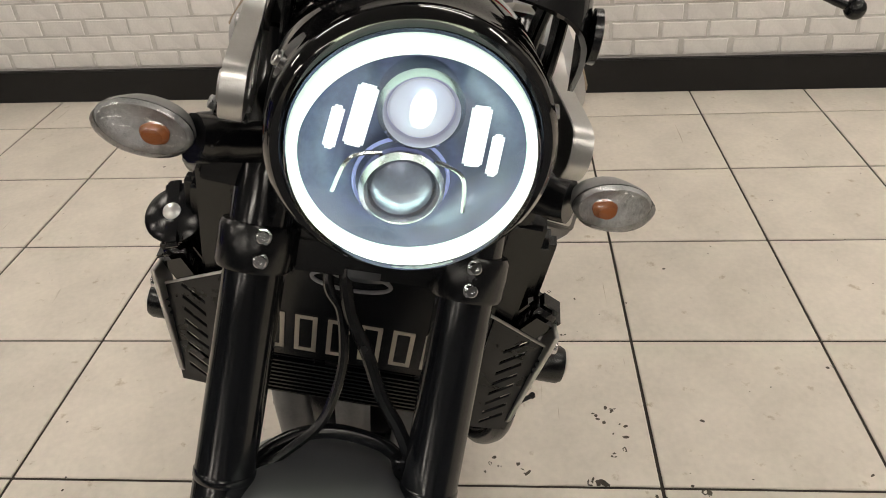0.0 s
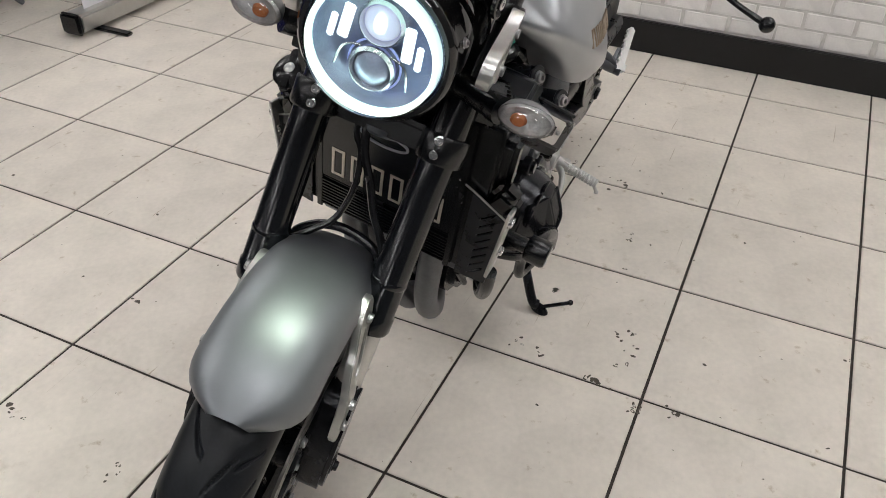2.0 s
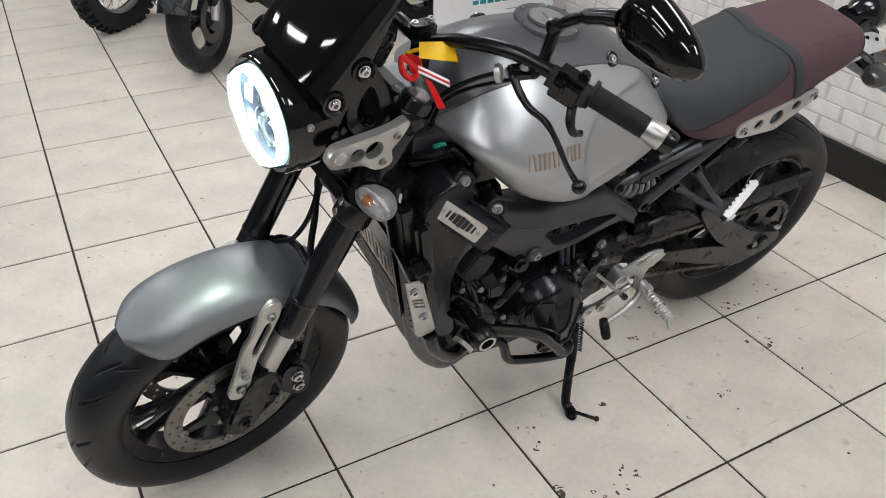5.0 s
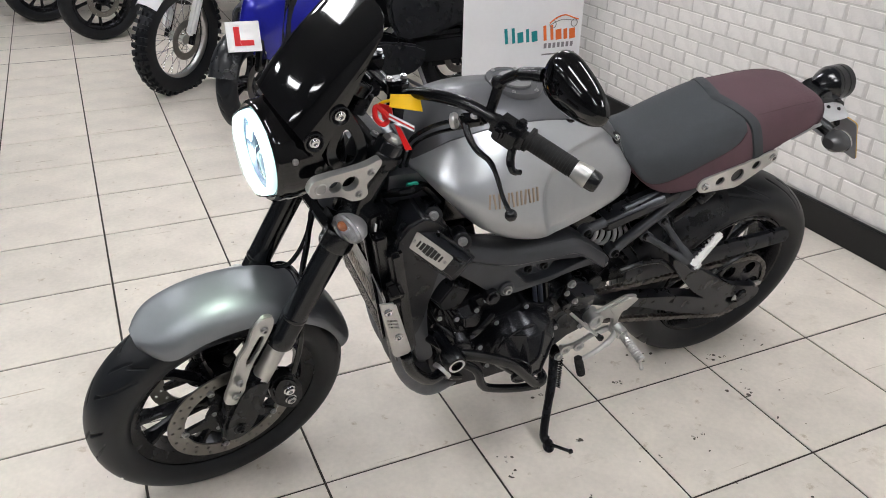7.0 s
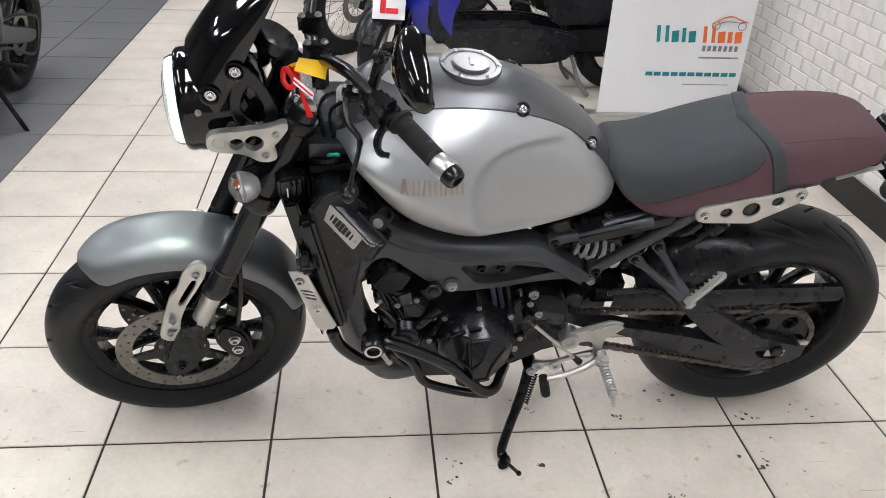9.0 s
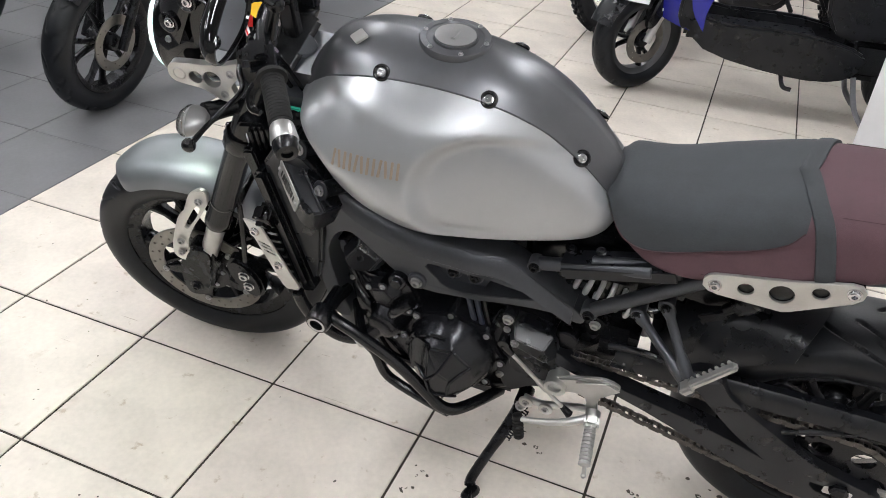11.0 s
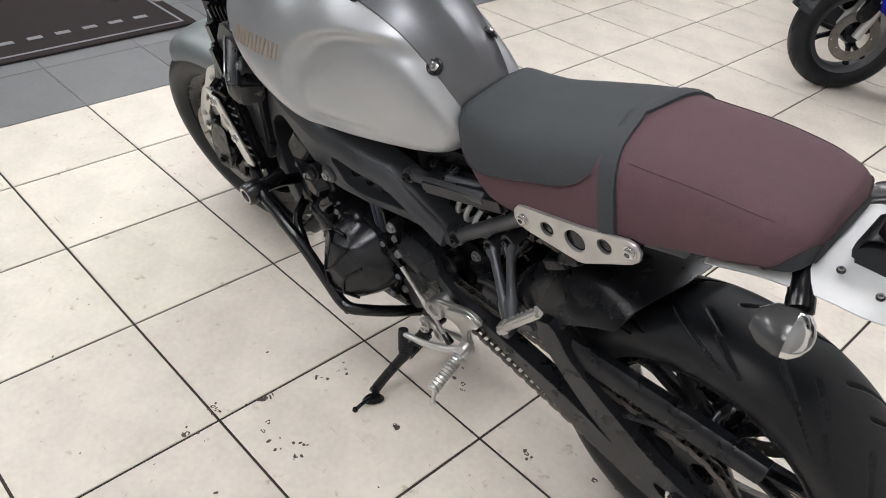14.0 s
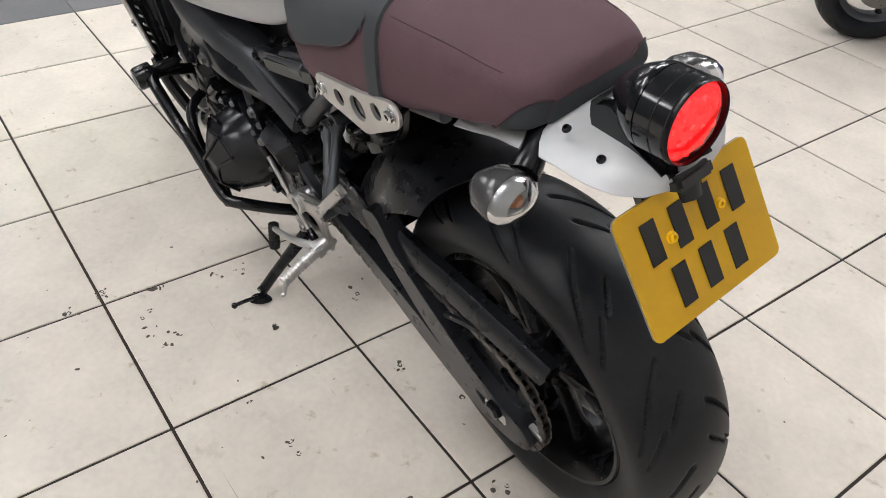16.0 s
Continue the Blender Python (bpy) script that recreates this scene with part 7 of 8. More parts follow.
def machine(name, at, label, colour, wheelbase=1.40, spoked=False, round_lamp=True, group="parked motorcycles", steer=0.0):
    """A parked motorcycle: rear contact at the origin, nose along +x."""
    t = thing(name, at, label, "motorcycle", group)
    R = 0.335 if spoked else 0.296
    st = Matrix.Translation((wheelbase - 0.2, 0, 0)) @ Matrix.Rotation(steer, 4, "Z") @ Matrix.Translation((-wheelbase + 0.2, 0, 0))
    for nm, x, w, mm in (("front_wheel", wheelbase, 0.045 if spoked else 0.056, st), ("rear_wheel", 0, 0.06 if spoked else 0.078, Matrix())):
        m = mm @ Matrix.Translation((x, 0, R))
        rw = part(nm, spoke_rim(0.232, w * 0.45) if spoked else rim_bm(0.213, w * 0.75), M_ALU if spoked else M_BLACKM, t, "", m)
        if not spoked:
            add_spokes(rw, 0.213, 5, 0.06)
        if spoked:
            wire_spokes(rw, 0.232)
            part("tyre", knob_tyre(R, 0.228, w), M_RUBBER, rw, "knobbly off-road tyre")
        else:
            ty = new("tyre", tyre(R, 0.212, w, 220, "front"))
            ty.parent = rw
            ty["label"] = "black road tyre"
        part("brake_disc", disc_bm(0.075, 0.115, 8, 0.055), M_DISC, rw)
    rake = Vector((-0.42, 0, 0.91))
    ax = Vector((wheelbase, 0, R))
    top = 0.72 if spoked else 0.62
    for sy in (1, -1):
        y = sy * 0.088
        part("fork_leg", join(rod(ax + Vector((0, y, 0)) + rake * 0.30, ax + Vector((0, y, 0)) + rake * top, 0.025), rod(ax + Vector((0, y, -0.02)), ax + Vector((0, y, 0)) + rake * 0.32, 0.019)), M_BLACKM, t, "", st)
        if spoked:
            part("fork_guard", box((0.05, 0.05, 0.26), Matrix.Translation(ax + Vector((0.02, y, 0)) + rake * 0.17) @ Matrix.Rotation(math.radians(-25), 4, "Y"), 0.015), M_WHITE, t, "white fork guard", st)
        part("footpeg", rod((wheelbase * 0.38, sy * 0.14, 0.33), (wheelbase * 0.38, sy * 0.27, 0.33), 0.012), M_GRIP, t)
        part("mirror", join(tube([(wheelbase - 0.33, sy * 0.25, 1.0), (wheelbase - 0.28, sy * 0.30, 1.12), (wheelbase - 0.30, sy * 0.36, 1.18)], 0.006, 8), lathe([(0, -0.02), (0.04, -0.012), (0.055, 0), (0.052, 0.006), (0, 0.006)], 20, frame_to((wheelbase - 0.31, sy * 0.38, 1.19), (-1, 0, 0.1)))), M_BLACK, t)
        part("swingarm_side", plate([loop2([(0.52, 0.40), (0.50, 0.48), (0.30, 0.42), (0.0, R + 0.035), (-0.05, R), (0.0, R - 0.035), (0.30, 0.33)], 3)], sy * 0.10 - 0.015, sy * 0.10 + 0.015, 0.006), M_FRAME, t)
        part("frame_spar", tube([(wheelbase - 0.32, sy * 0.05, 0.86), (wheelbase - 0.50, sy * 0.15, 0.72), (0.62, sy * 0.15, 0.62), (0.52, sy * 0.13, 0.42)], 0.026, 10), M_FRAME, t)
        part("subframe_tube", rod((0.60, sy * 0.12, 0.64), (0.02, sy * 0.09, 0.80), 0.013), M_FRAME, t)
        part("engine_cover", lathe([(0.085, 0), (0.085, 0.015), (0.07, 0.03), (0.03, 0.04), (0, 0.04)], 26, frame_to((0.66, sy * 0.14, 0.38), (0, sy, 0))), M_ENGINE, t)
        part("indicator", join(rod((wheelbase - 0.20, sy * 0.10, 0.83), (wheelbase - 0.19, sy * 0.17, 0.83), 0.010), lathe([(0, -0.03), (0.022, -0.012), (0.028, 0.006), (0.02, 0.016), (0, 0.02)], 16, frame_to((wheelbase - 0.19, sy * 0.19, 0.83), (1, 0, 0)))), M_BLACK, t)
    part("front_mudguard", shell([[Vector((wheelbase + (R + 0.035 - 0.04 * abs(v) ** 2.4) * math.cos(th), 0.07 * v, R + (R + 0.035 - 0.04 * abs(v) ** 2.4) * math.sin(th))) for v in [-1 + 0.2 * j for j in range(11)]] for th in [math.radians(45 + 8 * i) for i in range(14)]], 0.003), M_BLACK if not spoked else M_WHITE, t, "", st)
    part("engine", join(plate([loop2([(0.90, 0.45), (0.86, 0.52), (0.70, 0.50), (0.56, 0.50), (0.52, 0.40), (0.56, 0.28), (0.70, 0.21), (0.86, 0.23), (0.92, 0.32)], 3)], -0.13, 0.13, 0.02, 2), box((0.17, 0.24, 0.24), Matrix.Translation((0.86, 0, 0.58)) @ Matrix.Rotation(0.3, 4, "Y"), 0.02)), M_ENGINE, t, "black engine")
    for k in range(7):
        part("cooling_fin", box((0.20, 0.26, 0.006), Matrix.Translation((0.84 + 0.008 * k, 0, 0.50 + 0.026 * k)) @ Matrix.Rotation(0.3, 4, "Y"), 0.002), M_ENGINE, t)
    rows = []
    for i in range(21):
        f = i / 20
        x = 0.50 + 0.50 * f
        w = 0.02 + 0.15 * math.sin(math.pi * (0.12 + 0.80 * f)) ** 0.6
        zt, zb = 0.80 + 0.20 * math.sin(math.pi * (0.10 + 0.62 * f)), 0.72 + 0.03 * f
        rows.append([Vector((x, w * math.cos(a), (zt + zb) / 2 + (zt - zb) / 2 * math.sin(a))) for a in [2 * math.pi * k / 24 for k in range(24)]])
    part("fuel_tank", grid_mesh(rows, False, True, True), colour, t, "painted fuel tank")
    rows = []
    for i in range(21):
        f = i / 20
        x = -0.12 + 0.66 * f
        w = 0.05 + 0.08 * math.sin(math.pi * min(1, 0.15 + 0.7 * f))
        zc = 0.88 - 0.10 * f
        rows.append([Vector((x, w * math.cos(a), zc + 0.035 * math.sin(a))) for a in [2 * math.pi * k / 20 for k in range(20)]])
    part("seat", grid_mesh(rows, False, True, True), M_SEATB, t, "black seat")
    part("tail_unit", plate([loop2([(0.30, 0.74), (0.0, 0.80), (-0.18, 0.88), (-0.16, 0.84), (-0.05, 0.78), (0.1, 0.70)], 3)], -0.06, 0.06, 0.01), colour, t)
    part("handlebar", tube([(wheelbase - 0.36, -0.38, 1.02), (wheelbase - 0.30, -0.20, 1.04), (wheelbase - 0.29, 0, 0.98), (wheelbase - 0.30, 0.20, 1.04), (wheelbase - 0.36, 0.38, 1.02)], 0.011, 10), M_BLACK, t, "", st)
    for sy in (1, -1):
        part("grip", rod((wheelbase - 0.335, sy * 0.30, 1.03), (wheelbase - 0.365, sy * 0.40, 1.018), 0.017), M_GRIP, t, "", st)
        part("lever", tube([(wheelbase - 0.29, sy * 0.23, 1.03), (wheelbase - 0.26, sy * 0.30, 1.02), (wheelbase - 0.29, sy * 0.40, 1.01)], 0.005, 8), M_BLACK, t, "", st)
    if round_lamp:
        m = frame_to((wheelbase - 0.14, 0, 0.86), (1, 0, -0.08))
        lp = part("headlamp", lathe([(0, -0.09), (0.06, -0.07), (0.085, -0.02), (0.088, 0.01), (0.082, 0.012), (0.05, -0.02), (0, -0.03)], 32, m), M_GLOSS, t, "", st)
        part("lens", lathe([(0.082, 0.010), (0.05, 0.018), (0, 0.022)], 28, m), M_CLEAR, lp)
    else:
        part("headlamp_cowl", box((0.10, 0.20, 0.24), Matrix.Translation((wheelbase - 0.12, 0, 0.88)) @ Matrix.Rotation(math.radians(-25), 4, "Y"), 0.05, 3), colour, t, "", st)
    part("exhaust", tube([(0.93, -0.06, 0.45), (1.0, -0.07, 0.36), (0.90, -0.10, 0.22), (0.55, -0.14, 0.22), (0.25, -0.17, 0.33), (0.0, -0.17, 0.42)], [0.02, 0.02, 0.022, 0.025, 0.045, 0.045], 14), M_EXH, t, "grey exhaust pipe")
    part("side_stand", tube([(0.58, 0.12, 0.24), (0.60, 0.22, 0.10), (0.62, 0.29, 0.012)], 0.011, 8), M_BLACKM, t)
    part("chain", tube([(0.0, 0.11, R + 0.10), (0.3, 0.11, 0.46), (0.56, 0.11, 0.46), (0.59, 0.11, 0.42), (0.56, 0.11, 0.38), (0.3, 0.11, 0.31), (0.0, 0.11, R - 0.10), (-0.08, 0.11, R - 0.05), (-0.08, 0.11, R + 0.05)], 0.008, 6, 4, closed=True), M_CHAIN, t)
    return t


def tilt(x, y, heading, lean=0.16):
    return Matrix.Translation((x, y, 0)) @ Matrix.Rotation(heading, 4, "Z") @ Matrix.Rotation(-lean, 4, "X")


def facing(fx, fy, heading, wheelbase=1.40, lean=0.16):
    """The pose of a machine whose front tyre meets the floor at fx, fy."""
    return tilt(fx - wheelbase * math.cos(heading), fy - wheelbase * math.sin(heading), heading, lean)


machine("parked_motorcycle", facing(0.28, -3.54, 0.22, 1.45), "blue and white off-road motorcycle with knobbly spoked wheels", M_BLUE, 1.45, True, False, steer=0.5)
machine("parked_motorcycle", facing(0.58, -4.92, 0.35), "dark motorcycle parked in the row against the wall", M_GUN, 1.40, False, True)
machine("parked_motorcycle", facing(0.96, -5.70, 0.35), "black motorcycle at the end of the parked row", M_GLOSS, 1.40, False, True)
machine("parked_motorcycle", facing(1.93, -1.13, 1.60, 1.52), "black naked motorcycle standing on the grey tiles", M_GLOSS, 1.52, False, True)
machine("parked_motorcycle", facing(2.95, -1.30, 1.60, 1.45), "dark motorcycle beside others on the grey tiles", M_GUN, 1.45, False, True)


def scooter(at):
    t = thing("scooter", at, "blue and black scooter with a red learner letter plate", "scooter")
    L, R = 1.30, 0.245
    st = Matrix.Translation((L - 0.08, 0, 0)) @ Matrix.Rotation(0.72, 4, "Z") @ Matrix.Translation((0.08 - L, 0, 0))
    for nm, x, w in (("front_wheel", L, 0.055), ("rear_wheel", 0, 0.062)):
        rw = part(nm, rim_bm(0.170, w * 0.7), M_GUN if x else M_BLACKM, t, "", (st if x else Matrix()) @ Matrix.Translation((x, 0, R)))
        add_spokes(rw, 0.170, 3, 0.05)
        ty = new("tyre", tyre(R, 0.168, w, 240, "front"))
        ty.parent = rw
        part("brake_disc", disc_bm(0.065, 0.105, 8, 0.058), M_DISC, rw)
    for sy in (1, -1):
        part("fork_leg", rod((L + 0.005, sy * 0.075, R), (L - 0.13, sy * 0.075, 0.55), 0.019), M_ALU, t, "", st)
        part("reflector", box((0.05, 0.006, 0.016), Matrix.Translation((L - 0.09, sy * 0.102, 0.42)) @ Matrix.Rotation(1.1, 4, "Y"), 0.002), M_ORANGE, t, "amber side reflector", st)
        part("fork_cover", plate([loop2([(L - 0.02, 0.33), (L + 0.03, 0.35), (L - 0.08, 0.58), (L - 0.14, 0.56)], 3)], sy * 0.078 - 0.02, sy * 0.078 + 0.02, 0.008), M_BLACK, t, "", st)
        for k in range(4):
            part("mark", box((0.010, 0.002, 0.012), Matrix.Translation((L - 0.035 - 0.014 * k, sy * 0.0995, 0.405 + 0.032 * k)), 0), M_WHITE, t, "", st)
        part("floor_side", plate([loop2([(1.08, 0.42), (0.98, 0.27), (0.60, 0.20), (0.36, 0.22), (0.30, 0.34), (0.55, 0.40), (0.90, 0.40)], 3)], sy * 0.16 - 0.02, sy * 0.16 + 0.02, 0.012, 2), M_PLASTIC, t, "black lower side panel")
        part("side_panel", plate([loop2([(0.46, 0.42), (0.50, 0.66), (0.20, 0.74), (-0.20, 0.76), (-0.32, 0.70), (-0.10, 0.54), (0.20, 0.42)], 3)], sy * 0.15 - 0.03, sy * 0.15 + 0.02, 0.015, 2), M_PLASTIC, t)
        part("grip", rod((L - 0.30, sy * 0.24, 1.02), (L - 0.33, sy * 0.34, 1.01), 0.017), M_GRIP, t)
        part("mirror", join(tube([(L - 0.28, sy * 0.22, 1.02), (L - 0.24, sy * 0.28, 1.14), (L - 0.26, sy * 0.33, 1.20)], 0.006, 8), lathe([(0, -0.02), (0.045, -0.012), (0.06, 0), (0.055, 0.006), (0, 0.006)], 20, frame_to((L - 0.27, sy * 0.35, 1.22), (-1, 0, 0.1)))), M_BLACK, t)
    mud = part("front_mudguard", shell([[Vector((L + (R + 0.035 - 0.035 * abs(v) ** 2.4) * math.cos(th), 0.075 * v, R + (R + 0.04 - 0.035 * abs(v) ** 2.4) * math.sin(th))) for v in [-1 + 0.2 * j for j in range(11)]] for th in [math.radians(20 + 10 * i) for i in range(13)]], 0.003), M_PLASTIC, t, "black front mudguard", st)
    rows = []
    for i in range(17):
        f = i / 16
        z = 0.42 + 0.56 * f
        x = L - 0.04 - 0.20 * f + 0.10 * math.sin(math.pi * f) * (1 - f)
        w = 0.10 + 0.12 * math.sin(math.pi * (0.15 + 0.65 * f)) ** 0.8
        rows.append([Vector((x - 0.27 * abs(v) ** 2.0, w * v, z - 0.09 * abs(v))) for v in [-1 + 2 * j / 16 for j in range(17)]])
    part("front_shield", shell(rows, 0.01), M_BLUE, t, "glossy blue front shield")
    part("inner_shield", plate([loop2([(L - 0.25, 0.35), (L - 0.32, 0.60), (L - 0.40, 0.92), (L - 0.30, 0.96), (L - 0.20, 0.60), (L - 0.18, 0.40)], 3)], -0.18, 0.18, 0.03, 2), M_PLASTIC, t)
    part("floorboard", box((0.60, 0.30, 0.05), (0.78, 0, 0.33), 0.015), M_PLASTIC, t)
    part("handlebar_cover", box((0.16, 0.40, 0.09), (L - 0.30, 0, 1.00), 0.035, 3), M_PLASTIC, t)
    part("headlamp", lathe([(0, 0), (0.07, 0), (0.075, 0.01), (0.05, 0.03), (0, 0.04)], 28, frame_to((L - 0.20, 0, 0.90), (1, 0, 0.2)) @ Matrix.Diagonal((0.8, 1.5, 1, 1))), M_REFL, t)
    rows = []
    for i in range(19):
        f = i / 18
        x = -0.28 + 0.82 * f
        w = 0.06 + 0.10 * math.sin(math.pi * min(1, 0.2 + 0.6 * f))
        rows.append([Vector((x, w * math.cos(a), 0.80 + 0.03 * math.cos(6 * f) + 0.045 * math.sin(a))) for a in [2 * math.pi * k / 20 for k in range(20)]])
    part("seat", grid_mesh(rows, False, True, True), M_SEATB, t, "black scooter seat")
    part("engine", box((0.40, 0.16, 0.20), (0.16, 0.02, 0.30), 0.04, 3), M_ENGINE, t)
    part("silencer", tube([(0.30, -0.14, 0.24), (0.0, -0.17, 0.30), (-0.25, -0.17, 0.38)], [0.03, 0.055, 0.05], 14), M_EXH, t)
    part("centre_stand", join(tube([(0.30, 0.10, 0.22), (0.26, 0.14, 0.09), (0.20, 0.16, 0.010)], 0.012, 8), tube([(0.30, -0.10, 0.22), (0.26, -0.14, 0.09), (0.20, -0.16, 0.010)], 0.012, 8), rod((0.26, -0.14, 0.09), (0.26, 0.14, 0.09), 0.010)), M_GREYP, t, "grey steel centre stand")
    part("side_stand", tube([(0.62, 0.14, 0.22), (0.60, 0.18, 0.16), (0.56, 0.19, 0.15)], 0.010, 8), M_BLACKM, t)
    # learner plate: a white card with a red letter built from two strokes
    pn = Vector((0.10, 0.75, 0.65)).normalized()
    pz = (Vector((0, 0, 1)) - pn * pn.z).normalized()
    px = (-pn).cross(pz)
    pm = at.inverted() @ Matrix(((px.x, -pn.x, pz.x, 0.030), (px.y, -pn.y, pz.y, -2.455), (px.z, -pn.z, pz.z, 0.515), (0, 0, 0, 1)))
    card = part("learner_plate", box((0.16, 0.003, 0.16), pm, 0.001), M_WHITE, t, "white card with a red letter L")
    part("letter_stroke", box((0.028, 0.002, 0.100), pm @ Matrix.Translation((-0.030, -0.0032, 0.0)), 0), M_RED, card)
    part("letter_stroke", box((0.062, 0.002, 0.028), pm @ Matrix.Translation((0.0155, -0.0032, -0.036)), 0), M_RED, card)
    return t


scooter(tilt(0.03 - 1.30 * math.cos(0.12), -2.64 - 1.30 * math.sin(0.12), 0.12, 0.0))

# door mat on the grey tiles
dm = thing("door_mat", Matrix.Translation((2.75, -0.20, 0)), "dark ribbed door mat with pale border lines", "mat")
part("mat_top", box((1.30, 1.05, 0.010), (0, 0, 0.006), 0.003), M_MAT, dm)
for a, b, c, d in ((-0.60, 0, 0.012, 0.95), (0.60, 0, 0.012, 0.95), (0, 0.47, 1.2, 0.012), (0, -0.47, 1.2, 0.012)):
    part("border_line", box((c, d, 0.002), (a, b, 0.0118), 0), M_GREYP, dm)
for k in range(7):
    part("mat_bar", box((0.030, 0.06, 0.002), (-0.46, -0.34 + 0.115 * k, 0.0118), 0), M_GREYP, dm)

# scuffs and specks of dirt on the tiles
drt = random.Random(11)
CLUSTERS = [(-0.158, 0.326, 0.026, 14), (-0.049, 0.093, 0.010, 4), (-0.037, 0.161, 0.010, 4), (-0.012, 0.286, 0.014, 7), (0.028, 0.394, 0.012, 8), (0.003, 0.458, 0.009, 4), (-0.543, 0.245, 0.020, 5), (-0.818, 0.152, 0.022, 8), (-0.853, -0.012, 0.018, 7), (-0.258, -0.081, 0.012, 4), (-0.254, 0.12, 0.007, 3), (-0.505, -0.038, 0.014, 4), (-0.642, -0.124, 0.02, 6), (0.62, -0.469, 0.014, 4), (0.227, -0.772, 0.014, 4), (0.611, -0.75, 0.02, 4), (-0.313, 0.788, 0.006, 2), (-1.008, -0.03, 0.02, 4), (0.85, -0.37, 0.012, 3)]
spots = [(x + drt.gauss(0, s), y + drt.gauss(0, s), drt.uniform(0.003, 0.0075)) for x, y, s, n in CLUSTERS for _ in range(n)]
spots += [(drt.uniform(-1.6, 1.5), drt.uniform(-2.2, 1.3), drt.uniform(0.0010, 0.0028)) for _ in range(260)]
spots += [(drt.uniform(-1.5, 1.4), drt.uniform(-1.6, 1.2), drt.uniform(0.003, 0.0065)) for _ in range(36)]
bm = bmesh.new()
for x, y, r in spots:
    n = 9
    a0, el = drt.uniform(0, 6.28), drt.uniform(0.35, 1.0)
    ring, hole = [], drt.random() < 0.45 and r > 0.005
    def pt(k, q):
        a = 2 * math.pi * k / n
        rr = r * q * (0.75 + 0.5 * drt.random())
        u, v = rr * math.cos(a), rr * math.sin(a) * el
        return (x + u * math.cos(a0) - v * math.sin(a0), y + u * math.sin(a0) + v * math.cos(a0), 0.0007)
    outer = [bm.verts.new(pt(k, 1)) for k in range(n)]
    if hole:
        inner = [bm.verts.new(pt(k, 0.5)) for k in range(n)]
        for k in range(n):
            if drt.random() < 0.8:
                bm.faces.new((outer[k], outer[(k + 1) % n], inner[(k + 1) % n], inner[k]))
    else:
        bm.faces.new(outer)
tagged(finish("floor_dirt", bm, M_WDARK), "small dark scuffs and dirt specks on the tiles", "dirt", kind="stuff")


# ---- tiles and bricks ----
GX = 1.6
rng = random.Random(5)
tile_me = finish("tile", tile_mesh(TILE - 0.0066, TILE - 0.0066), M_TILE, angle=12)
gtile_me = finish("tile", tile_mesh(TILE - 0.0022, TILE - 0.0022), M_GTILE, angle=12)
mesh_c, mesh_g = tile_me.data, gtile_me.data
bpy.data.objects.remove(tile_me)
bpy.data.objects.remove(gtile_me)
far_c, far_g = [], []
for i in range(-5, 20):
    for j in range(-23, 9):
        x, y = (i + 0.5) * TILE, (j + 0.5) * TILE
        grey = x > GX
        near = (not grey and -11 <= j <= 5) or (grey and i < 9 and -6 <= j <= 4)
        if near:
            ob = new("tile", mesh_g if grey else mesh_c)
            ob.parent = floor
            ob.matrix_basis = Matrix.Translation((x, y, rng.uniform(-0.0002, 0.0002)))
        else:
            (far_g if grey else far_c).append((x, y))
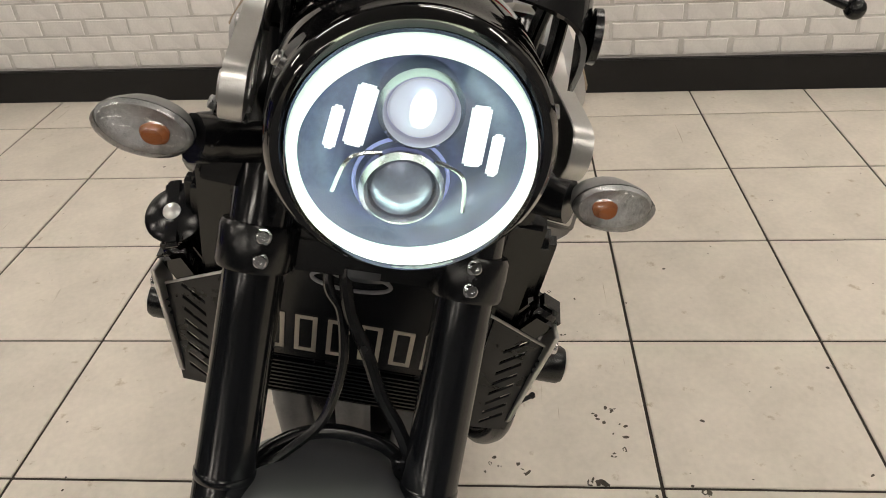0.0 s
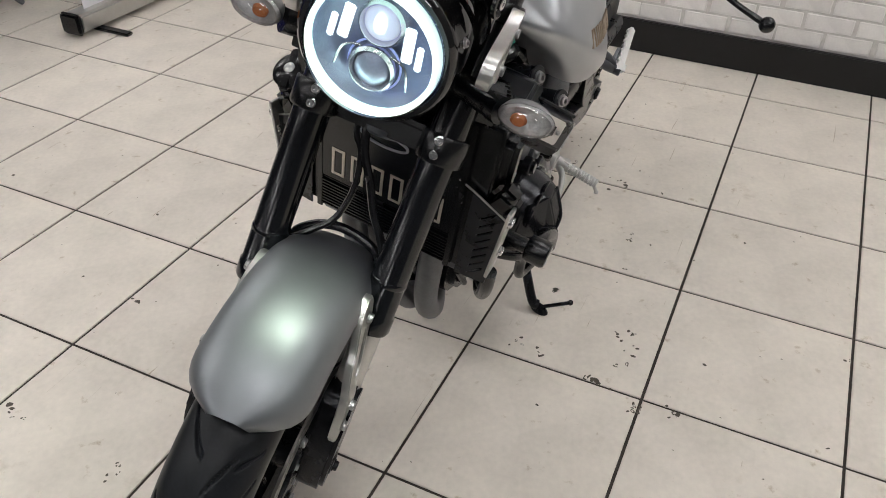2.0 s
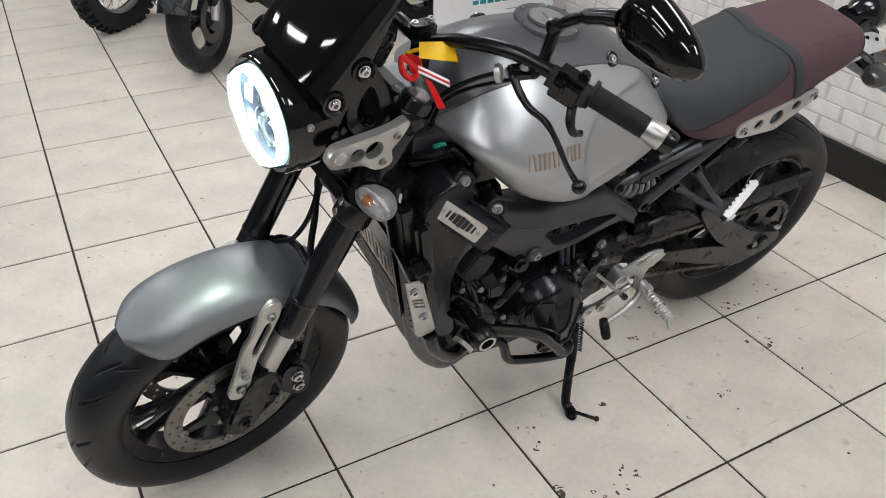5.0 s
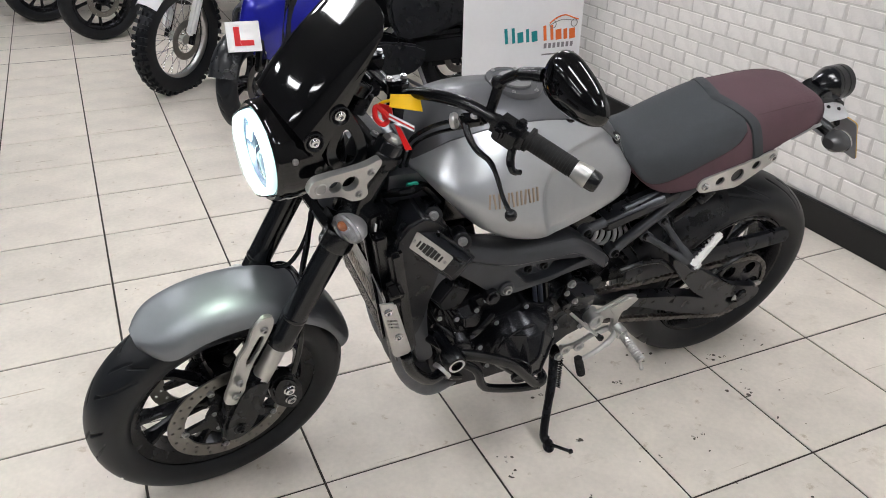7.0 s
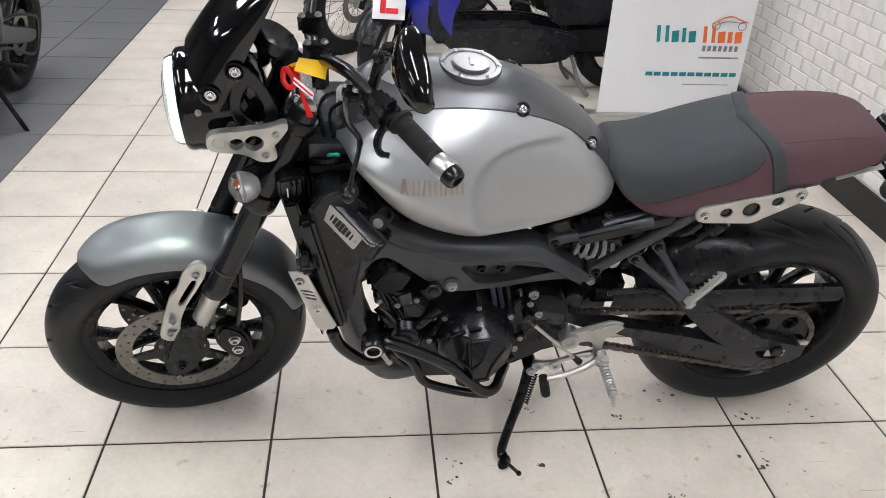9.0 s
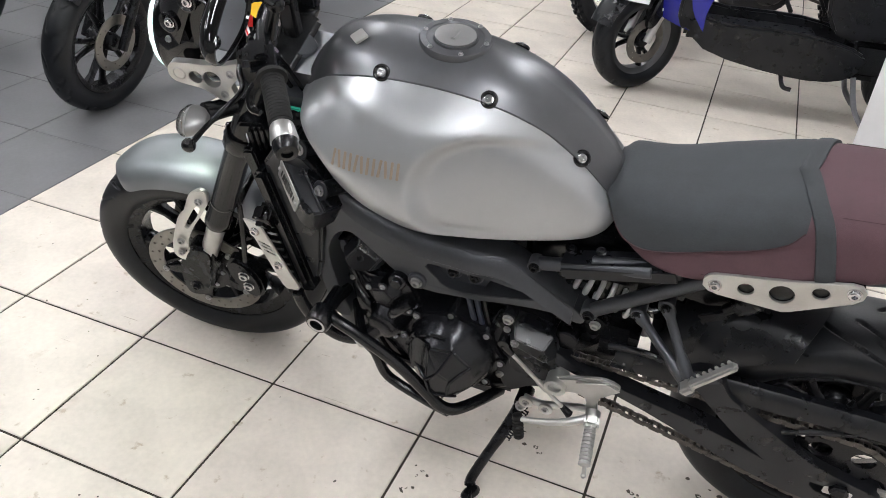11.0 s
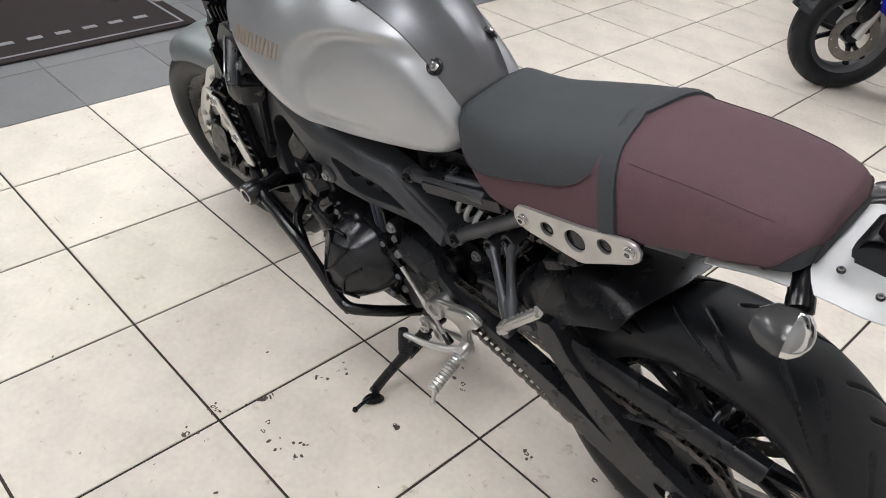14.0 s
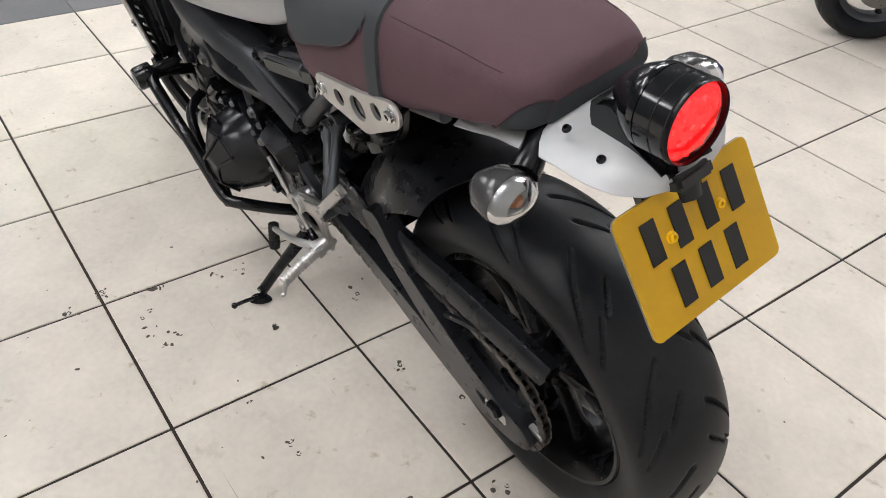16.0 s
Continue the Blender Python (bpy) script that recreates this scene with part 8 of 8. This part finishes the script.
for lst, m in ((far_c, M_TILE), (far_g, M_GTILE)):
    verts, faces = [], []
    h = TILE / 2 - 0.00275
    for x, y in lst:
        k = len(verts)
        verts += [(x - h, y - h, 0), (x + h, y - h, 0), (x + h, y + h, 0), (x - h, y + h, 0)]
        faces.append((k, k + 1, k + 2, k + 3))
    me = bpy.data.meshes.new("far_tiles")
    me.from_pydata(verts, [], faces)
    me.materials.append(m)
    ob = new("far_tiles", me)
    ob.parent = floor
    tagged(ob, kind="stuff")

BL, BH = 0.168, 0.0625


def brick_mesh(w, h, seed):
    r = random.Random(seed)
    bm = bmesh.new()
    def ring(a, b, x):
        return [bm.verts.new((x, sy * a + r.uniform(-0.0015, 0.0015), sz * b + r.uniform(-0.0012, 0.0012))) for sy, sz in ((-1, -1), (0, -1), (1, -1), (1, 0), (1, 1), (0, 1), (-1, 1), (-1, 0))]
    r0, r1 = ring(w / 2, h / 2, 0.0), ring(w / 2 - 0.003, h / 2 - 0.003, 0.003 + r.uniform(-0.0006, 0.0006))
    for i in range(8):
        bm.faces.new((r0[i], r0[(i + 1) % 8], r1[(i + 1) % 8], r1[i]))
    c = bm.verts.new((0.0032, 0, 0))
    for i in range(8):
        bm.faces.new((r1[i], r1[(i + 1) % 8], c))
    bmesh.ops.recalc_face_normals(bm, faces=bm.faces)
    return bm


brick_kinds = []
for k in range(6):
    ob = finish("brick", brick_mesh(BL - 0.008 - 0.004 * (k % 3), BH - 0.007, k), M_BRICK, angle=30)
    brick_kinds.append(ob.data)
    bpy.data.objects.remove(ob)
rest = bmesh.new()
count = 0
for row in range(44):
    z = 0.128 + BH * (row + 0.5)
    for k in range(-50, 22):
        y = (k + 0.5 * (row % 2)) * BL + rng.uniform(-0.004, 0.004)
        me = brick_kinds[rng.randrange(6)]
        m = Matrix.Translation((-0.0138, y, z))
        if row < 16 and -1.9 < y < 1.3 and count < 300:
            ob = new("brick", me)
            ob.parent = wall_1
            ob.matrix_basis = WM @ m
            count += 1
        elif -7.5 < y:
            n0 = len(rest.verts)
            rest.from_mesh(me)
            rest.verts.ensure_lookup_table()
            for v in rest.verts[n0:]:
                v.co = WM @ (m @ v.co)
ob = finish("upper_bricks", rest, M_BRICK, wall_1, angle=30)
tagged(ob, kind="stuff")
